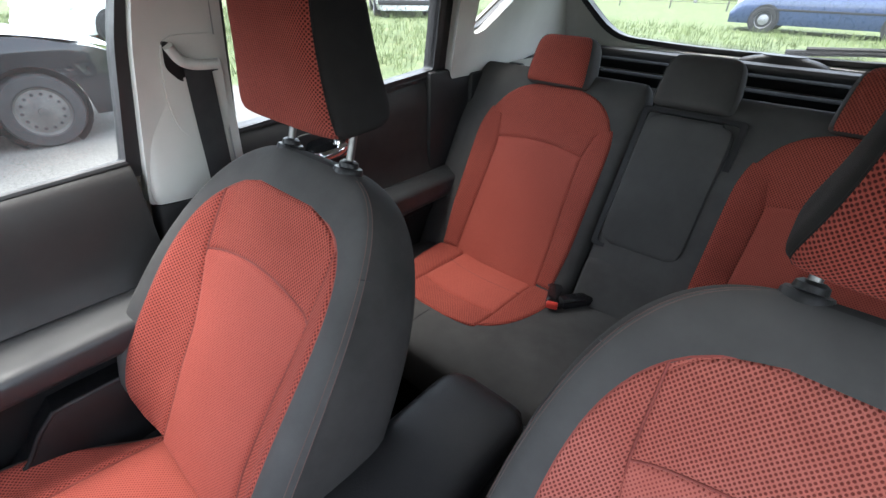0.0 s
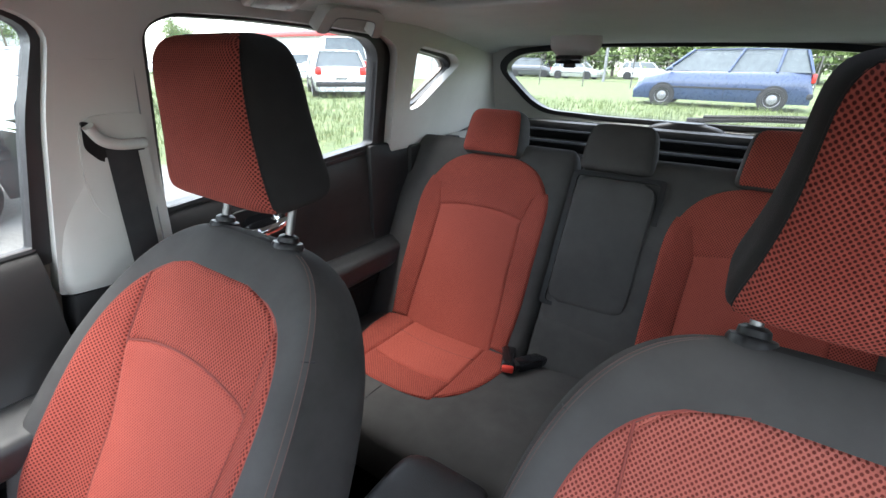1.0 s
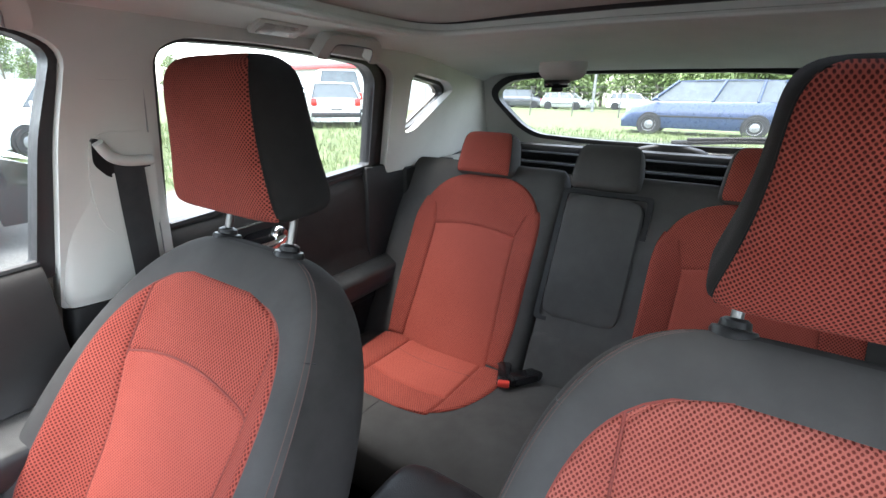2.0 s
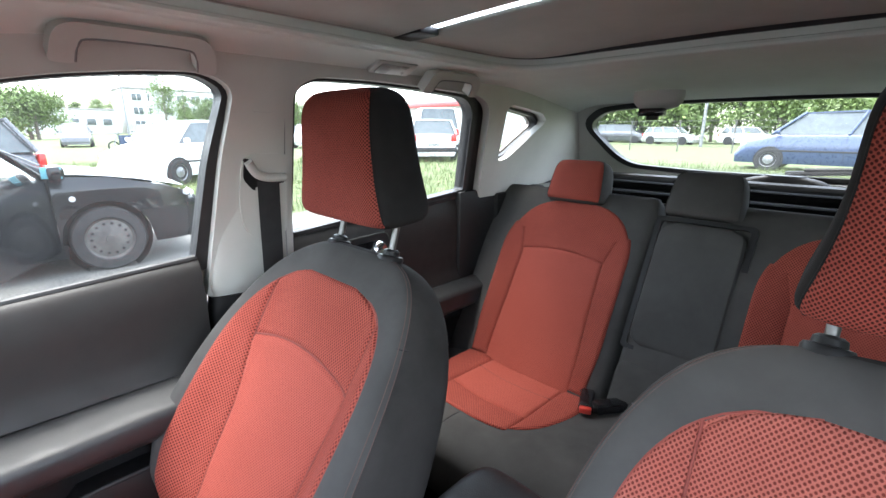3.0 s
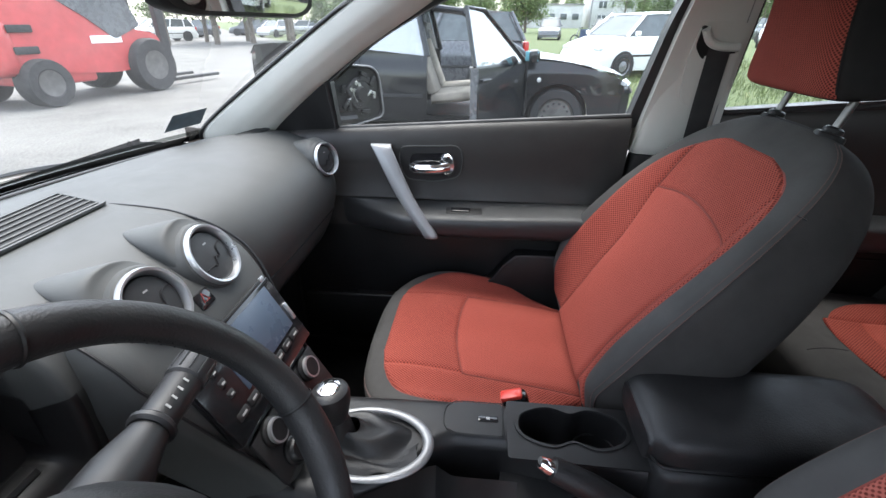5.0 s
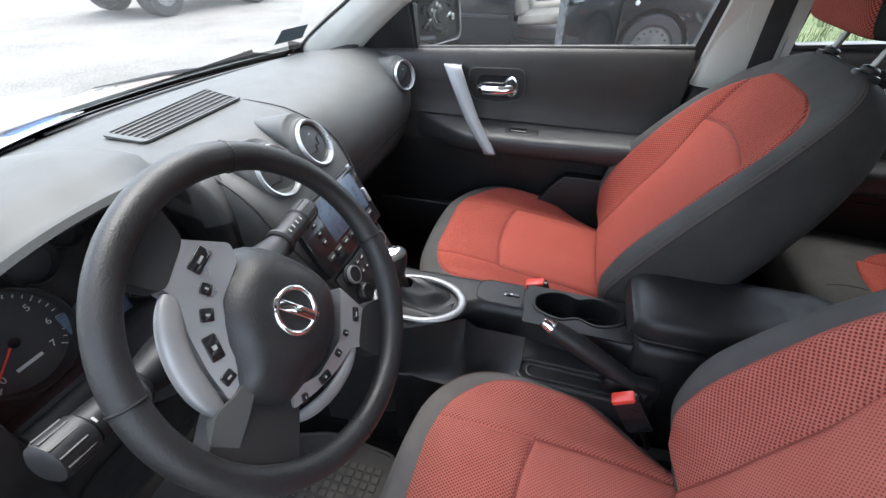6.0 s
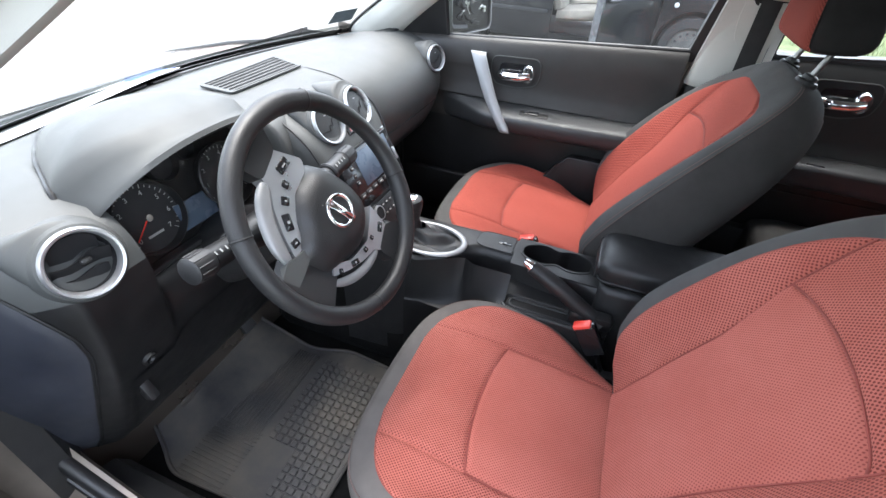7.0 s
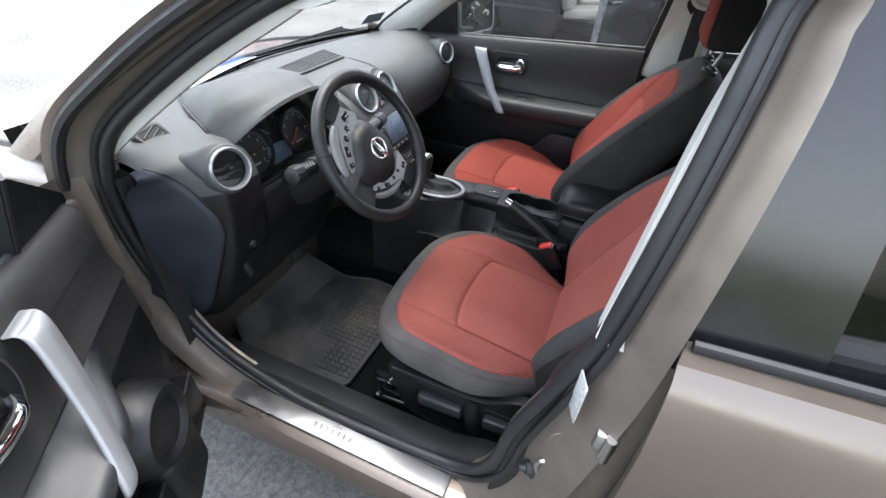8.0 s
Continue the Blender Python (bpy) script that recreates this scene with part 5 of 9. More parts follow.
    bez = rounded([(hy + 0.085, hz + 0.050), (hy - 0.075, hz + 0.056), (hy - 0.088, hz + 0.018), (hy - 0.078, hz - 0.030), (hy - 0.01, hz - 0.046), (hy + 0.070, hz - 0.040), (hy + 0.088, hz)], 0.02)
    catch = part("handle_bezel", plate(bez, [], 0.005, fold=lambda y, z, t: fold_in(px - t, y, z)), M["plastic"], root, "dark handle surround")
    part("bezel_edge", tube([fold_in(px - 0.0045, y, z) for y, z in bez], 0.0022, 6, closed=True), M["dash"], catch)
    cup = rounded([(hy + 0.055, hz + 0.032), (hy - 0.055, hz + 0.036), (hy - 0.062, hz - 0.020), (hy + 0.048, hz - 0.026), (hy + 0.060, hz)], 0.016)
    part("recess", plate(cup, [], 0.0065, fold=lambda y, z, t: fold_in(px - t, y, z)), M["gloss_black"], catch, "dark handle recess")
    bar = smooth_path([(px - 0.010, hy + 0.052, hz - 0.006), (px - 0.026, hy + 0.03, hz - 0.006), (px - 0.026, hy - 0.02, hz - 0.004), (px - 0.018, hy - 0.050, hz)], 6)
    part("lever", tube([fold_in(*q) for q in bar], [0.010] * len(bar), 10, flat=1.35), M["chrome"], catch, "chrome release lever")
    part("lever_root", lathe([(0, 0.016), (0.018, 0.015), (0.023, 0.008), (0.024, 0.0)], 20, facing(fold_in(px - 0.006, hy - 0.045, hz + 0.004), (-s, 0, 0)) @ Matrix.Diagonal((1, 1.35, 1, 1))), M["chrome"], catch, "chrome lever root")
    # window switch let into the armrest
    sy = -0.105 if not rear else -0.95
    sw = part("switch_panel", box(fold_in(0.640, sy - 0.01, 0.8465), (0.030, 0.10, 0.006), 0.003, rot=(0, s * -13, 0)), M["black"], root, "dark switch plate")
    part("window_switch", box(fold_in(0.640, sy, 0.8505), (0.018, 0.050, 0.006), 0.002, rot=(0, s * -13, 0)), M["gloss_black"], sw, "black window switch")
    # map pocket with its rising edge, loudspeaker
    if not rear:
        pk = []
        for y in np.linspace(0.36, -0.50, 30):
            rise = lerp(0.56, 0.625, step(0.1, -0.16, y)) + 0.105 * step(-0.17, -0.27, y)
            bulge = 0.050 + 0.02 * step(0.1, -0.2, y)
            pk.append([fold_in(x, y, z) for x, z in ((0.69, rise - 0.012), (0.688 - bulge + 0.008, rise - 0.006), (0.688 - bulge, rise), (0.685 - bulge, rise - 0.008), (0.684 - bulge, rise - 0.09), (0.676 - bulge * 0.8, 0.42), (0.69, 0.35))])
        pocket = part("map_pocket", grid(pk), M["black"], root, "dark plastic map pocket")
        part("pocket_rim", tube([r[2] for r in pk], 0.0045, 8), M["plastic"], pocket)
        if s < 0:
            SPK = facing(fold_in(0.612, 0.158, 0.652), (-s, -0.08, 0.06))
            pod_s = part("speaker_pod", lathe([(0.060, -0.004), (0.068, 0.004), (0.080, 0.000), (0.094, -0.022), (0.102, -0.060), (0.104, -0.10)], 44, SPK), M["black"], root, "rounded black loudspeaker pod")
            part("speaker_grille", lathe([(0, -0.006), (0.056, -0.008), (0.061, -0.002)], 40, SPK), M["black"], pod_s, "oval black speaker grille")
            part("pod_foot", box(fold_in(0.648, 0.165, 0.50), (0.085, 0.15, 0.20), 0.03, 3), M["black"], pocket)
    else:
        part("door_pocket", box(fold_in(0.665, -0.98, 0.50), (0.05, 0.42, 0.20), 0.02), M["plastic"], root)
        part("pocket_line", tube([fold_in(0.684, y, 0.735 + 0.0 * y) for y in np.linspace(-0.74, -1.34, 8)], 0.003, 6), M["black"], root)
    if open_deg:
        root.matrix_basis = Matrix.Translation((s * 0.785, 0.578, 0.378)) @ Matrix.Rotation(radians(open_deg), 4, "Z")
    return root


def skin_solid(front, back):
    """A shell between two equally sized grids."""
    f, b = np.array(front), np.array(back)
    rim = lambda g: np.concatenate([g[0, :], g[1:, -1], g[-1, -2::-1], g[-2:0:-1, 0]])
    return join(grid(f), grid(b), grid([rim(f), rim(b)], ring=True))


door(1, False, 0, "closed front passenger door with dark panel and silver pull handle")
door(1, True, 0, "closed rear door with dark inner panel and chrome lever")
door(-1, True, 0, "closed bronze rear door with dark tinted window")
door(-1, False, -52.0, "open bronze driver's door showing its dark inner panel")


# door mirror of the passenger side, seen through the glass, its glass missing
mirror = thing("door_mirror", (0.86, 0.30, 1.05), "black door mirror shell with its glass missing", "door mirror")
MM = Matrix.Translation((0.960, 0.238, 1.008)) @ Matrix.Rotation(radians(150), 4, "Z")
oval_m = rounded([(-0.105, 0.010), (-0.088, 0.165), (0.06, 0.182), (0.108, 0.150), (0.100, 0.030), (0.05, 0.0)], [0.03, 0.05, 0.06, 0.06, 0.05, 0.05], 7)
part("shell", moved(grid([[(u * k, d, 0.092 + (v - 0.092) * k) for u, v in oval_m] for k, d in ((0.95, -0.012), (1.0, 0.004), (1.03, 0.0), (1.03, -0.03), (0.92, -0.075), (0.6, -0.10), (0.05, -0.105))], ring=True, cap=True), MM), M["gloss_black"], mirror, "black mirror shell")
part("rim", moved(tube([(u, 0.004, v) for u, v in oval_m], 0.0030, 8, closed=True), MM), M["grey_plastic"], mirror, "bare edge of the mirror housing")
part("bowl", moved(grid([[(u * k, d, 0.092 + (v - 0.092) * k) for u, v in oval_m] for k, d in ((0.97, 0.003), (0.93, -0.006), (0.5, -0.008), (0.02, -0.008))], ring=True), MM), M["black"], mirror)
random.seed(4)
for k in range(34):
    t, r = random.uniform(0, 2 * math.pi), random.uniform(0.2, 0.85)
    q = MM @ Vector((0.09 * r * math.cos(t), 0.0, 0.092 + 0.075 * r * math.sin(t)))
    part("bracket", box(q, (random.uniform(0.008, 0.04), 0.012, random.uniform(0.004, 0.014)), 0.002, 1, rot=(0, random.uniform(0, 180), 150)), (M["black"], M["plastic"], M["steel"])[k % 3 if k % 5 else 1], mirror)
part("motor_plate", moved(lathe([(0, 0.016), (0.020, 0.016), (0.024, 0.006), (0.044, 0.004), (0.05, -0.004)], 24), MM @ Matrix.Translation((0, 0.0, 0.092)) @ Matrix.Rotation(radians(-90), 4, "X")), M["plastic"], mirror)
part("foot", tube([(0.80, 0.33, 1.04), (0.88, 0.30, 1.035), (0.94, 0.26, 1.03)], 0.026, 10, flat=0.7), M["black"], mirror)


# ---- dashboard ----
dash = thing("dashboard", (0, 0.45, 0.70), "dark grey soft plastic dashboard with round silver-ringed vents", "dashboard")
PASSENGER = [(0.80, 0.975), (0.72, 1.010), (0.60, 1.034), (0.47, 1.043), (0.38, 1.038), (0.31, 1.022), (0.262, 0.992), (0.238, 0.950), (0.232, 0.900), (0.245, 0.845), (0.275, 0.775), (0.325, 0.715), (0.43, 0.675), (0.62, 0.64)]
DRIVER = [(0.80, 0.975), (0.72, 1.010), (0.60, 1.034), (0.47, 1.043), (0.37, 1.040), (0.30, 1.024), (0.262, 0.995), (0.244, 0.950), (0.243, 0.900), (0.250, 0.840), (0.270, 0.760), (0.300, 0.680), (0.345, 0.580), (0.40, 0.500)]
NICHE = [(0.80, 0.975), (0.72, 1.010), (0.60, 1.034), (0.50, 1.040), (0.43, 1.030), (0.405, 1.000), (0.395, 0.960), (0.385, 0.915), (0.350, 0.882), (0.285, 0.866), (0.265, 0.800), (0.295, 0.690), (0.345, 0.580), (0.40, 0.500)]


def dash_row(x):
    a = step(-0.06, -0.14, x)
    k = step(-0.532, -0.504, x) * step(-0.165, -0.195, x)
    rows = []
    for i in range(14):
        (py, pz), (dy, dz), (ny, nz) = PASSENGER[i], DRIVER[i], NICHE[i]
        y, z = lerp(lerp(py, dy, a), ny, k), lerp(lerp(pz, dz, a), nz, k)
        y -= 0.135 * (x / 0.72) ** 2 * (1 - step(0, 5, i)) * (1 if i < 4 else 0.3)
        end = max(0.0, (abs(x) - 0.635) / 0.10)
        y += (0.13 if x < 0 else 0.07) * end**1.25 * step(4, 7, i)
        z -= 0.012 * end * (1 - step(6, 9, i))
        y += 0.045 * math.exp(-(((x - 0.02) / 0.17) ** 2)) * step(4, 7, i) * (1 - k)
        rows.append((x, y, z))
    return smooth_path(rows, 4)


XS =  np.r_[np.linspace(-0.737, -0.58, 24), np.linspace(-0.570, -0.512, 16), np.linspace(-0.505, -0.205, 24), np.linspace(-0.20, -0.155, 12), np.linspace(-0.145, 0.735, 60)]
LEFT, RIGHT = [x for x in XS if x < -0.14], [x for x in XS if x > -0.16]
part("top_pad", join(grid([dash_row(x)[:29] for x in LEFT]), grid([dash_row(x)[:41] for x in RIGHT])), M["dash"], dash, "dark grey grained dash pad", sharp=60)
part("lower_dash", join(grid([dash_row(x)[28:] for x in LEFT]), grid([dash_row(x)[40:] for x in RIGHT])), M["black"], dash, "black lower dash", sharp=60)
part("glovebox_seam", tube([(x, dash_row(x)[36][1] - 0.001, dash_row(x)[36][2]) for x in np.linspace(0.19, 0.70, 30)], 0.0022, 6), M["black"], dash)
for s in (1, -1):
    cheek = rounded([(0.80, 0.97), (0.60, 1.000), (0.45, 1.014), (0.388, 0.995), (0.380, 0.93), (0.384, 0.84), (0.405, 0.76), (0.435, 0.68), (0.48, 0.58), (0.53, 0.50), (0.80, 0.40)], 0.012)
    part("end_panel", plate(cheek, [], 0.012, fold=lambda y, z, t: (s * (0.724 + t), y, z)), M["plastic"], dash, "dark plastic end panel")


def on_dash(x, q, lift):
    """A place on the pad, q steps along its profile, lifted off the surface."""
    row = dash_row(x)
    i = min(int(q), len(row) - 2)
    p = lerp(row[i], row[i + 1], q - i)
    side = dash_row(x + 0.004)
    across = lerp(side[i], side[i + 1], q - i) - p
    along = row[i + 1] - row[i]
    n = np.cross(across, along)
    return p + n / np.linalg.norm(n) * (lift if n[1] < 0 else -lift)


# fuse box cover at the dash end, its edge sweeping down from the door side
cover_edge = lambda q: float(np.interp(q, [17.0, 18.5, 21.0, 23.5, 26, 30, 33, 36, 40, 44.5, 51.5], [-0.733, -0.724, -0.709, -0.696, -0.683, -0.668, -0.656, -0.652, -0.660, -0.665, -0.668]))
rows = []
for q in np.linspace(17.0, 51.5, 42):
    row = []
    for u in np.linspace(0, 1, 14):
        e = min((1 - u) * (cover_edge(q) + 0.752), (q - 17.0) * 0.004, (51.5 - q) * 0.01)
        row.append(on_dash(lerp(-0.752, cover_edge(q), u), q, 0.005 * min(1, e / 0.006) ** 0.5 - 0.0010))
    rows.append(row)
part("fuse_cover", grid(rows), M["fuse_panel"], dash, "smooth blue-black fuse box cover")
part("panel_joint", tube([on_dash(cover_edge(q) + 0.002, q, 0.0008) for q in np.linspace(17.6, 51.5, 46)], 0.0020, 6), M["black"], dash)


def grille(corners, z, n, name, label, slat):
    """A framed opening in the dash top with slats that run along its first edge."""
    b0, b1, f1, f0 = (np.array(c) for c in corners)
    mid = (b0 + b1 + f0 + f1) / 4
    out = rounded([tuple(mid + (c - mid) * 1.10) for c in (b0, b1, f1, f0)], 0.012)
    inn = rounded([tuple(c) for c in (b0, b1, f1, f0)], 0.006)
    g = part(name, band(out, inn, 0.004, lambda x, y, t: (x, y, z + t)), M["dash"], dash, label)
    part("grille_well", plate(inn, [], 0.002, Matrix.Translation((0, 0, z - 0.0005))), M["vent_black"], g, "black grille well")
    for k in range(n):
        t = (k + 0.5) / n
        a, b = lerp(b0, f0, t), lerp(b1, f1, t)
        part("slat", tube([(a[0], a[1], z + 0.0024), (b[0], b[1], z + 0.0024)], slat, 6, flat=0.55, up=(0, 0.3, 1)), M["dash"], g)
    return g


grille(((-0.105, 0.518), (0.156, 0.534), (0.124, 0.432), (-0.108, 0.430)), 1.0448, 6, "centre_grille", "slatted air grille in the dash top", 0.0030)
for lo, hi in ((-0.50, -0.12), (-0.10, 0.58)):
    line = [(x, 0.692 - 0.118 * (x / 0.72) ** 2, 1.0225 - 0.010 * (x / 0.72) ** 2) for x in np.linspace(lo, hi, 24)]
    part("demister_slot", tube(line, 0.0060, 8, flat=0.5, up=(0, 0, 1)), M["black"], dash, "narrow demister slot")
grille(((0.622, 0.480), (0.708, 0.456), (0.703, 0.424), (0.622, 0.446)), 1.0385, 5, "side_demister", "small side demister grille", 0.0022)
SM = facing((-0.632, 0.408, 1.036), (-0.22, -0.75, 1), (0, 1, 0)) @ Matrix.Diagonal((0.66, 1.02, 0.80, 1))
sg = part("side_demister", moved(grid([[(u * k, v * k, h) for u, v in rounded([(-0.046, 0.040), (0.044, 0.036), (0.042, -0.034), (-0.040, -0.042)], 0.012)] for k, h in ((1.16, -0.020), (1.08, 0.003), (0.98, 0.005), (0.86, 0.003))], ring=True), SM), M["dash"], dash, "raised side demister housing")
part("grille_well", moved(plate(rounded([(-0.040, 0.035), (0.038, 0.032), (0.037, -0.030), (-0.035, -0.036)], 0.010), [], 0.0015), SM), M["vent_black"], sg, "black grille well")
for k in range(5):
    part("slat", moved(box((0, -0.026 + 0.0130 * k, 0.003), (0.068, 0.0030, 0.0030), 0.0008, 1, rot=(0, 0, 12)), SM), M["dash"], sg)



def round_vent(center, normal, r, shut=True, spin=0):
    m = facing(center, normal) @ Matrix.Rotation(radians(spin), 4, "Z")
    v = part("air_vent", lathe([(r * 1.30, -0.040), (r * 1.22, -0.010), (r * 1.12, 0.0), (r * 1.03, 0.002)], 48, m), M["dash"], dash, "round air vent")
    part("ring", lathe([(r * 1.04, -0.01), (r * 1.05, 0.004), (r * 1.0, 0.009), (r * 0.93, 0.008), (r * 0.87, 0.001), (r * 0.855, -0.02)], 56, m), M["silver"], v, "satin silver ring")
    part("throat", lathe([(r * 0.86, -0.004), (r * 0.83, -0.02), (r * 0.6, -0.034), (0, -0.036)], 40, m), M["vent_black"], v, "black throat")
    if shut:
        flap = part("flap", lathe([(0, 0.0015), (r * 0.5, 0.0012), (r * 0.80, -0.0005), (r * 0.855, -0.005)], 44, m), M["plastic"], v, "closed dark vent flap")
        slit = smooth_path([(-0.62 * r, -0.30 * r, 0.0012), (-0.30 * r, -0.30 * r, 0.0020), (-0.12 * r, -0.36 * r, 0.0022), (0.02 * r, -0.10 * r, 0.0026), (0.22 * r, -0.16 * r, 0.0024), (0.34 * r, 0.14 * r, 0.0022), (0.66 * r, 0.22 * r, 0.0008)], 5)
        part("slit", moved(tube(slit, 0.0011, 6), m), M["vent_black"], flap)
        part("mark", moved(box((0, r * 0.42, 0.0022), (r * 0.16, r * 0.05, 0.0006), 0), m), M["grey_plastic"], flap)
        return v
    # a flap of three leaves nearly shut, with a curled step between them
    for k, (lo, hi, tip) in enumerate(((0.16, 0.80, -26), (-0.30, 0.13, 12), (-0.80, -0.33, 24))):
        out = []
        for x in np.linspace(-1, 1, 17):
            w = math.sqrt(max(0.0, 0.66 - ((lo + hi) / 2) ** 2)) * r * 0.985
            bend = 0.09 * math.sin(3.2 * x) * (1 if k < 2 else 0.5)
            out.append((x * w, bend))
        top = [(x, min(hi + b * (k > 0), math.sqrt(max(0.0, 0.68 - (x / r) ** 2)) if k == 0 else 9) * r) for x, b in out]
        low = [(x, max(lo + b * (k < 2), -math.sqrt(max(0.0, 0.68 - (x / r) ** 2)) if k == 2 else -9) * r) for x, b in out]
        rows = [[(x, y, -0.0150 + 0.002 * math.sin((y / r - lo) * 3)) for x, y in low], [(x, y, -0.0060 + 0.0045 * (k == 1)) for x, y in top]]
        deep = [[(x, y, z - 0.005) for x, y, z in row] for row in rows]
        part("blade", moved(grid([deep[0], rows[0], rows[1], deep[1]]), m), M["vent_black"], v)
    part("tab", moved(box((r * 0.08, r * 0.02, -0.001), (r * 0.30, r * 0.16, 0.010), 0.003), m), M["plastic"], v)
    return v


def pod(center, normal, r, apex, name="vent_pod"):
    """The teardrop hump that runs from a vent up to its apex on the dash."""
    m = facing(center, normal)
    rows = []
    for t in np.linspace(0, 1, 18):
        k = r * 1.14 * (1 - t**1.7) ** 0.8 + 0.0008
        o = Vector(center).lerp(Vector(apex), t) + Vector((0, 0, 0.010 * math.sin(math.pi * t)))
        squash = lerp(1.0, 0.45, step(0, 0.8, t))
        x, y = m.to_3x3() @ Vector((1, 0, 0)), (m.to_3x3() @ Vector((0, 1, 0))).lerp(Vector((0, -0.1, 1)), step(0, 0.5, t))
        rows.append([o - Vector(normal).normalized() * 0.006 * (1 - t) + x * k * math.cos(a) + y * k * squash * math.sin(a) for a in np.linspace(0, 2 * np.pi, 40, endpoint=False)])
    part(name, grid(rows, ring=True), M["dash"], dash, "teardrop vent housing")


for c, n, r, apex in (((-0.606, 0.246, 0.995), (-0.16, -1, 0.30), 0.046, (-0.650, 0.345, 1.022)), ((0.602, 0.240, 0.991), (-0.34, -1, 0.25), 0.040, (0.632, 0.340, 1.020)), ((-0.050, 0.236, 0.990), (-0.05, -1, 0.55), 0.046, (-0.080, 0.352, 1.030)), ((0.077, 0.236, 0.992), (0.04, -1, 0.55), 0.046, (0.058, 0.352, 1.030))):
    round_vent(c, n, r, c[0] > -0.5)
    pod(c, n, r, apex)

# instrument hood and binnacle
CX = -0.362


def hood_at(u, t, thick=0.0):
    """u across, t from the lip forward; in plan the hood narrows to a point under the windscreen."""
    w = float(np.interp(t, [0, 0.14, 0.41, 0.62, 0.83, 0.94, 1], [0.196, 0.180, 0.141, 0.104, 0.060, 0.032, 0.006]))
    x = CX + w * u - 0.008 * (1 - t)
    y = lerp(0.218 + 0.100 * abs(u) ** 2.6, 0.650 - 0.012 * abs(u), t)
    ys = y + 0.135 * (x / 0.72) ** 2 * (0.3 if y < 0.5 else 0.8)
    rest = float(np.interp(ys, [0.25, 0.30, 0.37, 0.47, 0.60, 0.72], [0.992, 1.016, 1.034, 1.040, 1.031, 1.007]))
    base = lerp(0.980, rest, step(0, 0.12, t))
    peak = float(np.interp(t, [0, 0.05, 0.15, 0.3, 0.5, 0.7, 0.88, 1], [0.125, 0.105, 0.098, 0.088, 0.066, 0.040, 0.018, 0.004]))
    k = lerp(0.80, 0.62, step(0, 0.15, t))
    h = peak * max(0.0, 1 - abs(u) ** lerp(2.5, 3.0, step(0, 0.2, t))) ** k
    return (x, y + thick * 0.5, base + h - thick * (1 - 0.4 * abs(u)))


us = np.sin(np.linspace(-np.pi / 2, np.pi / 2, 52))
top = [[hood_at(u, t) for u in us] for t in np.linspace(0, 1, 26)]
under = [[hood_at(u * 0.985, t, 0.014) for u in us] for t in np.linspace(0, 0.5, 10)]
lip = [[tuple(np.array(hood_at(u, 0)) + (0, -0.004, -0.007)) for u in us]]
hood = part("instrument_hood", join(grid(top), grid(under), grid([top[0], lip[0], under[0]])), M["dash"], dash, "domed instrument hood", sharp=70)
# Black tube stands in for the soft shade in the hood's groove.
part("hood_shade_line", tube([tuple(np.array(hood_at(s * 0.998, t)) + (0, 0, 0.0045)) for s, ts in ((-1, np.linspace(0.04, 0.99, 30)), (1, np.linspace(0.99, 0.04, 30))) for t in ts], 0.0044, 8), M["black"], dash, "dark line painting the shade in the hood's groove")
part("binnacle", grid([[(CX + u * 0.182 * lerp(1, 0.95, t) * (1 - 0.30 * step(0.5, 1, t)), lerp(0.318, 0.385, t), lerp(0.872, 1.065, t)) for u in np.linspace(-1, 1, 12)] for t in np.linspace(0, 1, 8)]), M["black"], dash, "black instrument panel")
for s in (-1, 1):
    part("binnacle_cheek", grid([[(CX + s * (0.176 + 0.006 * v), lerp(0.36, 0.298, v), z - 0.02 * v) for z in np.linspace(0.885, 0.975, 8)] for v in np.linspace(0, 1, 5)]), M["plastic"], dash)


def gauge(x, z, r, numbers, sweep, needle_at, name="gauge"):
    y = lerp(0.318, 0.385, (z - 0.872) / 0.203) - 0.004
    m = facing((x, y, z), (0, -0.95, 0.31))
    g = part(name, lathe([(0, 0.0), (r * 0.98, 0.0), (r, 0.004)], 48, m), M["dial"], dash, "black dial with pale figures")
    part("dial_ring", lathe([(r * 1.0, -0.002), (r * 1.07, 0.016), (r * 1.03, 0.018), (r * 0.985, 0.002)], 48, m), M["plastic"], g, "thin dark ring")
    for k in range(numbers * 4 + 1 if numbers else 0):
        a = radians(lerp(sweep[0], sweep[1], k / (numbers * 4)))
        long = k % 4 == 0
        part("tick", moved(box((r * 0.90 * math.cos(a), r * 0.90 * math.sin(a), 0.0012), (r * (0.12 if long else 0.07), r * 0.022, 0.0008), 0, rot=(0, 0, math.degrees(a))), m), M["tick"], g)
        if long:
            part("figure", moved(words(str(k // 4), r * 0.20, Matrix.Translation((r * 0.70 * math.cos(a), r * 0.70 * math.sin(a), 0.001))), m), M["tick"], g, clean=False)
    if numbers:
        a = radians(needle_at)
        part("needle", moved(box((r * 0.36 * math.cos(a), r * 0.36 * math.sin(a), 0.005), (r * 0.76, r * 0.03, 0.002), 0.0005, rot=(0, 0, needle_at)), m), M["needle"], g, "red needle")
        part("hub", lathe([(0, 0.010), (r * 0.10, 0.010), (r * 0.12, 0.004)], 20, m), M["chrome"], g)
        part("scale_text_bar", moved(box((0, -r * 0.52, 0.001), (r * 0.5, r * 0.07, 0.0006), 0), m), M["tick"], g)
    return g


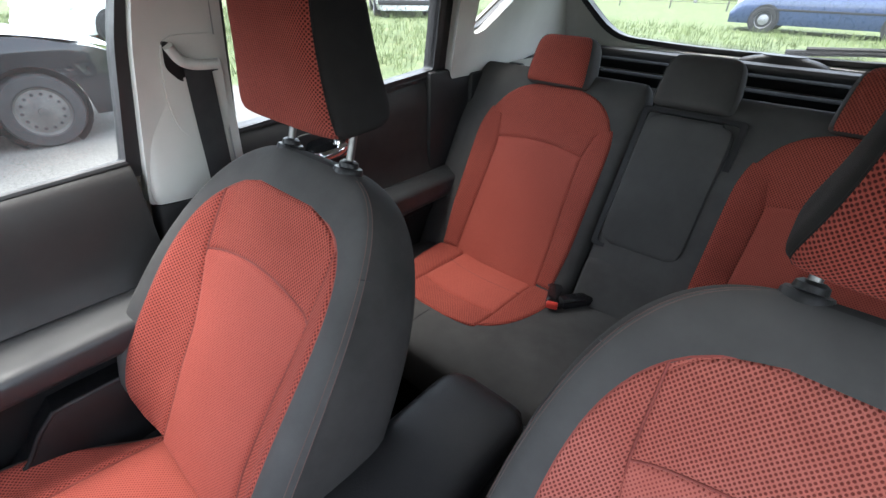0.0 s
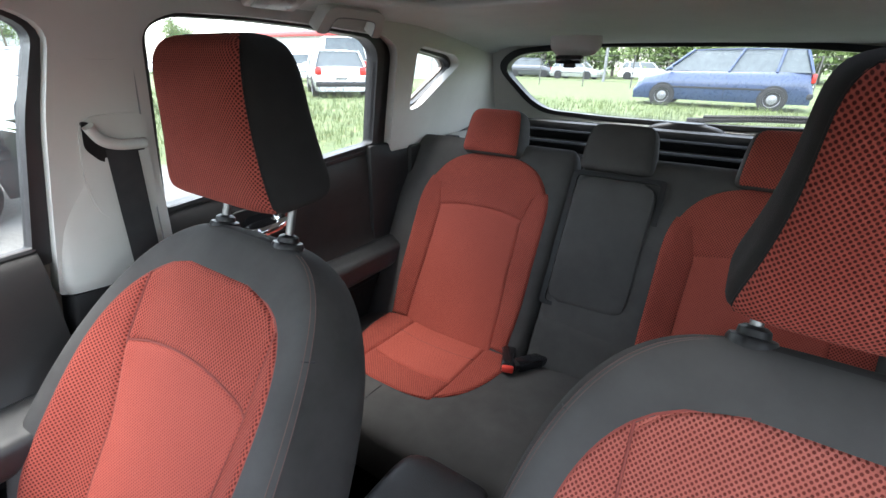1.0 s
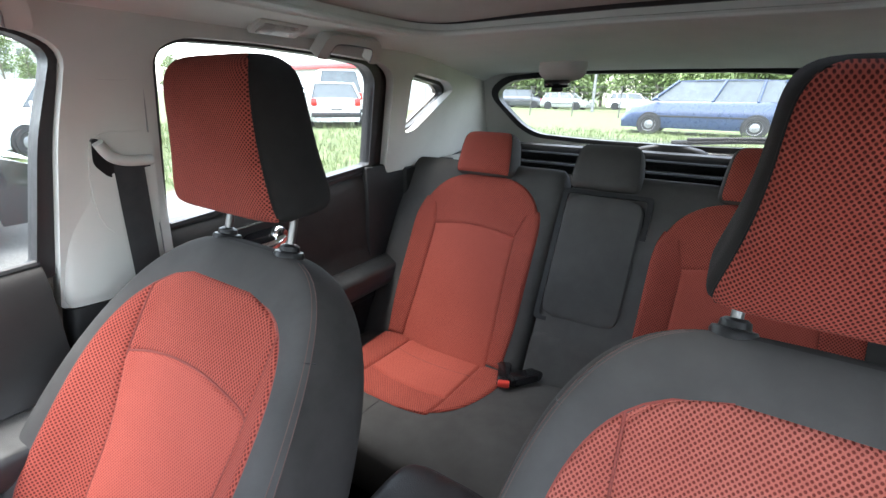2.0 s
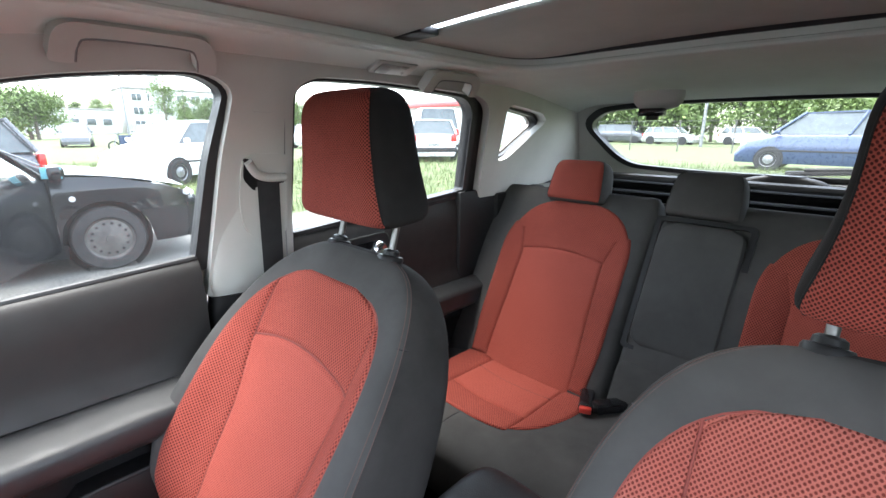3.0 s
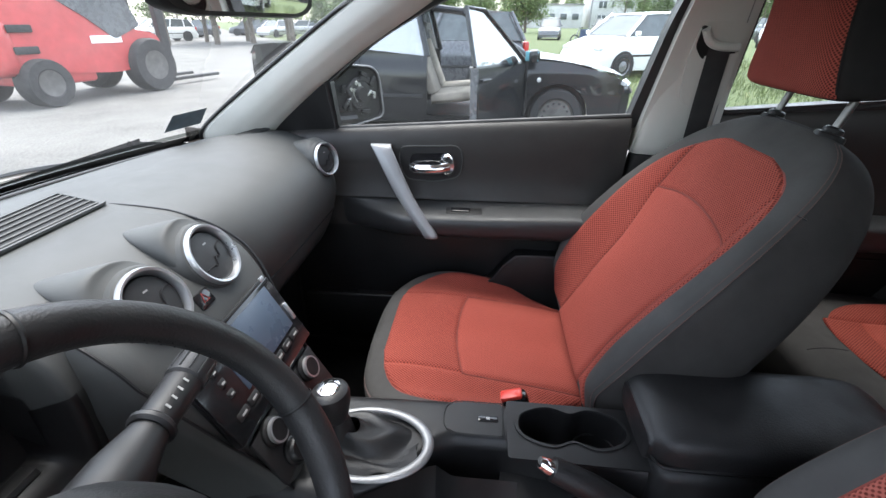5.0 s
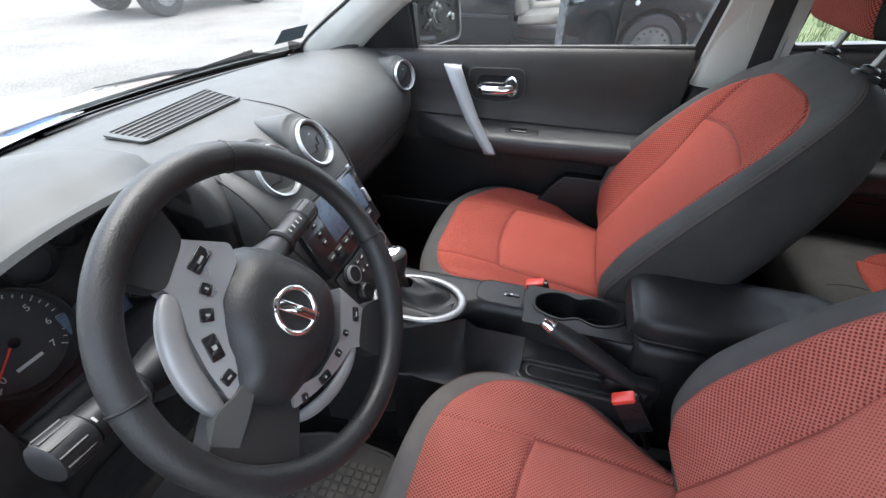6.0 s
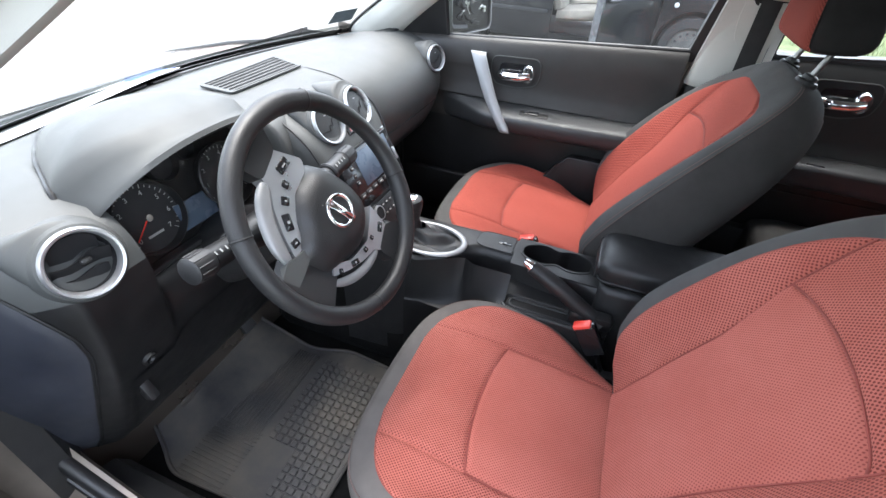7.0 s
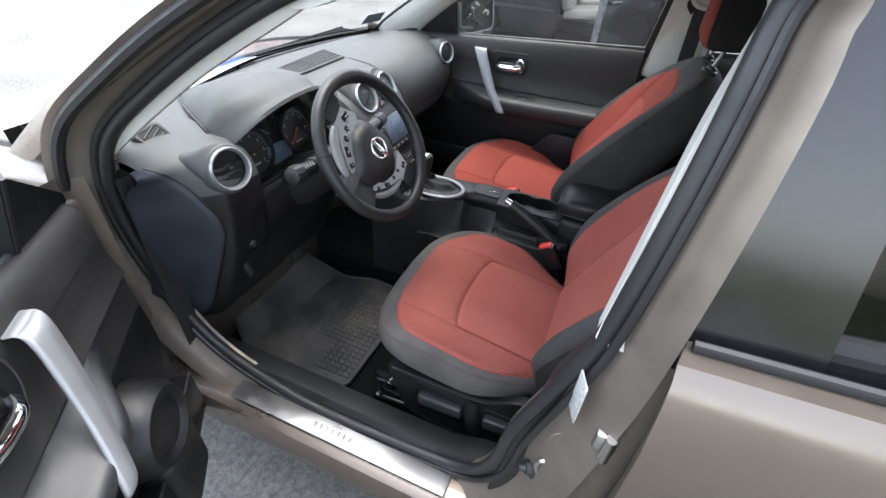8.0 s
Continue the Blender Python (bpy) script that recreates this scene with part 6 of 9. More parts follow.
gauge(-0.452, 0.946, 0.060, 7, (225, -45), 218)
gauge(-0.276, 0.946, 0.060, 7, (225, -45), 222)
gauge(-0.385, 1.010, 0.027, 0, (0, 0), 0, "small_gauge")
gauge(-0.335, 1.018, 0.018, 0, (0, 0), 0, "small_gauge")
part("display", moved(box((0, 0, 0), (0.080, 0.050, 0.004), 0.002), facing((-0.364, 0.326, 0.918), (0, -0.95, 0.31))), M["screen"], dash, "small trip display")
part("cluster_trim", tube([(x, 0.306, 0.874) for x in (-0.53, -0.20)], 0.012, 8, flat=0.6), M["plastic"], dash)
part("lens", grid([[(CX + 0.178 * u, lerp(0.285, 0.30, t) + 0.012 * u * u, lerp(0.884, 1.03, t)) for u in np.linspace(-1, 1, 10)] for t in (0, 0.33, 0.66, 1)]), M["lens"], dash, "clear instrument lens")

# papers lying under the screen on the driver's side
paper = thing("document_sheet", (-0.40, 0.66, 1.03), "white and blue printed sheet lying along the windscreen", "paper sheet")
random.seed(8)
PW = lambda a, b, c: (-0.250 + 0.985 * a - 0.17 * b, 0.700 + 0.17 * a + 0.985 * b - 0.05 * a * a, 1.0235 - 0.20 * b + 0.004 * math.sin(9 * a) + c)
strip = [[PW(a, b, 0) for b in np.linspace(-0.044, 0.048, 5)] for a in np.linspace(-0.27, 0.24, 30)]
part("sheet", skin_solid(strip, [[(x, y, z - 0.0012) for x, y, z in r] for r in strip]), M["paper"], paper)
part("blue_field", grid([[PW(a, b, 0.0008) for b in (-0.036, 0.0, 0.042)] for a in np.linspace(0.13, 0.235, 6)]), M["paper_blue"], paper, "blue printed field")
for k in range(26):
    a, b, wide = random.uniform(-0.26, 0.11), random.uniform(-0.034, 0.020), random.uniform(0.008, 0.034)
    part("print_bar", grid([[PW(a + u * wide, b + v * 0.004 + u * 0.006 * (-1) ** k, 0.0007) for v in (0, 1)] for u in (0, 1)]), M["print_grey"], paper)

# steering column, stalks, wheel
TILT_W = radians(30.8)
WC = Vector((-0.348, 0.0445, 0.985))
WM = Matrix.Translation(WC) @ Matrix.Rotation(radians(-3.3), 4, "Z") @ Matrix.Rotation(radians(90) - TILT_W, 4, "X")
column = thing("steering_column", (-0.347, 0.2, 0.85), "dark plastic steering column shroud with control stalks", "steering column")
rows = []
for t in np.linspace(0, 1, 10):
    k = lerp(0.040, 0.085, t)
    rows.append([WM @ Vector((k * 1.05 * math.cos(a), k * 0.85 * math.sin(a) - 0.01 * t, -0.055 - 0.24 * t)) for a in np.linspace(0, 2 * np.pi, 32, endpoint=False)])
part("shroud", grid(rows, ring=True, cap=True), M["plastic"], column)
for s, tip_at in ((-1, (-0.562, 0.118, 0.988)), (1, (-0.105, 0.150, 0.962))):
    root = WM @ Vector((s * 0.035, 0.02, -0.090))
    end = Vector(tip_at)
    at = lambda t: root.lerp(end, t)
    st = part("stalk", tube([at(t) for t in (0.0, 0.3, 0.50, 0.54, 0.80)], [0.034, 0.028, 0.0185, 0.0190, 0.0195], 22, flat=0.9), M["black"], column, "dark control stalk with printed symbols")
    part("collar", tube([at(t) for t in (0.50, 0.515, 0.535, 0.55)], [0.0195, 0.0225, 0.0225, 0.0195], 22), M["plastic"], st)
    knurl = [WM.to_3x3() @ Vector((0, math.cos(a), math.sin(a))) for a in np.linspace(0, 2 * np.pi, 20, endpoint=False)]
    part("tip", tube([at(t) for t in (0.80, 0.815, 0.90, 0.985, 1.0)], [0.0175, 0.0205, 0.0205, 0.0195, 0.015], 26), M["plastic"], st, "turning stalk end")
    for k in range(12):
        a = k / 12 * 2 * math.pi
        side = (WM.to_3x3() @ Vector((0, math.cos(a), math.sin(a)))) * 0.0205
        part("ridge", tube([at(0.83) + side, at(0.96) + side], 0.0012, 5), M["plastic"], st)
    for k in range(4):
        q = at(0.60 + 0.055 * k) + (WM.to_3x3() @ Vector((0, 0.30, 0.95))) * 0.0188
        part("mark", moved(box((0, 0, 0), (0.0020, 0.0060, 0.0008), 0), facing(q, WM.to_3x3() @ Vector((0, 0.30, 0.95)))), M["tick"], st, "pale printed symbol")

wheel = thing("steering_wheel", tuple(WC), "black leather three-spoke steering wheel with silver spokes", "steering wheel")
WM = WM @ Matrix.Rotation(radians(-57), 4, "Z")
RIM_R = 0.1745
thick = lambda d: 0.0150 + 0.0026 * sum(math.exp(-((((d - c + 180) % 360) - 180) / 22) ** 2) for c in (38, 142))
rim = [WM @ Vector((RIM_R * math.cos(radians(3 * k)), RIM_R * math.sin(radians(3 * k)), 0.020)) for k in range(120)]
part("rim", tube(rim, [thick(3 * k) for k in range(120)], 18, closed=True), M["leather"], wheel, "worn black leather rim")
for ang in (129, 51, 223, -43):
    a = radians(ang)
    part("rim_seam", lathe([(thick(ang) + 0.0008, -0.0016), (thick(ang) + 0.0014, 0), (thick(ang) + 0.0008, 0.0016)], 20, WM @ Matrix.Translation((RIM_R * math.cos(a), RIM_R * math.sin(a), 0.020)) @ Matrix.Rotation(a, 4, "Z") @ Matrix.Rotation(radians(90), 4, "X")), M["black"], wheel)
for k in range(70):
    a = radians(58 + 64 * k / 69)
    c = WM @ Vector(((RIM_R - 0.0142) * math.cos(a), (RIM_R - 0.0142) * math.sin(a), 0.020 + 0.003 * (-1) ** (k // 2)))
    if k % 2:
        part("stitch", box(c, (0.0015, 0.0015, 0.0015), 0), M["black"], wheel)
hub_out = rounded([(-0.066, 0.054), (-0.03, 0.072), (0.03, 0.072), (0.076, 0.056), (0.094, 0.0), (0.084, -0.050), (0.056, -0.082), (0.034, -0.118), (-0.034, -0.118), (-0.046, -0.078), (-0.070, -0.046), (-0.082, 0.0)], 0.03, 4)


def wheel_at(x, y, z):
    return WM @ Vector((x, y, z))


dome = [[wheel_at(x, y, -0.030) for x, y in hub_out]]
for t in np.linspace(0, 0.995, 14):
    dome.append([wheel_at(x * (1 - t), (y + 0.012) * (1 - t) - 0.012, -0.016 + 0.0465 * (1 - (1 - t) ** 5.0)) for x, y in hub_out])
hub = part("airbag_cover", grid(dome, ring=True, cap=True), M["leather"], wheel, "black grained airbag cover", sharp=50)
polar = lambda r, d: (r * math.cos(radians(d)), r * math.sin(radians(d)))
for s in (-1, 1):
    turn_of = lambda d: d if s < 0 else 180 - d
    inner_r = 0.0 if s < 0 else 0.091
    sp = rounded([polar(max(r, inner_r), turn_of(d)) for r, d in ((0.072, 152), (0.091, 147), (0.131, 166), (0.129, 188), (0.112, 192), (0.106, 210), (0.105, 232), (0.112, 251), (0.086, 250), (0.074, 225), (0.070, 190))], 0.006, 4)
    spoke = part("spoke", plate(sp, [], 0.024, WM @ Matrix.Translation((0, 0, -0.014))), M["silver"], wheel, "satin silver spoke")
    dk = rounded([polar(r, turn_of(d)) for r, d in ((0.126, 164), (0.166, 159), (0.168, 188), (0.124, 190))], 0.010, 4)
    part("spoke_infill", plate(dk, [], 0.0255, WM @ Matrix.Translation((0, 0, -0.0145))), M["plastic"], spoke, "dark spoke end")
    sweep = np.linspace(190, 249, 22)
    part("spoke_arch", tube([WM @ Vector((*polar(0.1185 + 0.004 * ((d - 190) / 59) ** 2, turn_of(d)), 0.0055)) for d in sweep], [(0.0135 if s < 0 else 0.0085) * max(0.55, 1 - abs(2 * (d - 190) / 59 - 1.0) ** 4 * 0.45) for d in sweep], 14, flat=0.55, up=WM.to_3x3() @ Vector((0, 0, 1))), M["strap"], spoke, "convex satin crescent")
    for k, (r, d, bw, bh) in enumerate(((0.103, 169, 0.034, 0.018), (0.088, 184, 0.015, 0.015), (0.086, 201, 0.017, 0.017), (0.089, 222, 0.018, 0.032), (0.095, 242, 0.018, 0.015))):
        if s > 0:
            r, bw, bh = r + 0.009, bw * 0.7, bh * 0.7
        x, y = polar(r, turn_of(d))
        spin = turn_of(d) + (0 if s > 0 else 180) + (90 if k == 0 else 0)
        b = part("button", moved(box((x, y, 0.0098), (bw * 0.82, bh * 0.82, 0.0044), 0.0020, 2, rot=(0, 0, spin)), WM), M["gloss_black"], spoke, "black wheel button")
        part("mark", moved(box((x, y, 0.0122), (bw * 0.26, bh * 0.14, 0.0006), 0, rot=(0, 0, spin)), WM), M["grey_plastic"], b)
low = []
for t in np.linspace(0, 1, 8):
    w = lerp(0.050, 0.056, t)
    low.append([wheel_at(u * w, lerp(-0.085, -0.170, t), z + 0.014 * t) for u, z in ((-1, -0.018), (-0.9, 0.004), (0.9, 0.004), (1, -0.018))])
part("lower_spoke", grid(low, ring=True, cap=True), M["plastic"], wheel, "grey lower spoke")
for s in (-1,):
    wing = rounded([polar(r, d) for r, d in ((0.052, 254), (0.104, 251), (0.130, 247), (0.158, 252), (0.160, 262), (0.120, 262))], 0.008, 4)
    part("spoke_wing", plate(wing, [], 0.022, WM @ Matrix.Translation((0, 0, -0.008))), M["dash"], wheel, "dark grey wing of the lower spoke")
em = WM @ Matrix.Translation((0.004, -0.006, 0.0305))
badge = part("badge", tube([em @ Vector((0.0255 * math.cos(a), 0.0255 * math.sin(a), 0)) for a in np.arange(40) / 40 * 2 * np.pi], 0.0034, 10, closed=True), M["chrome"], wheel, "round chrome badge")
part("badge_bar", moved(box((0, 0, 0.001), (0.060, 0.0125, 0.004), 0.0015), em), M["chrome"], badge)
part("lettering", join(words("SRS", 0.011, WM @ Matrix.Translation((0, -0.076, 0.0195)) @ Matrix.Rotation(radians(8), 4, "X")), words("AIRBAG", 0.011, WM @ Matrix.Translation((0, -0.090, 0.0155)) @ Matrix.Rotation(radians(10), 4, "X"))), M["grey_plastic"], wheel, "embossed lettering", clean=False)

# ---- centre stack ----
stack = thing("centre_stack", (0, 0.2, 0.75), "dark centre stack with screen, radio and heater knobs", "centre console")
SX = 0.009
ST = lambda u, z, d=0.0: (SX + u, 0.213 - (0.95 - z) * 0.52 - d * 0.887, z + d * 0.461)
SPINE = smooth_path([(0.0, 0.455, 1.0395), (0.0, 0.400, 1.0405), (0.0, 0.335, 1.030), (0.0, 0.275, 1.006), (0.0, 0.232, 0.975), (0.0, 0.205, 0.936), (0.0, 0.155, 0.838), (0.0, 0.108, 0.748), (0.0, 0.085, 0.700)], 5)
rows = []
for _, y, z in SPINE:
    w = np.interp(z, [0.70, 0.75, 0.84, 0.936, 0.975, 1.006, 1.03, 1.0405], [0.090, 0.098, 0.122, 0.146, 0.148, 0.146, 0.138, 0.128])
    n = 0.35 if z > 0.99 else 0.9
    rows.append([(SX + u, y - d * n, z + d * (1 - 0.55 * n)) for u, d in rounded([(-w - 0.022, -0.10), (-w - 0.006, -0.014), (-w + 0.012, 0.0), (w - 0.012, 0.0), (w + 0.006, -0.014), (w + 0.022, -0.10)], 0.012, 4)])
part("fascia", grid(rows, ring=True, cap=True), M["dash"], stack, "dark stack moulding", sharp=60)
for s in (-1, 1):
    part("side_strip", tube([(SX + s * (np.interp(z, [0.70, 0.75, 0.84, 0.936, 0.975, 1.006, 1.03, 1.0405], [0.090, 0.098, 0.122, 0.146, 0.148, 0.146, 0.138, 0.128]) + 0.001), y + 0.004, z) for _, y, z in SPINE[2:]], 0.0022, 6), M["black"], stack)


def stack_box(u, z, w, h, d, mat, name, parent, label="", bev=0.003, lift=0.0):
    p = ST(u, z, d / 2 + lift)
    return part(name, box(p, (w, d, h), bev, rot=(-27.5, 0, 0)), mat, parent, label)


hz = part("hazard_switch", box((SX + 0.003, 0.2200, 0.9565), (0.032, 0.010, 0.024), 0.003, rot=(-33, 0, 0)), M["gloss_black"], stack, "black hazard switch")
part("triangle", tube([(SX + 0.003 + 0.007 * math.cos(a), 0.2155 + 0.0045 * math.sin(a), 0.9595 + 0.007 * math.sin(a)) for a in (math.pi / 2, math.pi * 7 / 6, math.pi * 11 / 6)], 0.0010, 6, closed=True), M["mark_red"], hz, "red triangle mark")
radio = stack_box(0, 0.866, 0.236, 0.128, 0.014, M["gloss_black"], "head_unit", stack, "black head unit")
stack_box(0.022, 0.880, 0.150, 0.080, 0.0016, M["screen"], "screen", radio, "blue-grey glass screen", 0.0005, 0.0135)
stack_box(0, 0.925, 0.212, 0.005, 0.006, M["plastic"], "disc_slot", radio, "", 0.001, 0.011)
stack_box(0.100, 0.9265, 0.012, 0.007, 0.004, M["silver"], "catch", radio, "", 0.001, 0.014)
stack_box(0.1085, 0.862, 0.008, 0.034, 0.008, M["silver"], "screen_lip", radio, "silver lip beside the screen", 0.003, 0.010)
for k in range(4):
    stack_box(-0.078, 0.911 - 0.0165 * k, 0.013, 0.011, 0.005, M["plastic"], "button", radio, "", 0.002, 0.011)
    stack_box(-0.078, 0.911 - 0.0165 * k, 0.006, 0.0025, 0.0006, M["tick"], "mark", radio, "", 0, 0.0163)
for k in range(7):
    stack_box(-0.084 + 0.028 * k, 0.834, 0.024, 0.012, 0.005, M["plastic"], "button", radio, "", 0.002, 0.011)
    stack_box(-0.084 + 0.028 * k, 0.834, 0.011, 0.0026, 0.0006, M["tick"], "mark", radio, "", 0, 0.0163)
climate = stack_box(0, 0.761, 0.206, 0.086, 0.008, M["plastic"], "heater_panel", stack, "dark heater control panel")
for u, z, r in ((-0.066, 0.783, 0.019), (0.062, 0.783, 0.019), (-0.060, 0.740, 0.019)):
    km = facing(ST(u, z, 0.008), (0, -0.887, 0.461))
    kn = part("knob", lathe([(r * 1.14, -0.002), (r * 1.14, 0.004), (r, 0.006), (r * 0.94, 0.012), (r * 0.82, 0.014), (0, 0.013)], 32, km), M["black"], climate, "round heater knob")
    if z > 0.77:
        part("knob_ring", lathe([(r * 0.97, 0.009), (r * 0.95, 0.0145), (r * 0.80, 0.0146)], 32, km), M["silver"], kn, "silver knob ring")
for k in range(8):
    u, z = -0.027 + 0.018 * (k % 4), 0.787 - 0.020 * (k // 4)
    stack_box(u, z, 0.014, 0.013, 0.006, M["black"], "button", climate, "", 0.002, 0.003)
    stack_box(u, z, 0.007, 0.0024, 0.0006, M["tick"], "mark", climate, "", 0, 0.0092)
for k in range(3):
    stack_box(0.010 + 0.030 * k, 0.740, 0.024, 0.014, 0.006, M["black"], "button", climate, "", 0.002, 0.003)
    stack_box(0.010 + 0.030 * k, 0.740, 0.011, 0.0024, 0.0006, M["tick"], "mark", climate, "", 0, 0.0092)

# ---- centre console ----
def cup_loop(k):
    out = []
    for i in range(96):
        a = i / 96 * 2 * np.pi
        u = math.cos(a)
        out.append((0.068 + k * 0.042 * sgn(math.sin(a), 0.8) * (1 - 0.34 * math.exp(-((u / 0.26) ** 2))), -0.318 + k * 0.087 * u))
    return out


console = thing("centre_console", (0.01, -0.2, 0.36), "dark plastic centre console with gear lever, cup holders and handbrake", "centre console")
rows = []
for y in np.linspace(0.21, -0.44, 56):
    zt = np.interp(y, [-0.44, -0.10, 0.08, 0.14, 0.21], [0.722, 0.722, 0.716, 0.728, 0.75])
    wl = np.interp(y, [-0.44, -0.30, -0.22, -0.13, -0.10, -0.06, 0.0, 0.05, 0.21], [0.0, -0.018, -0.030, -0.030, -0.012, 0.040, 0.074, 0.082, 0.095])
    wr = np.interp(y, [-0.44, 0.05, 0.21], [0.118, 0.120, 0.125])
    rows.append([(x, y, z) for x, z in rounded([(-wl, 0.36), (-wl, zt - 0.016), (-wl + 0.016, zt), (wr - 0.016, zt), (wr, zt - 0.016), (wr, 0.36)], [0.001, 0.012, 0.012, 0.012, 0.012, 0.001], 4)])
body = part("body", grid(rows, ring=True, cap=True), M["plastic"], console, "dark plastic console body")
well = bmesh.new()
well.from_mesh(body.data)
gone = [f for f in well.faces if f.normal.z > 0.9 and abs((f.calc_center_median() + Vector((0.01, -0.2, 0.36))).y + 0.318) < 0.088 and 0.020 < (f.calc_center_median() + Vector((0.01, -0.2, 0.36))).x < 0.11]
bmesh.ops.delete(well, geom=gone, context="FACES")
well.to_mesh(body.data)
well.free()
part("cup_surround", plate(rounded([(-0.001, -0.432), (0.002, -0.213), (0.1165, -0.213), (0.1135, -0.432)], 0.006), [cup_loop(0.985)], 0.004, Matrix.Translation((0, 0, 0.7184))), M["plastic"], console)
# lower handbrake tray on the driver's side
tray = [(-0.086, -0.205), (0.035, -0.205), (0.035, -0.47), (-0.086, -0.47)]
tr = part("handbrake_tray", plate(rounded(tray, [0.03, 0.01, 0.01, 0.03]), [], 0.275, Matrix.Translation((0, 0, 0.375))), M["plastic"], console, "lower handbrake tray")
slot = rounded([(-0.080, -0.222), (-0.030, -0.222), (-0.030, -0.450), (-0.080, -0.450)], 0.022, 6)
part("tray_bowl", plate(slot, [], 0.002, Matrix.Translation((0, 0, 0.649))), M["black"], tr, "dark handbrake slot")
part("tray_rim", tube([(x, y, 0.651) for x, y in slot], 0.0055, 8, closed=True), M["plastic"], tr)
part("tray_lip", tube([(-0.055 + (x + 0.055) * 0.60, -0.338 + (y + 0.338) * 0.86, 0.652) for x, y in slot], 0.0035, 8, closed=True), M["plastic"], tr)
rows = []
for y in np.linspace(0.03, -0.225, 22):
    xe = 0.030 - np.interp(y, [-0.225, -0.13, -0.10, -0.06, 0.0, 0.05], [0.030, 0.030, 0.012, 0.040, 0.074, 0.082]) - 0.030
    xo = min(xe - 0.012, -0.086 + 0.010 * step(-0.04, 0.03, y))
    rows.append([(lerp(xe, xo, t), y, 0.712 - (0.712 - lerp(0.650, 0.585, step(-0.225, -0.12, y))) * (1 - (1 - t) ** 2.4)) for t in np.linspace(0, 1, 9)] + [(xo - 0.004, y, 0.57), (xo - 0.006, y, 0.36)])
part("side_scoop", grid(rows), M["black"], console, "smooth scooped console side")
# gear lever
GX, GY = 0.004, 0.004
bez = [(GX + 0.064 * math.cos(a), GY + 0.094 * math.sin(a), 0.7285) for a in np.arange(64) / 64 * 2 * np.pi]
part("gear_bezel", tube(bez, [0.0055 + 0.003 * max(0.0, -math.sin(a)) for a in np.arange(64) / 64 * 2 * np.pi], 12, closed=True, flat=0.7, up=(0, 0, 1)), M["strap"], console, "silver gear lever surround")
rows = []
for t in np.linspace(0, 1, 16):
    r = lerp(0.061, 0.014, t**0.75)
    rows.append([(GX + 0.006 * t + r * (1 + 0.12 * (1 - t) * math.sin(5 * a + 3 * t)) * math.cos(a), GY + 0.032 * t + r * 1.38 * (1 + 0.12 * (1 - t) * math.sin(5 * a + 3 * t)) * math.sin(a), 0.724 + 0.032 * t**1.3 + 0.007 * math.sin(9 * t + 2 * a) * (1 - 0.5 * t)) for a in np.arange(56) / 56 * 2 * np.pi])
part("gear_gaiter", grid(rows, ring=True), M["leather"], console, "black leather gaiter")
KM = Matrix.Translation((0.007, 0.052, 0.785)) @ Matrix.Rotation(radians(-6), 4, "X") @ Matrix.Scale(1.02, 4)
part("gear_rod", lathe([(0.024, -0.062), (0.019, -0.02), (0.014, -0.005), (0.012, 0.004)], 20, KM), M["black"], console)
knob = part("gear_knob", lathe([(0.013, -0.018), (0.017, -0.010), (0.021, 0.002), (0.0265, 0.020), (0.0285, 0.034), (0.027, 0.042), (0.021, 0.047), (0.016, 0.0478)], 28, KM), M["leather"], console, "black gear knob")
part("knob_cap", lathe([(0.0175, 0.0455), (0.0165, 0.0500), (0.010, 0.0525), (0, 0.0532)], 28, KM), M["chrome"], knob, "polished knob cap")
# switch plate and cup holders
part("switch_plate", plate(rounded([(0.040, -0.205), (0.040, -0.110), (0.106, -0.110), (0.106, -0.205)], [0.004, 0.03, 0.03, 0.004]), [], 0.003, Matrix.Translation((0, 0, 0.7195))), M["plastic"], console)
part("plate_joint", tube([(x, y, 0.7222) for x, y in rounded([(0.038, -0.207), (0.038, -0.108), (0.108, -0.108), (0.108, -0.207)], [0.004, 0.03, 0.03, 0.004])], 0.0010, 6, closed=True), M["black"], console)
sw = part("seat_switch", box((0.072, -0.182, 0.7225), (0.012, 0.034, 0.004), 0.0018), M["gloss_black"], console, "small black switch")
part("mark", box((0.072, -0.182, 0.7248), (0.005, 0.006, 0.0006), 0), M["tick"], sw)
cups = []
for k in range(96):
    a = k / 96 * 2 * np.pi
    u = math.cos(a)
    cups.append((0.068 + 0.042 * sgn(math.sin(a), 0.8) * (1 - 0.34 * math.exp(-((u / 0.26) ** 2))), -0.318 + 0.087 * u))
TOP_OUT = [(0.068 + (x - 0.068) * 1.13, -0.318 + (y + 0.318) * 1.06) for x, y in cups]
part("cup_rim", join(grid([[(x, y, 0.7195) for x, y in TOP_OUT], [(x, y, 0.7245) for x, y in TOP_OUT], [(x, y, 0.7245) for x, y in cups], [(0.068 + (x - 0.068) * 0.97, y, 0.716) for x, y in cups]], ring=True)), M["plastic"], console, "raised cup holder rim")
cup = part("cup_holder", grid([[(0.068 + (x - 0.068) * k, -0.318 + (y + 0.318) * k, z) for x, y in cups] for k, z in ((0.975, 0.7205), (0.96, 0.700), (0.90, 0.655), (0.85, 0.650), (0.01, 0.650))], ring=True), M["black"], console, "double cup holder well")
part("cup_ring", tube([(0.068 + 0.034 * math.cos(a), -0.362 + 0.036 * math.sin(a), 0.672) for a in np.linspace(0, 2 * np.pi, 30, endpoint=False)], 0.0018, 6, closed=True), M["plastic"], cup)
console.matrix_basis = Matrix.Translation((0.000, -0.206, 0.349))
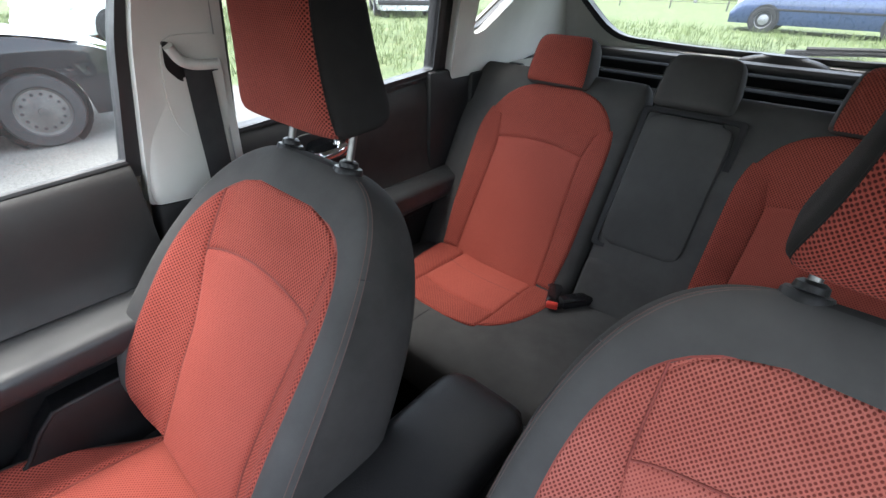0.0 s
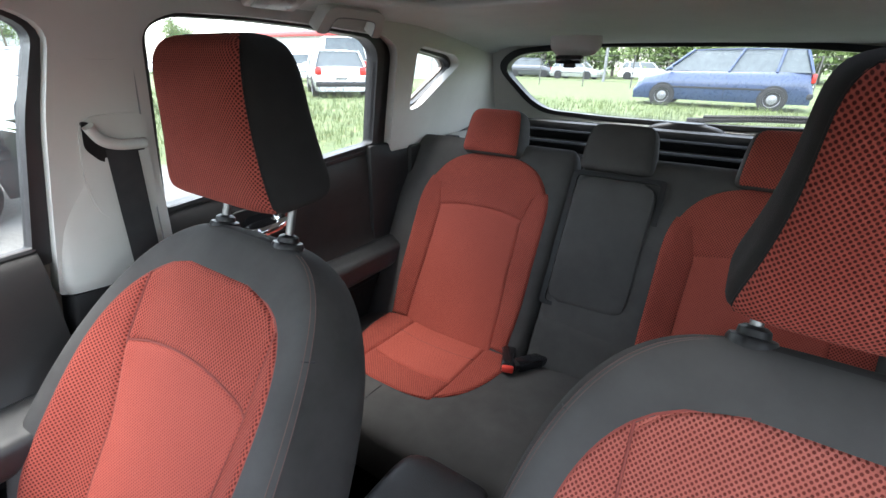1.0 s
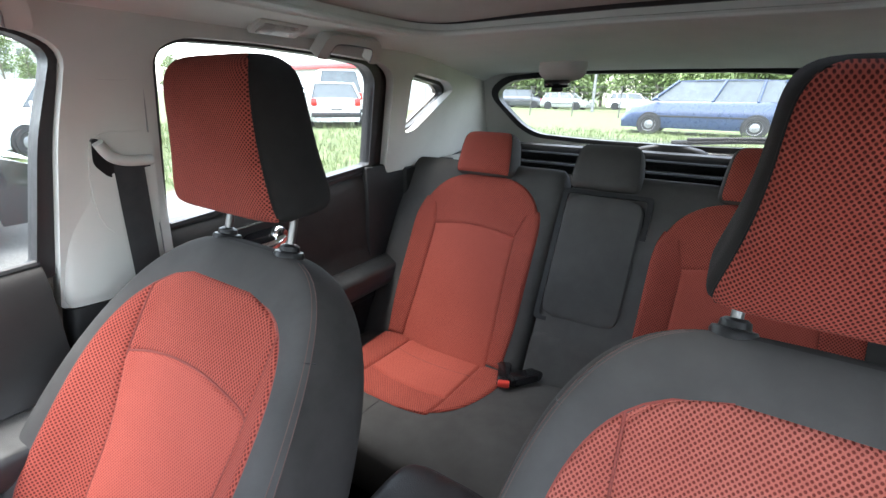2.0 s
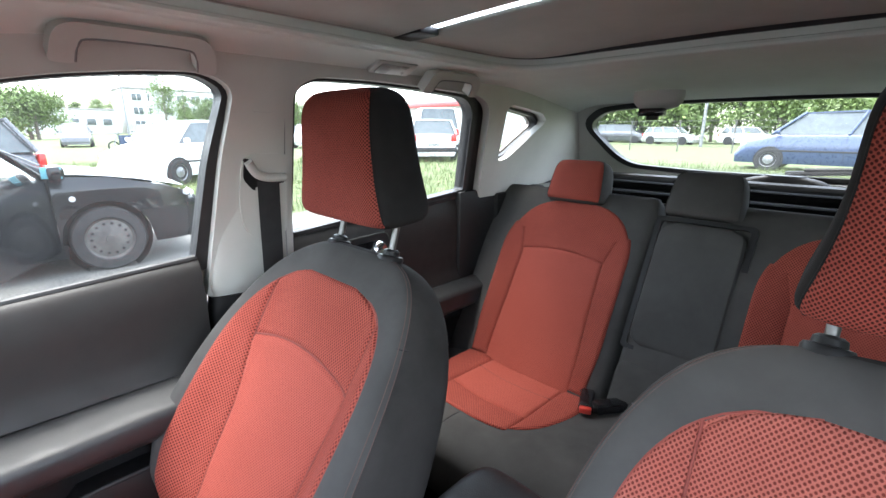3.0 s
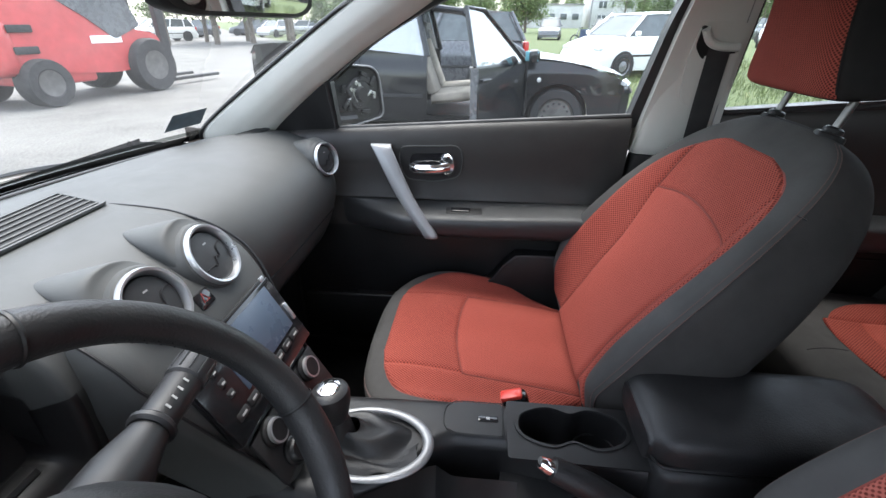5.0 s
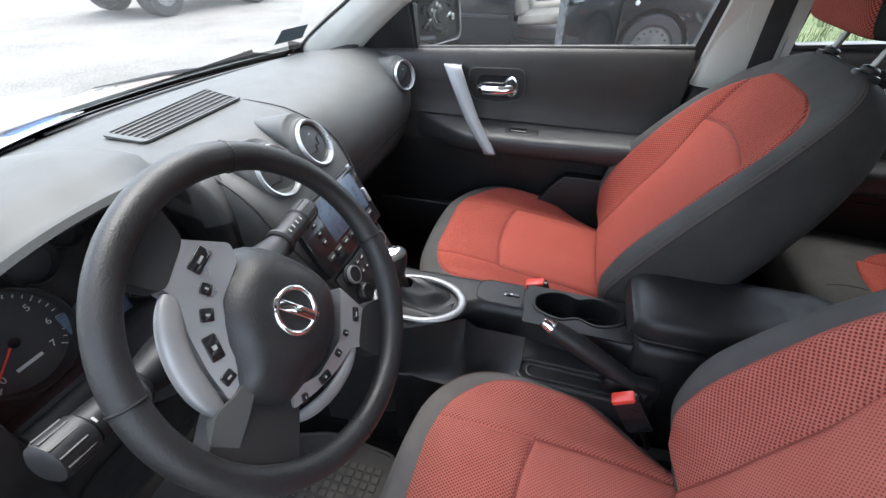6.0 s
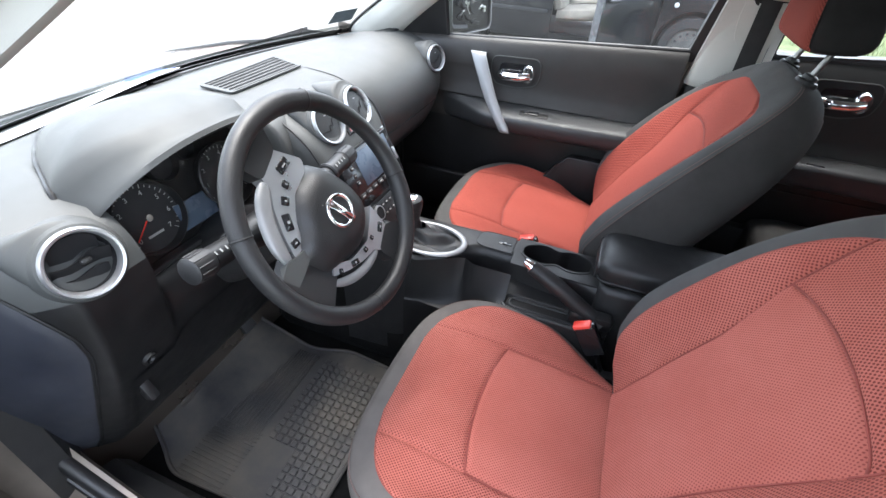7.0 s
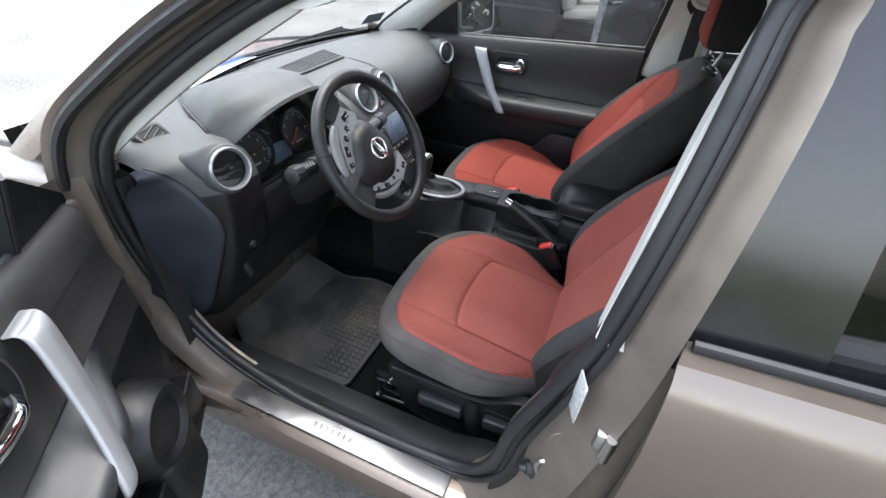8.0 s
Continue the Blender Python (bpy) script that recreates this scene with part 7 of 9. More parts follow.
# handbrake
hb = thing("handbrake_lever", (-0.05, -0.38, 0.66), "black leather handbrake lever with a bright button", "handbrake")
hp = smooth_path([(-0.066, -0.450, 0.650), (-0.062, -0.41, 0.678), (-0.055, -0.33, 0.724), (-0.050, -0.275, 0.750)], 6)
part("grip", tube(hp, np.interp(np.arange(len(hp)), [0, 5, 12, 18], [0.024, 0.0185, 0.0195, 0.0165]), 16), M["leather"], hb)
part("button", tube([(-0.0502, -0.277, 0.749), (-0.0493, -0.266, 0.755), (-0.0488, -0.257, 0.7595)], [0.0115, 0.0108, 0.0080], 16), M["chrome"], hb, "bright release button")
part("boot", box((-0.064, -0.430, 0.660), (0.036, 0.10, 0.04), 0.012), M["black"], hb)
# armrest box
lid = thing("armrest_box", (0.045, -0.60, 0.36), "black padded armrest box between the front seats", "armrest")
part("box_body", box((0.045, -0.62, 0.545), (0.150, 0.38, 0.37), 0.02, 3), M["plastic"], lid)
part("lid", Pad(0.375, lambda z: 0.085 * max(0.3, 1 - abs(2 * z / 0.375 - 1) ** 10) ** 0.25, lambda z: 0.042 * max(0.1, 1 - abs(2 * z / 0.375 - 1) ** 7) ** 0.4, lambda z: 0.030, 4.5, m=Matrix(((1, 0, 0, 0.048), (0, 0, -1, -0.412), (0, 1, 0, 0.762), (0, 0, 0, 1)))).mesh(34, 48), M["leather"], lid, "black padded lid")
part("lid_seam", tube([(x, y, 0.752) for x, y in rounded([(-0.036, -0.419), (0.132, -0.419), (0.132, -0.782), (-0.036, -0.782)], 0.02)], 0.0025, 6, closed=True), M["black"], lid)

# ---- rear-view mirror ----
rv = thing("rear_view_mirror", (0.0, 0.10, 1.40), "black-framed interior rear-view mirror", "mirror")
RM = Matrix.Translation((0.076, 0.107, 1.345)) @ Matrix.Rotation(radians(-9), 4, "Z") @ Matrix.Rotation(radians(4), 4, "X")
oval = rounded([(-0.130, -0.028), (-0.11, 0.036), (0.11, 0.038), (0.130, -0.026), (0.10, -0.038), (-0.10, -0.038)], 0.02, 5)
part("housing", moved(grid([[(u * k, d, v * k) for u, v in oval] for k, d in ((1.0, -0.006), (1.04, 0.0), (1.03, 0.018), (0.8, 0.034), (0.3, 0.038))], ring=True, cap=True), RM), M["black"], rv)
part("reflector", moved(grid([[(u * k, -0.0075, v * k) for u, v in oval] for k in (0.90, 0.5, 0.01)], ring=True), RM), M["mirror"], rv, "mirror glass")
part("stem", tube([RM @ Vector((0, 0.035, 0.0)), (0.005, 0.155, 1.395), (0.0, 0.175, 1.418)], 0.011, 12), M["black"], rv)

# ---- footwell ----
footmat = thing("floor_mat", (-0.34, 0.20, 0.28), "worn black rubber floor mat with moulded squares and ribs", "floor mat")
mat_out = [(-0.585, 0.03), (-0.13, 0.02), (-0.115, 0.20), (-0.15, 0.30), (-0.14, 0.55), (-0.50, 0.58), (-0.56, 0.46), (-0.60, 0.40)]
mz = lambda x, y: 0.284 + 0.10 * max(0.0, (y - 0.40) / 0.2) ** 1.5
part("sheet", plate(rounded(mat_out, 0.03), [], 0.006, fold=lambda x, y, t: (x, y, mz(x, y) + t)), M["mat"], footmat)
part("raised_edge", tube([(x, y, mz(x, y) + 0.008) for x, y in rounded(mat_out, 0.03)], 0.005, 8, closed=True), M["mat"], footmat)
for k in range(21):
    for j in range(10):
        x, y = -0.548 + 0.0195 * k, 0.050 + 0.0210 * j
        if x < -0.16 and not (x < -0.44 and y > 0.16):
            part("square", box((x, y, 0.2915), (0.0150, 0.0160, 0.006), 0.0012, 1), M["mat_raised"], footmat)
for k in range(30):
    y = 0.275 + 0.0085 * k
    part("rib", box((-0.32, y, mz(0, y) + 0.008), (0.30, 0.0035, 0.004), 0.001, 1, rot=(18 * step(0.4, 0.5, y), 0, 0)), M["mat"], footmat)
for k in range(14):
    x = -0.585 + 0.011 * k
    part("rib", box((x, 0.33, 0.2925), (0.004, 0.13, 0.004), 0.001, 1), M["mat"], footmat)
for x, name, w in ((-0.46, "clutch_pedal", 0.06), (-0.34, "brake_pedal", 0.065), (-0.22, "accelerator_pedal", 0.045)):
    pd = thing(name, (x, 0.55, 0.45), "black rubber-faced pedal on a steel arm", "pedal", "pedals")
    part("pad", box((x, 0.50, 0.425), (w, 0.02, 0.055 if w > 0.05 else 0.12), 0.006, rot=(-35, 0, 0)), M["rubber"], pd)
    part("arm", tube([(x, 0.51, 0.43), (x, 0.57, 0.52), (x, 0.60, 0.66)], 0.008, 8), M["black"], pd)
lower = thing("knee_panel", (-0.40, 0.3, 0.70), "dark plastic panel below the steering column with a bonnet catch", "dash panel")
part("panel", grid([[on_dash(x, q, 0.003) for x in np.linspace(-0.615, -0.15, 24)] for q in np.linspace(41.2, 51.5, 10)]), M["black"], lower)
part("catch", box((-0.600, 0.292, 0.690), (0.020, 0.024, 0.055), 0.006, rot=(-22, 0, 0)), M["plastic"], lower, "dark bonnet release")
part("socket", lathe([(0.005, -0.002), (0.007, 0.003), (0.011, 0.003), (0.012, -0.004)], 16, facing((-0.585, 0.262, 0.765), (0, -1, -0.3))), M["plastic"], lower)


# ---- painted body round the open driver's doorway ----
LOOP = [(0.634, -0.620, 1.462), (0.632, -0.42, 1.466), (0.636, -0.24, 1.440), (0.652, -0.06, 1.380), (0.684, 0.09, 1.300), (0.712, 0.245, 1.198), (0.735, 0.375, 1.092), (0.742, 0.430, 0.985), (0.738, 0.450, 0.86), (0.728, 0.438, 0.72),
        (0.716, 0.405, 0.575), (0.712, 0.330, 0.480), (0.718, 0.20, 0.436), (0.730, 0.0, 0.422), (0.724, -0.28, 0.422), (0.727, -0.415, 0.455), (0.738, -0.466, 0.56), (0.742, -0.486, 0.70), (0.742, -0.530, 0.85), (0.737, -0.574, 1.0), (0.706, -0.603, 1.22), (0.660, -0.620, 1.40)]
GROW = [0.035, 0.035, 0.045, 0.050, 0.055, 0.060, 0.070, 0.080, 0.085, 0.085, 0.080, 0.070, 0.065, 0.062, 0.065, 0.09, 0.125, 0.13, 0.105, 0.075, 0.060, 0.050]
loop = smooth_path(LOOP, 6, closed=True)
grow = smooth_path([(g, 0, 0) for g in GROW], 6, closed=True)[:, 0]


def doorway(k, dx):
    """The doorway's outline set k of the way out and dx outwards."""
    out = []
    for i, (p, g) in enumerate(zip(loop, grow)):
        t = loop[(i + 1) % len(loop)] - loop[i - 1]
        n = np.array([0, -t[2], t[1]])
        n /= np.linalg.norm(n)
        if n @ (p - np.array([0, -0.05, 0.9])) < 0:
            n = -n
        q = p + n * g * k
        out.append((-(q[0] + dx), q[1], q[2]))
    return out


frame_body = thing("body_side", (-0.75, 0, 0.42), "bronze painted door frame of the car round the open driver's doorway", "car body", kind="structure")
part("jamb", grid([doorway(k, d) for k, d in ((-0.02, -0.012), (0.0, 0.004), (0.22, 0.010), (0.45, 0.020), (0.62, 0.050), (0.80, 0.066), (1.0, 0.078), (1.04, 0.066), (1.0, 0.02), (0.3, -0.02))], ring=True), M["paint_dusty"], frame_body, "dusty bronze door frame")
part("door_seal", tube(doorway(0.05, 0.009), 0.0135, 12, closed=True), M["seal"], frame_body, "thick black rubber door seal")
part("seal_lip", tube(doorway(0.27, 0.020), 0.0075, 8, closed=True), M["seal"], frame_body)
upper = [p for p in doorway(0.72, 0.064) if p[2] > 0.98 and p[1] > -0.57]
upper.sort(key=lambda p: -p[1])
part("outer_seal", tube(upper, 0.012, 8), M["seal"], frame_body, "black outer weather strip")
part("jamb_return", grid([[(-x, y, z) for z in np.linspace(0.40, 1.03, 14)] for x, y in ((0.764, -0.612), (0.772, -0.624), (0.790, -0.650), (0.792, -0.76))]), M["paint_dusty"], frame_body, "painted pillar side behind the doorway")
# sill with scuff plate and inner cover
part("sill", grid([[(-x, y, z) for y in np.linspace(0.62, -0.68, 20)] for x, z in ((0.735, 0.405), (0.790, 0.402), (0.822, 0.388), (0.838, 0.350), (0.826, 0.29), (0.80, 0.23), (0.70, 0.22))]), M["paint"], frame_body, "painted sill")
plate_s = part("scuff_plate", box((-0.778, -0.075, 0.4165), (0.052, 0.62, 0.004), 0.0015), M["steel"], frame_body, "brushed metal scuff plate")
for k in range(7):
    part("lettering_bar", box((-0.778, -0.02 - 0.017 * k, 0.4192), (0.014, 0.009, 0.0006), 0), M["grey_plastic"], plate_s, "pale letter-sized bar")
part("sill_cover", grid([[(-x, y, z + 0.04 * step(-0.34, -0.46, y)) for y in np.linspace(0.44, -0.47, 24)] for x, z in ((0.728, 0.428), (0.715, 0.442), (0.690, 0.440), (0.655, 0.425), (0.635, 0.385), (0.628, 0.30))]), M["plastic"], frame_body, "dark plastic sill cover")
for s in (1, -1):
    part("kick_panel", grid([[(s * x, y, z) for x, y in ((0.760, 0.40), (0.715, 0.395), (0.690, 0.42), (0.685, 0.60), (0.685, 0.84))] for z in np.linspace(0.25, 1.0, 10)]), M["plastic"], frame_body, "dark plastic kick panel")
# striker, rear door hinge, label, check strap, bolts
st = part("striker_plate", box((-0.785, -0.596, 0.660), (0.042, 0.012, 0.075), 0.005, rot=(0, 0, 18)), M["steel"], frame_body, "steel striker plate")
part("striker_loop", tube(smooth_path([(-0.774, -0.590, 0.640), (-0.782, -0.556, 0.650), (-0.784, -0.554, 0.690), (-0.776, -0.590, 0.692)], 5), 0.0045, 10), M["steel"], st, "bent steel loop")
for dz in (-0.024, 0.026):
    part("striker_screw", lathe([(0, 0.006), (0.007, 0.006), (0.009, 0.001), (0.009, -0.004)], 12, facing((-0.790, -0.588, 0.660 + dz), (-0.3, 0.95, 0))), M["post_steel"], st)
switch = part("door_switch", lathe([(0, 0.026), (0.006, 0.025), (0.008, 0.014), (0.013, 0.013), (0.015, 0.004), (0.020, 0.003), (0.021, -0.004)], 18, facing((-0.768, -0.545, 0.628), (-0.45, 0.85, 0.1))), M["rubber"], frame_body, "black rubber door switch")
part("pressed_ring", tube([(-0.779 - 0.006 * math.cos(a), -0.567 + 0.012 * math.cos(a), 0.770 + 0.016 * math.sin(a)) for a in np.linspace(0, 2 * math.pi, 20, endpoint=False)], 0.0015, 6, closed=True), M["paint_dusty"], frame_body, "pressed ring in the pillar")
part("type_label", box((-0.782, -0.572, 0.900), (0.036, 0.003, 0.088), 0.001, rot=(0, 0, 20)), M["label_paper"], frame_body, "pale printed adhesive label")
part("door_hinge", join(box((-0.806, -0.628, 0.856), (0.022, 0.034, 0.042), 0.006), tube([(-0.820, -0.632, 0.828), (-0.820, -0.632, 0.884)], 0.0085, 12)), M["steel"], frame_body, "steel rear door hinge")
for z in (0.86, 0.60):
    part("jamb_bolt", lathe([(0, 0.010), (0.010, 0.010), (0.011, 0.002), (0.018, 0.001), (0.018, -0.004)], 14, facing((-0.780, 0.512, z), (-0.4, -0.9, 0))), M["black"], frame_body)
part("check_strap", join(box((-0.800, 0.500, 0.735), (0.045, 0.022, 0.060), 0.006, rot=(0, 0, -20)), tube([(-0.80, 0.495, 0.735), (-0.86, 0.455, 0.73), (-0.90, 0.42, 0.725)], 0.008, 8, flat=0.5)), M["black"], frame_body, "black door check strap")
for z in (0.58, 0.93):
    part("front_hinge", join(box((-0.822, 0.500, z), (0.04, 0.05, 0.055), 0.008), tube([(-0.838, 0.485, z - 0.04), (-0.838, 0.485, z + 0.04)], 0.011, 12)), M["paint_dusty"], frame_body, "painted door hinge")

# ---- outside panels ----
bodywork = thing("car_bodywork", (0, 1.2, 0.3), "bronze metallic bonnet, wings and rear quarters of the car", "car body", kind="structure")


def front_ring(y):
    t = (y - 0.50) / 1.42
    w = 0.868 - 0.10 * max(0, t - 0.35) ** 2 / 0.42
    zt = np.interp(y, [0.50, 0.80, 1.2, 1.6, 1.80, 1.88, 1.92], [0.985, 0.965, 0.905, 0.815, 0.74, 0.68, 0.60])
    zl = np.interp(y, [0.5, 1.7, 1.92], [0.26, 0.26, 0.40])
    half = [(w * 0.96, zl), (w, zl + 0.18), (w, zt - 0.22), (w * 0.985, zt - 0.10), (w * 0.93, zt - 0.035), (w * 0.82, zt - 0.005), (w * 0.78, zt - 0.012), (w * 0.45, zt + 0.010), (0, zt + 0.016)]
    pts = [(x, y, z) for x, z in half] + [(-x, y, z) for x, z in half[-2::-1]]
    return pts


part("bonnet_and_wings", grid([front_ring(y) for y in np.linspace(0.50, 1.92, 40)], ring=True, cap=True), M["paint"], bodywork, "bronze metallic bonnet and wings")
part("cowl", grid([[(x, y - 0.125 * (x / 0.72) ** 2, z) for x in np.linspace(-0.76, 0.76, 24)] for y, z in ((0.775, 1.004), (0.83, 1.000), (0.88, 0.992))]), M["black"], bodywork, "black cowl below the windscreen")
for s in (1, -1):
    part("bonnet_gap", tube([(s * (0.705 - 0.02 * k / 10), 0.80 + 0.085 * k, float(np.interp(0.80 + 0.085 * k, [0.50, 0.80, 1.2, 1.6, 1.85], [0.985, 0.965, 0.905, 0.815, 0.72])) - 0.006) for k in range(11)], [0.013 - 0.0008 * k for k in range(11)], 6), M["black"], bodywork, "dark gap beside the bonnet")
    part("wing_pillar", grid([[(s * x, y, z) for x, y, z in ((0.775, 0.47, zz), (0.845, 0.50, zz - 0.02), (0.862, 0.60, zz - 0.03), (0.80, 0.74, zz))] for zz in np.linspace(0.30, 1.02, 10)]), M["paint"], bodywork)
    bar = []
    e = 0.0 if s < 0 else 1.0
    for (x, y, z), (x2, y2, z2) in zip(smooth_path([(0.79, 0.68 - 0.03 * e, 1.01 - 0.02 * e), (0.745 - 0.012 * e, 0.44 - 0.055 * e, 1.190 - 0.03 * e), (0.700 - 0.010 * e, 0.195 - 0.05 * e, 1.340 - 0.025 * e), (0.658 - 0.004 * e, -0.03 - 0.03 * e, 1.448 - 0.014 * e), (0.640, -0.30, 1.495), (0.638, -0.9, 1.525), (0.640, -1.5, 1.505), (0.652, -1.98, 1.45)], 5), smooth_path([(0.812, 0.545, 1.03), (0.778, 0.365, 1.160), (0.728, 0.13, 1.305), (0.688, -0.08, 1.405), (0.672, -0.32, 1.455), (0.668, -0.9, 1.482), (0.670, -1.5, 1.465), (0.685, -2.0, 1.40)], 5)):
        a, b = np.array((x, y, z)), np.array((x2, y2, z2))
        n = np.array((0.6, 0.15, 0.5))
        bar.append([(s * q[0], q[1], q[2]) for q in (a, lerp(a, b, 0.33) + 0.010 * n, lerp(a, b, 0.66) + 0.010 * n, b, lerp(a, b, 0.5) - 0.02 * n)])
    part("roof_rail", grid(bar, ring=True, cap=True), M["paint"], bodywork, "painted windscreen pillar and roof rail")
    rear = []
    for z in np.r_[np.linspace(0.30, 1.0, 10), 1.05, 1.10, 1.14]:
        rear.append([(s * ((outer_x(min(z, 1.05)) - 0.004) * (1 - 0.10 * t**3)), -1.42 + (0.33 * max(0.0, (0.86 - z) / 0.52) ** 1.3 if z < 0.86 else 0) * (1 - t) - 0.93 * t, z) for t in np.linspace(0, 1, 12)])
    part("rear_quarter", grid(rear), M["paint"], bodywork, "bronze rear quarter panel")
    out = rounded([(-1.37, 1.10), (-1.325, 1.45), (-1.40, 1.49), (-1.95, 1.47), (-2.10, 1.24), (-2.12, 1.12)], 0.02)
    part("rear_pillar", plate(out, [rounded([(y, z) for y, z in QUARTER_WINDOW], 0.02)], 0.012, fold=on_side(s, -0.026)), M["paint"], bodywork, "bronze rear pillar")
    part("door_filler", plate(rounded([(-0.70, 1.05), (-0.58, 1.03), (-0.60, 1.46), (-0.72, 1.47)], 0.01), [], 0.014, fold=on_side(s, -0.012)) if s > 0 else plate(rounded([(-0.662, 1.062), (-0.800, 1.070), (-0.765, 1.450), (-0.672, 1.450)], 0.008), [], 0.012, fold=on_side(s, -0.040)), M["gloss_black"], bodywork, "black pillar cover")
part("tailgate", grid([[(u * w, y - 0.0, z) for u in np.linspace(-1, 1, 14)] for y, z, w in ((-2.36, 0.32, 0.74), (-2.40, 0.60, 0.76), (-2.36, 0.90, 0.77), (-2.27, 1.14, 0.72), (-2.225, 1.19, 0.66))]), M["paint"], bodywork, "bronze tailgate and bumper")
part("underbody", box((0, -0.25, 0.235), (1.50, 4.0, 0.03), 0.005), M["black"], bodywork)
for x, y in ((0.77, 1.10), (-0.77, 1.10), (0.77, -1.56), (-0.77, -1.56)):
    s = 1 if x > 0 else -1
    w = part("wheel", lathe([(0.20, -0.10), (0.33, -0.10), (0.345, -0.07), (0.345, 0.07), (0.33, 0.10), (0.22, 0.105), (0.20, 0.08)], 40, facing((x + s * 0.03, y, 0.345), (s, 0, 0))), M["rubber"], bodywork, "black tyre")
    part("rim", lathe([(0.21, 0.095), (0.19, 0.07), (0.06, 0.085), (0, 0.09)], 30, facing((x + s * 0.03, y, 0.345), (s, 0, 0))), M["silver"], w, "silver alloy rim")


# ---- the yard outside ----
CAR = dict(
    black=surface("black_car_paint", (0.005, 0.006, 0.008), 0.18, 0.0, var=0.1, coat=0.22, spec=0.4, rvar=0.02, patch=2.0, bump=0),
    blue=surface("blue_car_paint", (0.032, 0.052, 0.115), 0.32, 0.2, var=0.1, coat=0.8, bump=0),
    silver=surface("silver_car_paint", (0.42, 0.43, 0.44), 0.3, 0.5, var=0.08, coat=0.6, bump=0),
    white=surface("white_car_paint", (0.80, 0.80, 0.80), 0.3, 0.0, var=0.04, coat=0.6, bump=0),
    grey=surface("grey_car_paint", (0.09, 0.095, 0.105), 0.28, 0.3, var=0.15, coat=0.6, bump=0),
    red=surface("red_machine_paint", (0.44, 0.055, 0.055), 0.45, 0.0, var=0.15, coat=0.3, bump=0.1),
    # Base grey-blue lifted to paint the reflected sky into the glass.
    window=surface("sky_paled_window_glass", (0.085, 0.098, 0.104), 0.05, 0.0, var=0.2, bump=0, rvar=0.03),
    tyre=surface("tyre_rubber", (0.022, 0.022, 0.023), 0.85, bump=0.3, grain=60),
    rim=surface("dusty_steel_rim", (0.10, 0.095, 0.09), 0.6, 0.4, var=0.3, bump=0.1),
    alloy=surface("alloy_rim", (0.24, 0.24, 0.25), 0.45, 0.6, bump=0),
    lamp=surface("lamp_glass", (0.62, 0.64, 0.66), 0.12, 0.3, bump=0),
    tail=surface("tail_lamp", (0.45, 0.02, 0.015), 0.2, bump=0),
    beige=surface("beige_seat_cloth", (0.36, 0.32, 0.27), 0.9, bump=0.3, grain=300),
    dark=surface("dark_cabin", (0.02, 0.02, 0.021), 0.8, bump=0.2),
    teal=surface("teal_mirror_glass", (0.08, 0.26, 0.31), 0.35, 0.0, bump=0),
    plate_w=surface("number_plate", (0.75, 0.75, 0.72), 0.5, bump=0),
)


def road_wheel(root, x, y, r, s, rim_mat, wide=0.19):
    m = facing((x, y, r), (s, 0, 0))
    h = wide / 2
    w = part("wheel", lathe([(r * 0.62, -h), (r * 0.93, -h), (r, -h * 0.7), (r, h * 0.7), (r * 0.95, h), (r * 0.70, h * 1.05), (r * 0.64, h * 0.9)], 36, m), CAR["tyre"], root, "dusty black tyre")
    rim = part("rim", lathe([(r * 0.66, h * 0.98), (r * 0.60, h * 0.72), (r * 0.34, h * 0.80), (r * 0.18, h * 0.98), (0, h * 0.98)], 36, m), rim_mat, w)
    for k in range(14):
        a = k / 14 * 2 * np.pi
        part("rim_hole", lathe([(0, h * 0.80), (r * 0.045, h * 0.80), (r * 0.045, h * 0.5)], 8, m @ Matrix.Translation((r * 0.48 * math.cos(a), r * 0.48 * math.sin(a), 0))), CAR["dark"], rim)
    part("hub_cap", lathe([(r * 0.13, h * 0.95), (r * 0.12, h * 1.1), (0, h * 1.12)], 16, m), rim_mat, rim)


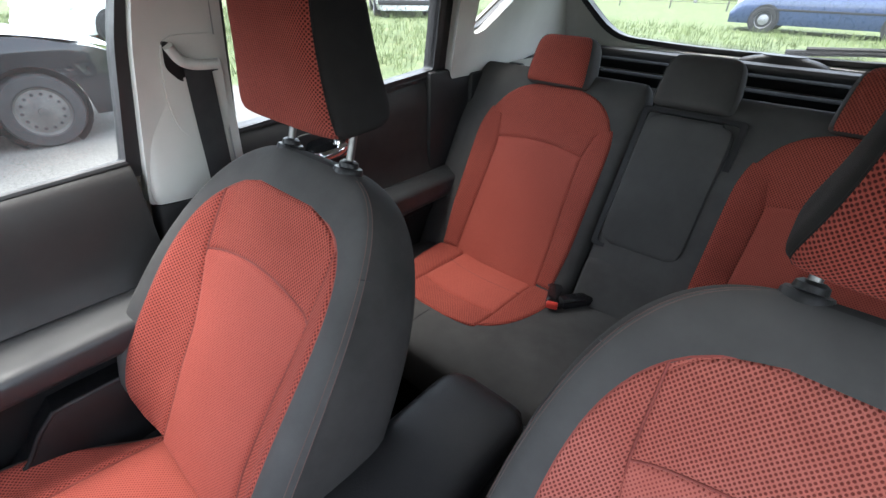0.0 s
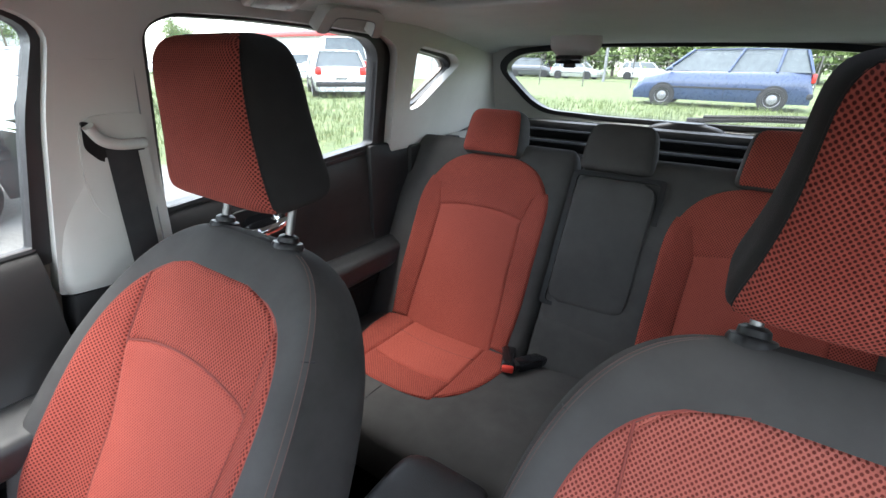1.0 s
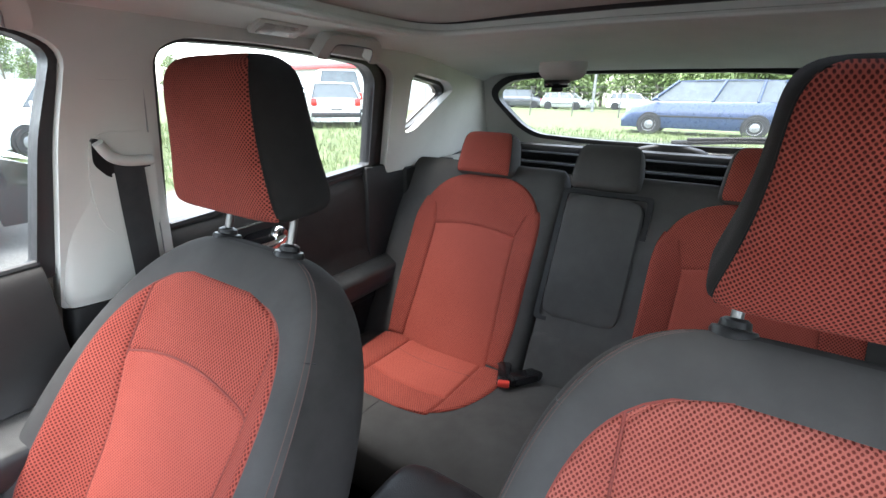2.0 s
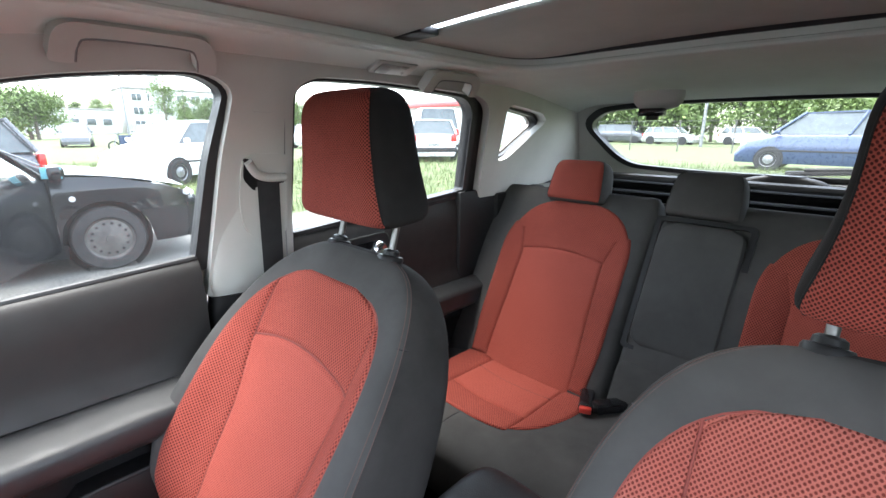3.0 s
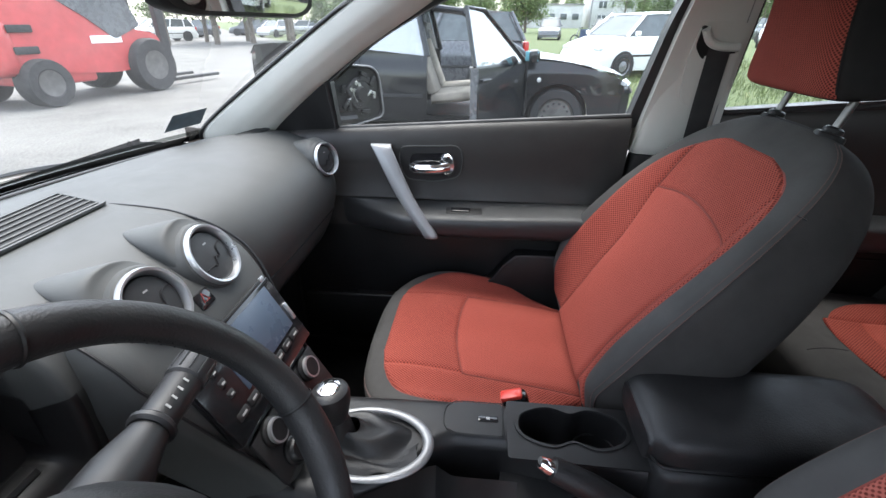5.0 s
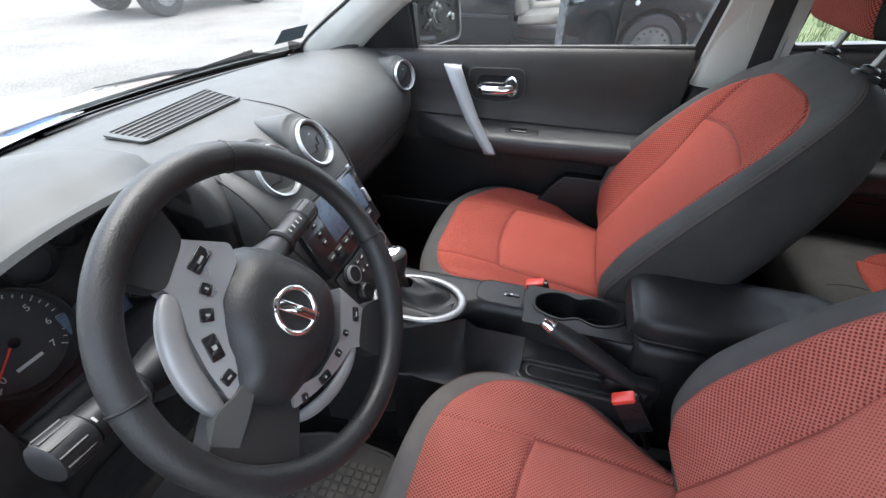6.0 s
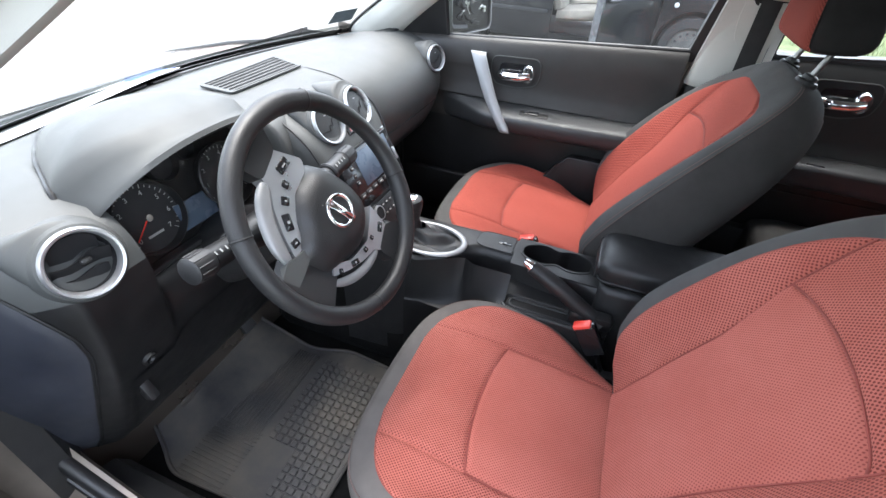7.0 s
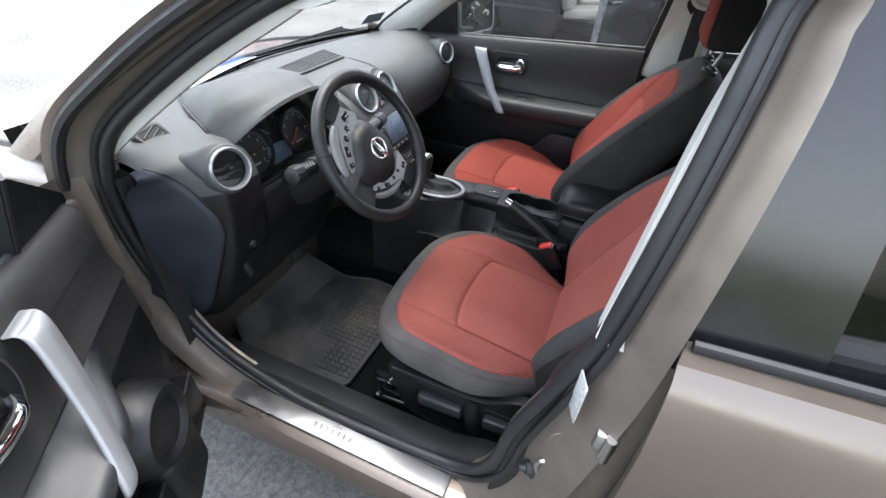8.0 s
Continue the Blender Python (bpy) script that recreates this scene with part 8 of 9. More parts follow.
def simple_car(label, paint, L, W, H, hood, trunk, belt_z, ws, rg, rim_mat, group="cars in the yard", wheel_r=0.31, detail=True):
    """A parked car along local y, its front at +y: hood and trunk are the bonnet's and the tail's share of its length."""
    root = thing("parked_car", (0, 0, 0), label, "car", group)
    yf, yr = L / 2, -L / 2
    ya, yb = yf - hood * L, yr + trunk * L
    zs = lambda y: np.interp(y, [yr, yr + 0.08, yb, ya, yf - 0.25, yf - 0.05, yf], [belt_z * 0.55, belt_z * 0.97, belt_z, belt_z * 0.985, belt_z * 0.80, belt_z * 0.62, belt_z * 0.48])
    rows = []
    for y in np.linspace(yr, yf, 34):
        e = 1 - 0.13 * max(0, abs(y) / (L / 2) - 0.72) / 0.28
        w, zt = W / 2 * e, zs(y)
        half = [(w * 0.94, 0.20), (w, 0.36), (w, zt * 0.72), (w * 0.975, zt * 0.90), (w * 0.90, zt), (w * 0.5, zt + 0.02), (0, zt + 0.025)]
        rows.append([(x, y, z) for x, z in half] + [(-x, y, z) for x, z in half[-2::-1]])
    body = part("body", grid(rows, ring=True, cap=True), paint, root)
    rows = []
    for t in np.linspace(0, 1, 6):
        w = lerp(W / 2 * 0.90, W / 2 * 0.70, t)
        f, b, z = lerp(ya + 0.05, ya - ws * L, t), lerp(yb - 0.02, yb + rg * L, t), lerp(belt_z, H - 0.07, t)
        rows.append([(x, y, z) for x, y in rounded([(-w, b), (w, b), (w * 0.96, f), (-w * 0.96, f)], 0.10, 5)])
    part("window_band", grid(rows, ring=True, cap=True), CAR["window"], root, "dark windows with sky reflection painted into their colour")
    w = W / 2 * 0.70
    f, b = ya - ws * L, yb + rg * L
    roof = [[(u * w * 1.02 * (1 - 0.05 * abs(2 * t - 1) ** 3), lerp(b - 0.03, f + 0.03, t), H - 0.075 + 0.075 * math.sin(math.pi * (0.12 + 0.76 * t)) * (1 - 0.35 * u * u)) for u in np.linspace(-1, 1, 9)] for t in np.linspace(0, 1, 10)]
    part("roof", skin_solid(roof, [[(x, y, z - 0.04) for x, y, z in r] for r in roof]), paint, root)
    for s in (1, -1):
        wb, wt = W / 2 * 0.905, W / 2 * 0.715
        for (p, q) in (((s * wb * 0.97, ya + 0.06, belt_z), (s * wt * 0.97, f + 0.02, H - 0.06)), ((s * wb * 1.0, yb - 0.03, belt_z), (s * wt, b - 0.01, H - 0.06)), ((s * wb, (ya + yb) / 2 + 0.15, belt_z), (s * wt, (f + b) / 2 + 0.1, H - 0.05)), ((s * wb, lerp(yb, ya, 0.22), belt_z), (s * wt, lerp(b, f, 0.18), H - 0.05))):
            part("pillar", tube([p, q], 0.038, 8), paint, root)
        part("tail_lamp", box((s * W / 2 * 0.80, yr + 0.06, belt_z * 0.86), (W * 0.11, 0.10, belt_z * 0.24), 0.03), CAR["tail"], root, "red tail lamp")
        part("head_lamp", box((s * W / 2 * 0.72, yf - 0.20, belt_z * 0.70), (W * 0.15, 0.20, 0.12), 0.04), CAR["lamp"], root, "clear head lamp")
        part("side_mirror", box((s * (W / 2 + 0.06), ya - 0.10, belt_z + 0.06), (0.15, 0.09, 0.11), 0.03), paint, root)
        part("side_moulding", box((s * (W / 2 + 0.002), 0, belt_z * 0.55), (0.02, L * 0.56, 0.05), 0.008), CAR["dark"], root)
        for yy in (lerp(yb, ya, 0.55), lerp(yb, ya, 0.98)):
            part("door_gap", tube([(s * (W / 2 + 0.001), yy, 0.36), (s * W / 2 * 0.985, yy, belt_z * 0.9)], 0.006, 5), CAR["dark"], root)
        for yy in (yf - 0.19 * L, yr + 0.19 * L):
            part("wheel_arch", lathe([(0, 0.0), (wheel_r * 1.16, 0.0), (wheel_r * 1.16, -0.06)], 28, facing((s * (W / 2 + 0.004), yy, wheel_r + 0.01), (s, 0, 0))), CAR["dark"], root)
            road_wheel(root, s * (W / 2 - 0.07), yy, wheel_r, s, rim_mat) if detail else part("wheel", lathe([(0, 0.1), (wheel_r * 0.6, 0.1), (wheel_r * 0.62, 0.08), (wheel_r, 0.08), (wheel_r, -0.08)], 20, facing((s * (W / 2 - 0.08), yy, wheel_r), (s, 0, 0))), CAR["tyre"], root)
    part("number_plate", box((0, yr - 0.012, belt_z * 0.62), (0.50, 0.012, 0.11), 0.004), CAR["plate_w"], root, "pale number plate")
    part("plate_bar", box((0, yr - 0.0195, belt_z * 0.62), (0.36, 0.004, 0.05), 0), CAR["dark"], root)
    part("rear_bumper", box((0, yr + 0.04, 0.42), (W * 0.92, 0.16, 0.16), 0.05), CAR["dark"] if detail else paint, root)
    part("front_bumper", box((0, yf - 0.06, 0.40), (W * 0.88, 0.16, 0.16), 0.05), paint, root)
    return root


def parked(root, x, y, heading, z=None):
    root.matrix_basis = Matrix.Translation((x, y, ground_height(x, y) if z is None else z)) @ Matrix.Rotation(radians(heading), 4, "Z")
    return root


blue = parked(simple_car("dark blue people carrier parked on the grass", CAR["blue"], 4.55, 1.80, 1.66, 0.20, 0.03, 1.02, 0.14, 0.05, CAR["alloy"]), 0.63, -17.0, -90)
silver = parked(simple_car("silver estate car parked with its tail to the yard", CAR["silver"], 4.5, 1.76, 1.48, 0.26, 0.04, 0.95, 0.13, 0.05, CAR["alloy"]), 12.6, -12.6, -128)
van = parked(simple_car("white panel van parked beside the estate car", CAR["white"], 5.0, 1.95, 2.05, 0.18, 0.01, 1.15, 0.13, 0.02, CAR["rim"], wheel_r=0.33), 15.4, -15.6, -128)
suv = parked(simple_car("white hatchback with damaged tail parked on the grass", CAR["white"], 4.3, 1.80, 1.60, 0.23, 0.03, 1.02, 0.14, 0.05, CAR["alloy"]), 13.6, -4.4, 28)
wagon = parked(simple_car("dark blue-grey estate car parked behind the black car", CAR["grey"], 4.7, 1.82, 1.55, 0.26, 0.03, 1.0, 0.14, 0.05, CAR["alloy"]), 9.4, 1.5, 12)
far_dark = parked(simple_car("dark off-road car parked far across the yard", CAR["grey"], 4.6, 1.85, 1.75, 0.22, 0.03, 1.05, 0.12, 0.03, CAR["alloy"], "far cars", detail=False), 44.0, -5.6, 80)
far_silver = parked(simple_car("silver car parked far across the yard", CAR["silver"], 4.3, 1.75, 1.46, 0.25, 0.06, 0.92, 0.13, 0.06, CAR["alloy"], "far cars", detail=False), 46.0, 2.2, 20)
far_white = parked(simple_car("white car parked far across the yard", CAR["white"], 4.3, 1.78, 1.5, 0.24, 0.05, 0.95, 0.13, 0.05, CAR["alloy"], "far cars", detail=False), 30.0, -24.0, -40)
random.seed(11)
for k, (x, y, h, src) in enumerate(((47, -11, 70, far_dark), (52, -17, 95, far_silver), (49, -23, 60, far_white), (38, -22, 100, far_dark), (33, -28, 80, far_silver), (42, 11, 60, far_dark), (45, 20, 75, far_silver), (40, 29, 50, far_white), (30, 34, 80, far_dark), (24, 40, 70, far_silver),
                                    (13, -42, 85, far_silver), (18, -44, 95, far_dark), (8, -46, 90, far_white), (24, -40, 60, far_dark), (-12, -48, 85, far_silver), (36, -33, 45, far_white), (55, 4, 80, far_white), (22, -19, -30, far_white), (26, -15, 60, far_silver))):
    copy_thing(src, Matrix.Translation((x, y, ground_height(x, y))) @ Matrix.Rotation(radians(h), 4, "Z"))


# the black car with its open door, close by on the right
def black_car():
    root = thing("parked_car", (0, 0, 0), "damaged black car with an open front door and beige seats", "car", "cars in the yard")
    W, fx, rx = 0.86, 1.23, -1.42
    curve = lambda z: float(np.interp(z, [0.15, 0.30, 0.55, 0.80, 0.94], [W - 0.06, W - 0.01, W, W - 0.015, W - 0.06]))
    for s in (1, -1):
        put = lambda y, z, t: (s * (curve(z) - t), y, z)
        def panel(ys, top, low):
            rows = []
            for y in ys:
                zl, zt = low, float(top(y))
                for yc in (fx, rx):
                    if abs(y - yc) < 0.37:
                        zl = max(zl, 0.31 + math.sqrt(0.37**2 - (y - yc) ** 2))
                nose = 0.16 * max(0.0, (abs(y) - 1.72) / 0.38) ** 2
                rows.append([(s * (curve(z) - nose - 0.035 * max(0.0, 1 - abs(z - 0.62) / 0.012) * 0.2), y, z) for z in np.linspace(zl, max(zl + 0.02, zt), 16)])
            inner = [[(x - s * 0.03, y, z) for x, y, z in row] for row in rows]
            return skin_solid(rows, inner)
        part("front_wing", panel(np.linspace(0.86, 2.08, 44), lambda y: np.interp(y, [0.86, 1.30, 1.75, 2.0, 2.08], [0.93, 0.90, 0.80, 0.70, 0.55]), 0.22), CAR["black"], root, "scratched black wing")
        part("rear_side", panel(np.linspace(-0.30, -2.44, 66), lambda y: np.interp(y, [-2.44, -2.36, -1.70, -1.2, -0.3], [0.98, 1.045, 1.075, 1.035, 0.955]), 0.22), CAR["black"], root, "black rear door and quarter")
        part("sill", plate([(0.90, 0.16), (0.90, 0.30), (-0.34, 0.30), (-0.34, 0.16)], [], 0.05, fold=put), CAR["black"], root)
        for p, q in (((0.92, 0.92), (0.10, 1.41)), ((-0.30, 0.95), (-0.42, 1.46)), ((-1.22, 1.03), (-1.04, 1.44)), ((-1.76, 1.07), (-1.16, 1.43))):
            part("pillar", tube([(s * (W - 0.07), p[0], p[1]), (s * (W - 0.22), q[0], q[1])], 0.035, 8), CAR["black"], root)
        part("rail", tube([(s * (W - 0.22), y, z) for y, z in ((0.10, 1.42), (-0.42, 1.475), (-1.02, 1.455), (-1.18, 1.43))], 0.035, 8), CAR["black"], root)
        side = lambda y, z, t: (s * (W - 0.075 - (z - 0.94) * 0.31 - t), y, z)
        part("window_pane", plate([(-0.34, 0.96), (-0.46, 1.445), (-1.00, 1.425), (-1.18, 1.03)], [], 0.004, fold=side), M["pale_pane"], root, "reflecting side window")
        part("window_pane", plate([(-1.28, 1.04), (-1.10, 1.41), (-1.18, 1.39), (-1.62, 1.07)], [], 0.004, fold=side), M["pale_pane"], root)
        part("door_gap", tube([(s * (curve(z) + 0.001), -1.10 + 0.10 * max(0, 0.6 - z), z) for z in np.linspace(0.35, 0.92, 6)], 0.006, 6), CAR["dark"], root)
        part("side_strip", box((s * (W + 0.002), -0.85, 0.52), (0.016, 1.0, 0.04), 0.006), CAR["dark"], root)
        for y in (fx, rx):
            road_wheel(root, s * (W - 0.10), y, 0.31, s, CAR["rim"])
            part("arch_liner", lathe([(0, -0.16), (0.37, -0.16), (0.37, 0.0)], 30, facing((s * (W - 0.06), y, 0.31), (s, 0, 0))), CAR["dark"], root)
    part("bonnet", grid([[(u * lerp(0.78, 0.70, t), lerp(0.93, 1.98, t), lerp(0.945, 0.76, t**1.6) + 0.03 * (1 - u * u)) for u in np.linspace(-1, 1, 12)] for t in np.linspace(0, 1, 12)]), CAR["black"], root, "black bonnet")
    part("front_end", Pad(0.46, lambda z: 0.80, lambda z: 0.12 * max(0.2, 1 - abs(2 * z / 0.46 - 1) ** 4) ** 0.5, lambda z: 0.1, 4, m=Matrix.Translation((0, 1.98, 0.22))).mesh(18, 40), CAR["black"], root, "cracked black bumper")
    random.seed(3)
    for k in range(16):
        part("broken_piece", box((0.72 + random.uniform(-0.10, 0.10), 1.97 + random.uniform(-0.12, 0.10), 0.62 + random.uniform(-0.10, 0.08)), (0.03 + random.uniform(0, 0.07), 0.03 + random.uniform(0, 0.06), 0.02 + random.uniform(0, 0.05)), 0.004, 1, rot=(random.uniform(0, 90), random.uniform(0, 90), random.uniform(0, 90))), CAR["dark"] if k % 3 else CAR["lamp"], root)
    part("tail", Pad(0.74, lambda z: 0.82, lambda z: 0.08, lambda z: 0.12 * max(0.2, 1 - abs(2 * z / 0.74 - 1) ** 4) ** 0.5, 4, m=Matrix.Translation((0, -2.36, 0.30))).mesh(18, 40), CAR["black"], root)
    part("boot_lid", grid([[(u * 0.74, y, z) for u in np.linspace(-1, 1, 8)] for y, z in ((-1.70, 1.085), (-2.20, 1.075), (-2.40, 1.055), (-2.47, 0.96))]), CAR["black"], root)
    roof = [[(u * 0.66, lerp(0.12, -1.22, t), 1.425 + 0.07 * math.sin(math.pi * (0.15 + 0.7 * t)) * (1 - 0.3 * u * u)) for u in np.linspace(-1, 1, 9)] for t in np.linspace(0, 1, 10)]
    part("roof", skin_solid(roof, [[(x, y, z - 0.03) for x, y, z in r] for r in roof]), CAR["black"], root)
    part("windscreen", grid([[(u * lerp(0.74, 0.60, t), lerp(0.93, 0.10, t), lerp(0.94, 1.42, t)) for u in np.linspace(-1, 1, 6)] for t in (0, 0.5, 1)]), M["tinted"], root)
    part("rear_window", grid([[(u * lerp(0.72, 0.58, t), lerp(-1.76, -1.20, t), lerp(1.08, 1.44, t)) for u in np.linspace(-1, 1, 6)] for t in (0, 0.5, 1)]), M["tinted"], root)
    part("floor", box((0, -0.5, 0.22), (1.5, 3.0, 0.05), 0.01), CAR["dark"], root)
    part("dash", box((0, 0.72, 0.80), (1.40, 0.40, 0.32), 0.10, 3), CAR["dark"], root)
    for sx in (0.36, -0.36):
        seat = part("seat", Pad(0.50, lambda z: 0.25 * max(0.4, 1 - (z / 0.5) ** 6) ** 0.5, lambda z: 0.07, lambda z: 0.09, 3.5, m=Matrix(((1, 0, 0, sx), (0, 0, 1, -0.28), (0, 1, 0.10, 0.46), (0, 0, 0, 1)))).mesh(16, 28), CAR["beige"], root, "beige cloth seat")
        part("backrest", Pad(0.60, lambda z: 0.25 * max(0.3, 1 - (z / 0.6) ** 5) ** 0.5, lambda z: 0.07, lambda z: 0.07, 3.5, m=Matrix.Translation((sx, -0.26, 0.52)) @ Matrix.Rotation(radians(20), 4, "X")).mesh(16, 28), CAR["beige"], seat)
        part("head_cushion", Pad(0.18, lambda z: 0.12 * max(0.3, 1 - abs(z / 0.09 - 1) ** 5) ** 0.5, lambda z: 0.045, lambda z: 0.045, 3.5, m=Matrix.Translation((sx, -0.50, 1.13))).mesh(12, 24), CAR["dark"], seat)
    part("rear_bench", box((0, -1.15, 0.55), (1.3, 0.5, 0.22), 0.08, 3), CAR["dark"], root)
    # open door on the near side, hinged at its front edge
    s = 1
    dp = [(0.0, 0.24), (-1.13, 0.24), (-1.16, 0.55), (-1.15, 0.93), (0.0, 0.92)]
    T = Matrix.Translation((W - 0.02, 0.86, 0)) @ Matrix.Rotation(radians(62), 4, "Z")
    dd = part("open_door", plate(rounded(dp, 0.03), [], 0.07, fold=lambda y, z, t: T @ Vector((curve(z) - W + 0.02 - t, y, z))), CAR["black"], root, "black front door standing open")
    part("door_frame", tube([T @ Vector(v) for v in ((-0.02, -0.02, 0.92), (-0.20, -0.72, 1.41), (-0.19, -1.08, 1.43), (-0.04, -1.15, 0.93))], 0.022, 8), CAR["black"], dd)
    part("door_pane", make("pane", [T @ Vector(v) for v in ((-0.03, -0.04, 0.92), (-0.20, -0.72, 1.40), (-0.19, -1.08, 1.42), (-0.05, -1.14, 0.93))], [(0, 1, 2, 3)]), M["pale_pane"], dd, "pale reflecting door window")
    part("door_lining", plate(rounded([(-0.08, 0.32), (-1.08, 0.30), (-1.10, 0.86), (-0.06, 0.86)], 0.05), [], 0.02, fold=lambda y, z, t: T @ Vector((-0.085 - t, y, z))), CAR["dark"], dd)
    part("door_edge", plate([(-1.135, 0.26), (-1.16, 0.26), (-1.165, 0.92), (-1.14, 0.92)], [], 0.075, fold=lambda y, z, t: T @ Vector((0.0 - t, y, z))), CAR["grey"], dd, "dusty door edge")
    mm = part("door_mirror", box(T @ Vector((0.11, -0.10, 0.98)), (0.20, 0.12, 0.13), 0.04, 3), CAR["black"], dd)
    part("mirror_glass", box(T @ Vector((0.11, -0.165, 0.98)), (0.15, 0.012, 0.095), 0.004, rot=(0, 0, 62)), CAR["teal"], mm, "blue-green mirror glass")
    part("grip", box(T @ Vector((0.02, -1.02, 0.80)), (0.05, 0.16, 0.035), 0.012, rot=(0, 0, 62)), CAR["black"], dd)
    part("side_repeater", lathe([(0, 0.012), (0.022, 0.008), (0.026, 0.0)], 16, facing((curve(0.72), 1.0, 0.72), (1, 0, 0))), CAR["lamp"], root, "small clear side repeater")
    return root


parked(black_car(), 5.85, 0.24, 180, 0)


for x, y, turn_deg, paint, note in ((33.0, 23.4, 60, CAR["white"], "white car parked below the trees"), (41.5, 26.2, 75, CAR["grey"], "dark car parked below the trees"), (47.0, 18.0, 20, CAR["silver"], "silver car parked below the trees"), (49.0, 24.5, 10, CAR["grey"], "dark grey car parked near the trees"), (58.0, 28.0, 40, CAR["blue"], "blue car parked far across the yard")):
    parked(simple_car(note, paint, 4.4, 1.78, 1.5, 0.24, 0.05, 0.95, 0.13, 0.05, CAR["alloy"], "far cars", detail=False), x, y, turn_deg)


# red forklift truck
def forklift():
    root = thing("forklift_truck", (0, 0, 0), "red forklift truck with a dark glazed cab", "forklift")
    side = rounded([(-1.35, 0.45), (-1.40, 1.00), (-1.25, 1.28), (-0.55, 1.36), (0.10, 1.30), (0.55, 0.95), (1.10, 0.85), (1.15, 0.42), (0.2, 0.34)], 0.14)
    part("body", plate(side, [], 1.16, fold=lambda y, z, t: (t - 0.58, y, z)), CAR["red"], root, "scuffed red body")
    part("counterweight", box((0, -1.25, 0.75), (1.20, 0.42, 0.72), 0.14, 3), CAR["red"], root)
    for z in (0.70, 0.95):
        part("cooling_slot", box((-0.35, -1.44, z), (0.35, 0.06, 0.10), 0.02), CAR["dark"], root)
        part("cooling_slot", box((0.605, -1.0, z), (0.03, 0.30, 0.09), 0.02), CAR["dark"], root)
    for x in (-0.52, 0.52):
        part("cab_post", tube([(x, -0.55, 1.30), (x, -0.45, 2.15), (x, 0.35, 2.18), (x, 0.62, 0.95)], 0.04, 8), CAR["dark"], root)
        part("cab_door", box((x, -0.05, 1.70), (0.02, 0.80, 0.78), 0.01), CAR["window"], root, "dark cab window")
        for y, r in ((0.80, 0.40), (-0.92, 0.30)):
            m = facing((x * 1.12, y, r), (1 if x > 0 else -1, 0, 0))
            part("wheel", lathe([(0, 0.10), (r * 0.5, 0.11), (r * 0.6, 0.14), (r * 0.95, 0.14), (r, 0.10), (r, -0.12)], 30, m), CAR["tyre"], root, "solid black tyre")
            part("rim", lathe([(r * 0.55, 0.135), (r * 0.35, 0.115), (0, 0.12)], 24, m), CAR["rim"], root)
        part("mast", box((x * 0.65, 1.42, 1.15), (0.10, 0.16, 2.0), 0.01), CAR["dark"], root)
        part("fork", box((x * 0.6, 1.95, 0.10), (0.12, 1.25, 0.05), 0.01), CAR["dark"], root)
    for x in (-0.585, 0.585):
        part("cab_side", plate(rounded([(-0.50, 1.34), (-0.40, 1.92), (0.34, 1.96), (0.78, 0.98), (0.30, 0.80), (-0.10, 1.10)], 0.05), [], 0.02, fold=lambda y, z, t: (x + t - 0.01, y, z)), CAR["grey"], root, "dark grey cab side")
    part("skirt", box((0, -0.60, 0.42), (1.10, 0.95, 0.34), 0.05, 2), CAR["red"], root, "scuffed red side skirt")
    part("cab_roof", box((0, -0.05, 2.20), (1.15, 1.05, 0.08), 0.03), CAR["red"], root)
    part("name_bar", box((0.588, 0.15, 0.80), (0.006, 0.50, 0.10), 0), CAR["white"], root, "pale word-sized bar")
    part("name_bar", box((-0.588, 0.15, 0.80), (0.006, 0.50, 0.10), 0), CAR["white"], root, "pale word-sized bar")
    return root


truck = parked(forklift(), 7.92, 7.67, -100)
truck.scale = (1.25, 1.25, 1.25)

# blue motorcycle far off
moto = thing("motorcycle", (0, 0, 0), "blue motorcycle standing across the yard", "motorcycle")
for y in (-0.70, 0.70):
    part("wheel", tube([(0, y + 0.28 * math.cos(a), 0.30 + 0.28 * math.sin(a)) for a in np.arange(28) / 28 * 2 * np.pi], 0.045, 8, closed=True), CAR["tyre"], moto)
part("frame", Pad(0.55, lambda z: 0.13, lambda z: 0.35, lambda z: 0.35, 3, m=Matrix.Translation((0, 0.05, 0.40))).mesh(10, 20), CAR["blue"], moto)
part("seat", box((0, -0.45, 0.82), (0.24, 0.60, 0.12), 0.05), CAR["dark"], moto)
part("fork", tube([(0, 0.70, 0.30), (0, 0.45, 1.0)], 0.04, 8), CAR["alloy"], moto)
part("handlebar", tube([(-0.35, 0.38, 1.05), (0, 0.45, 1.0), (0.35, 0.38, 1.05)], 0.02, 8), CAR["dark"], moto)
parked(moto, 33.0, -6.6, 12)


# ---- trees ----
LEAF = surface("leaves", (0.075, 0.12, 0.030), 0.6, var=0.5, patch=1.2, bump=0)
LEAF2 = surface("birch_leaves", (0.11, 0.16, 0.045), 0.6, var=0.45, patch=1.0, bump=0)
BARK = surface("bark", (0.13, 0.11, 0.09), 0.9, grain=20, bump=0.8, dist=0.03, var=0.4)


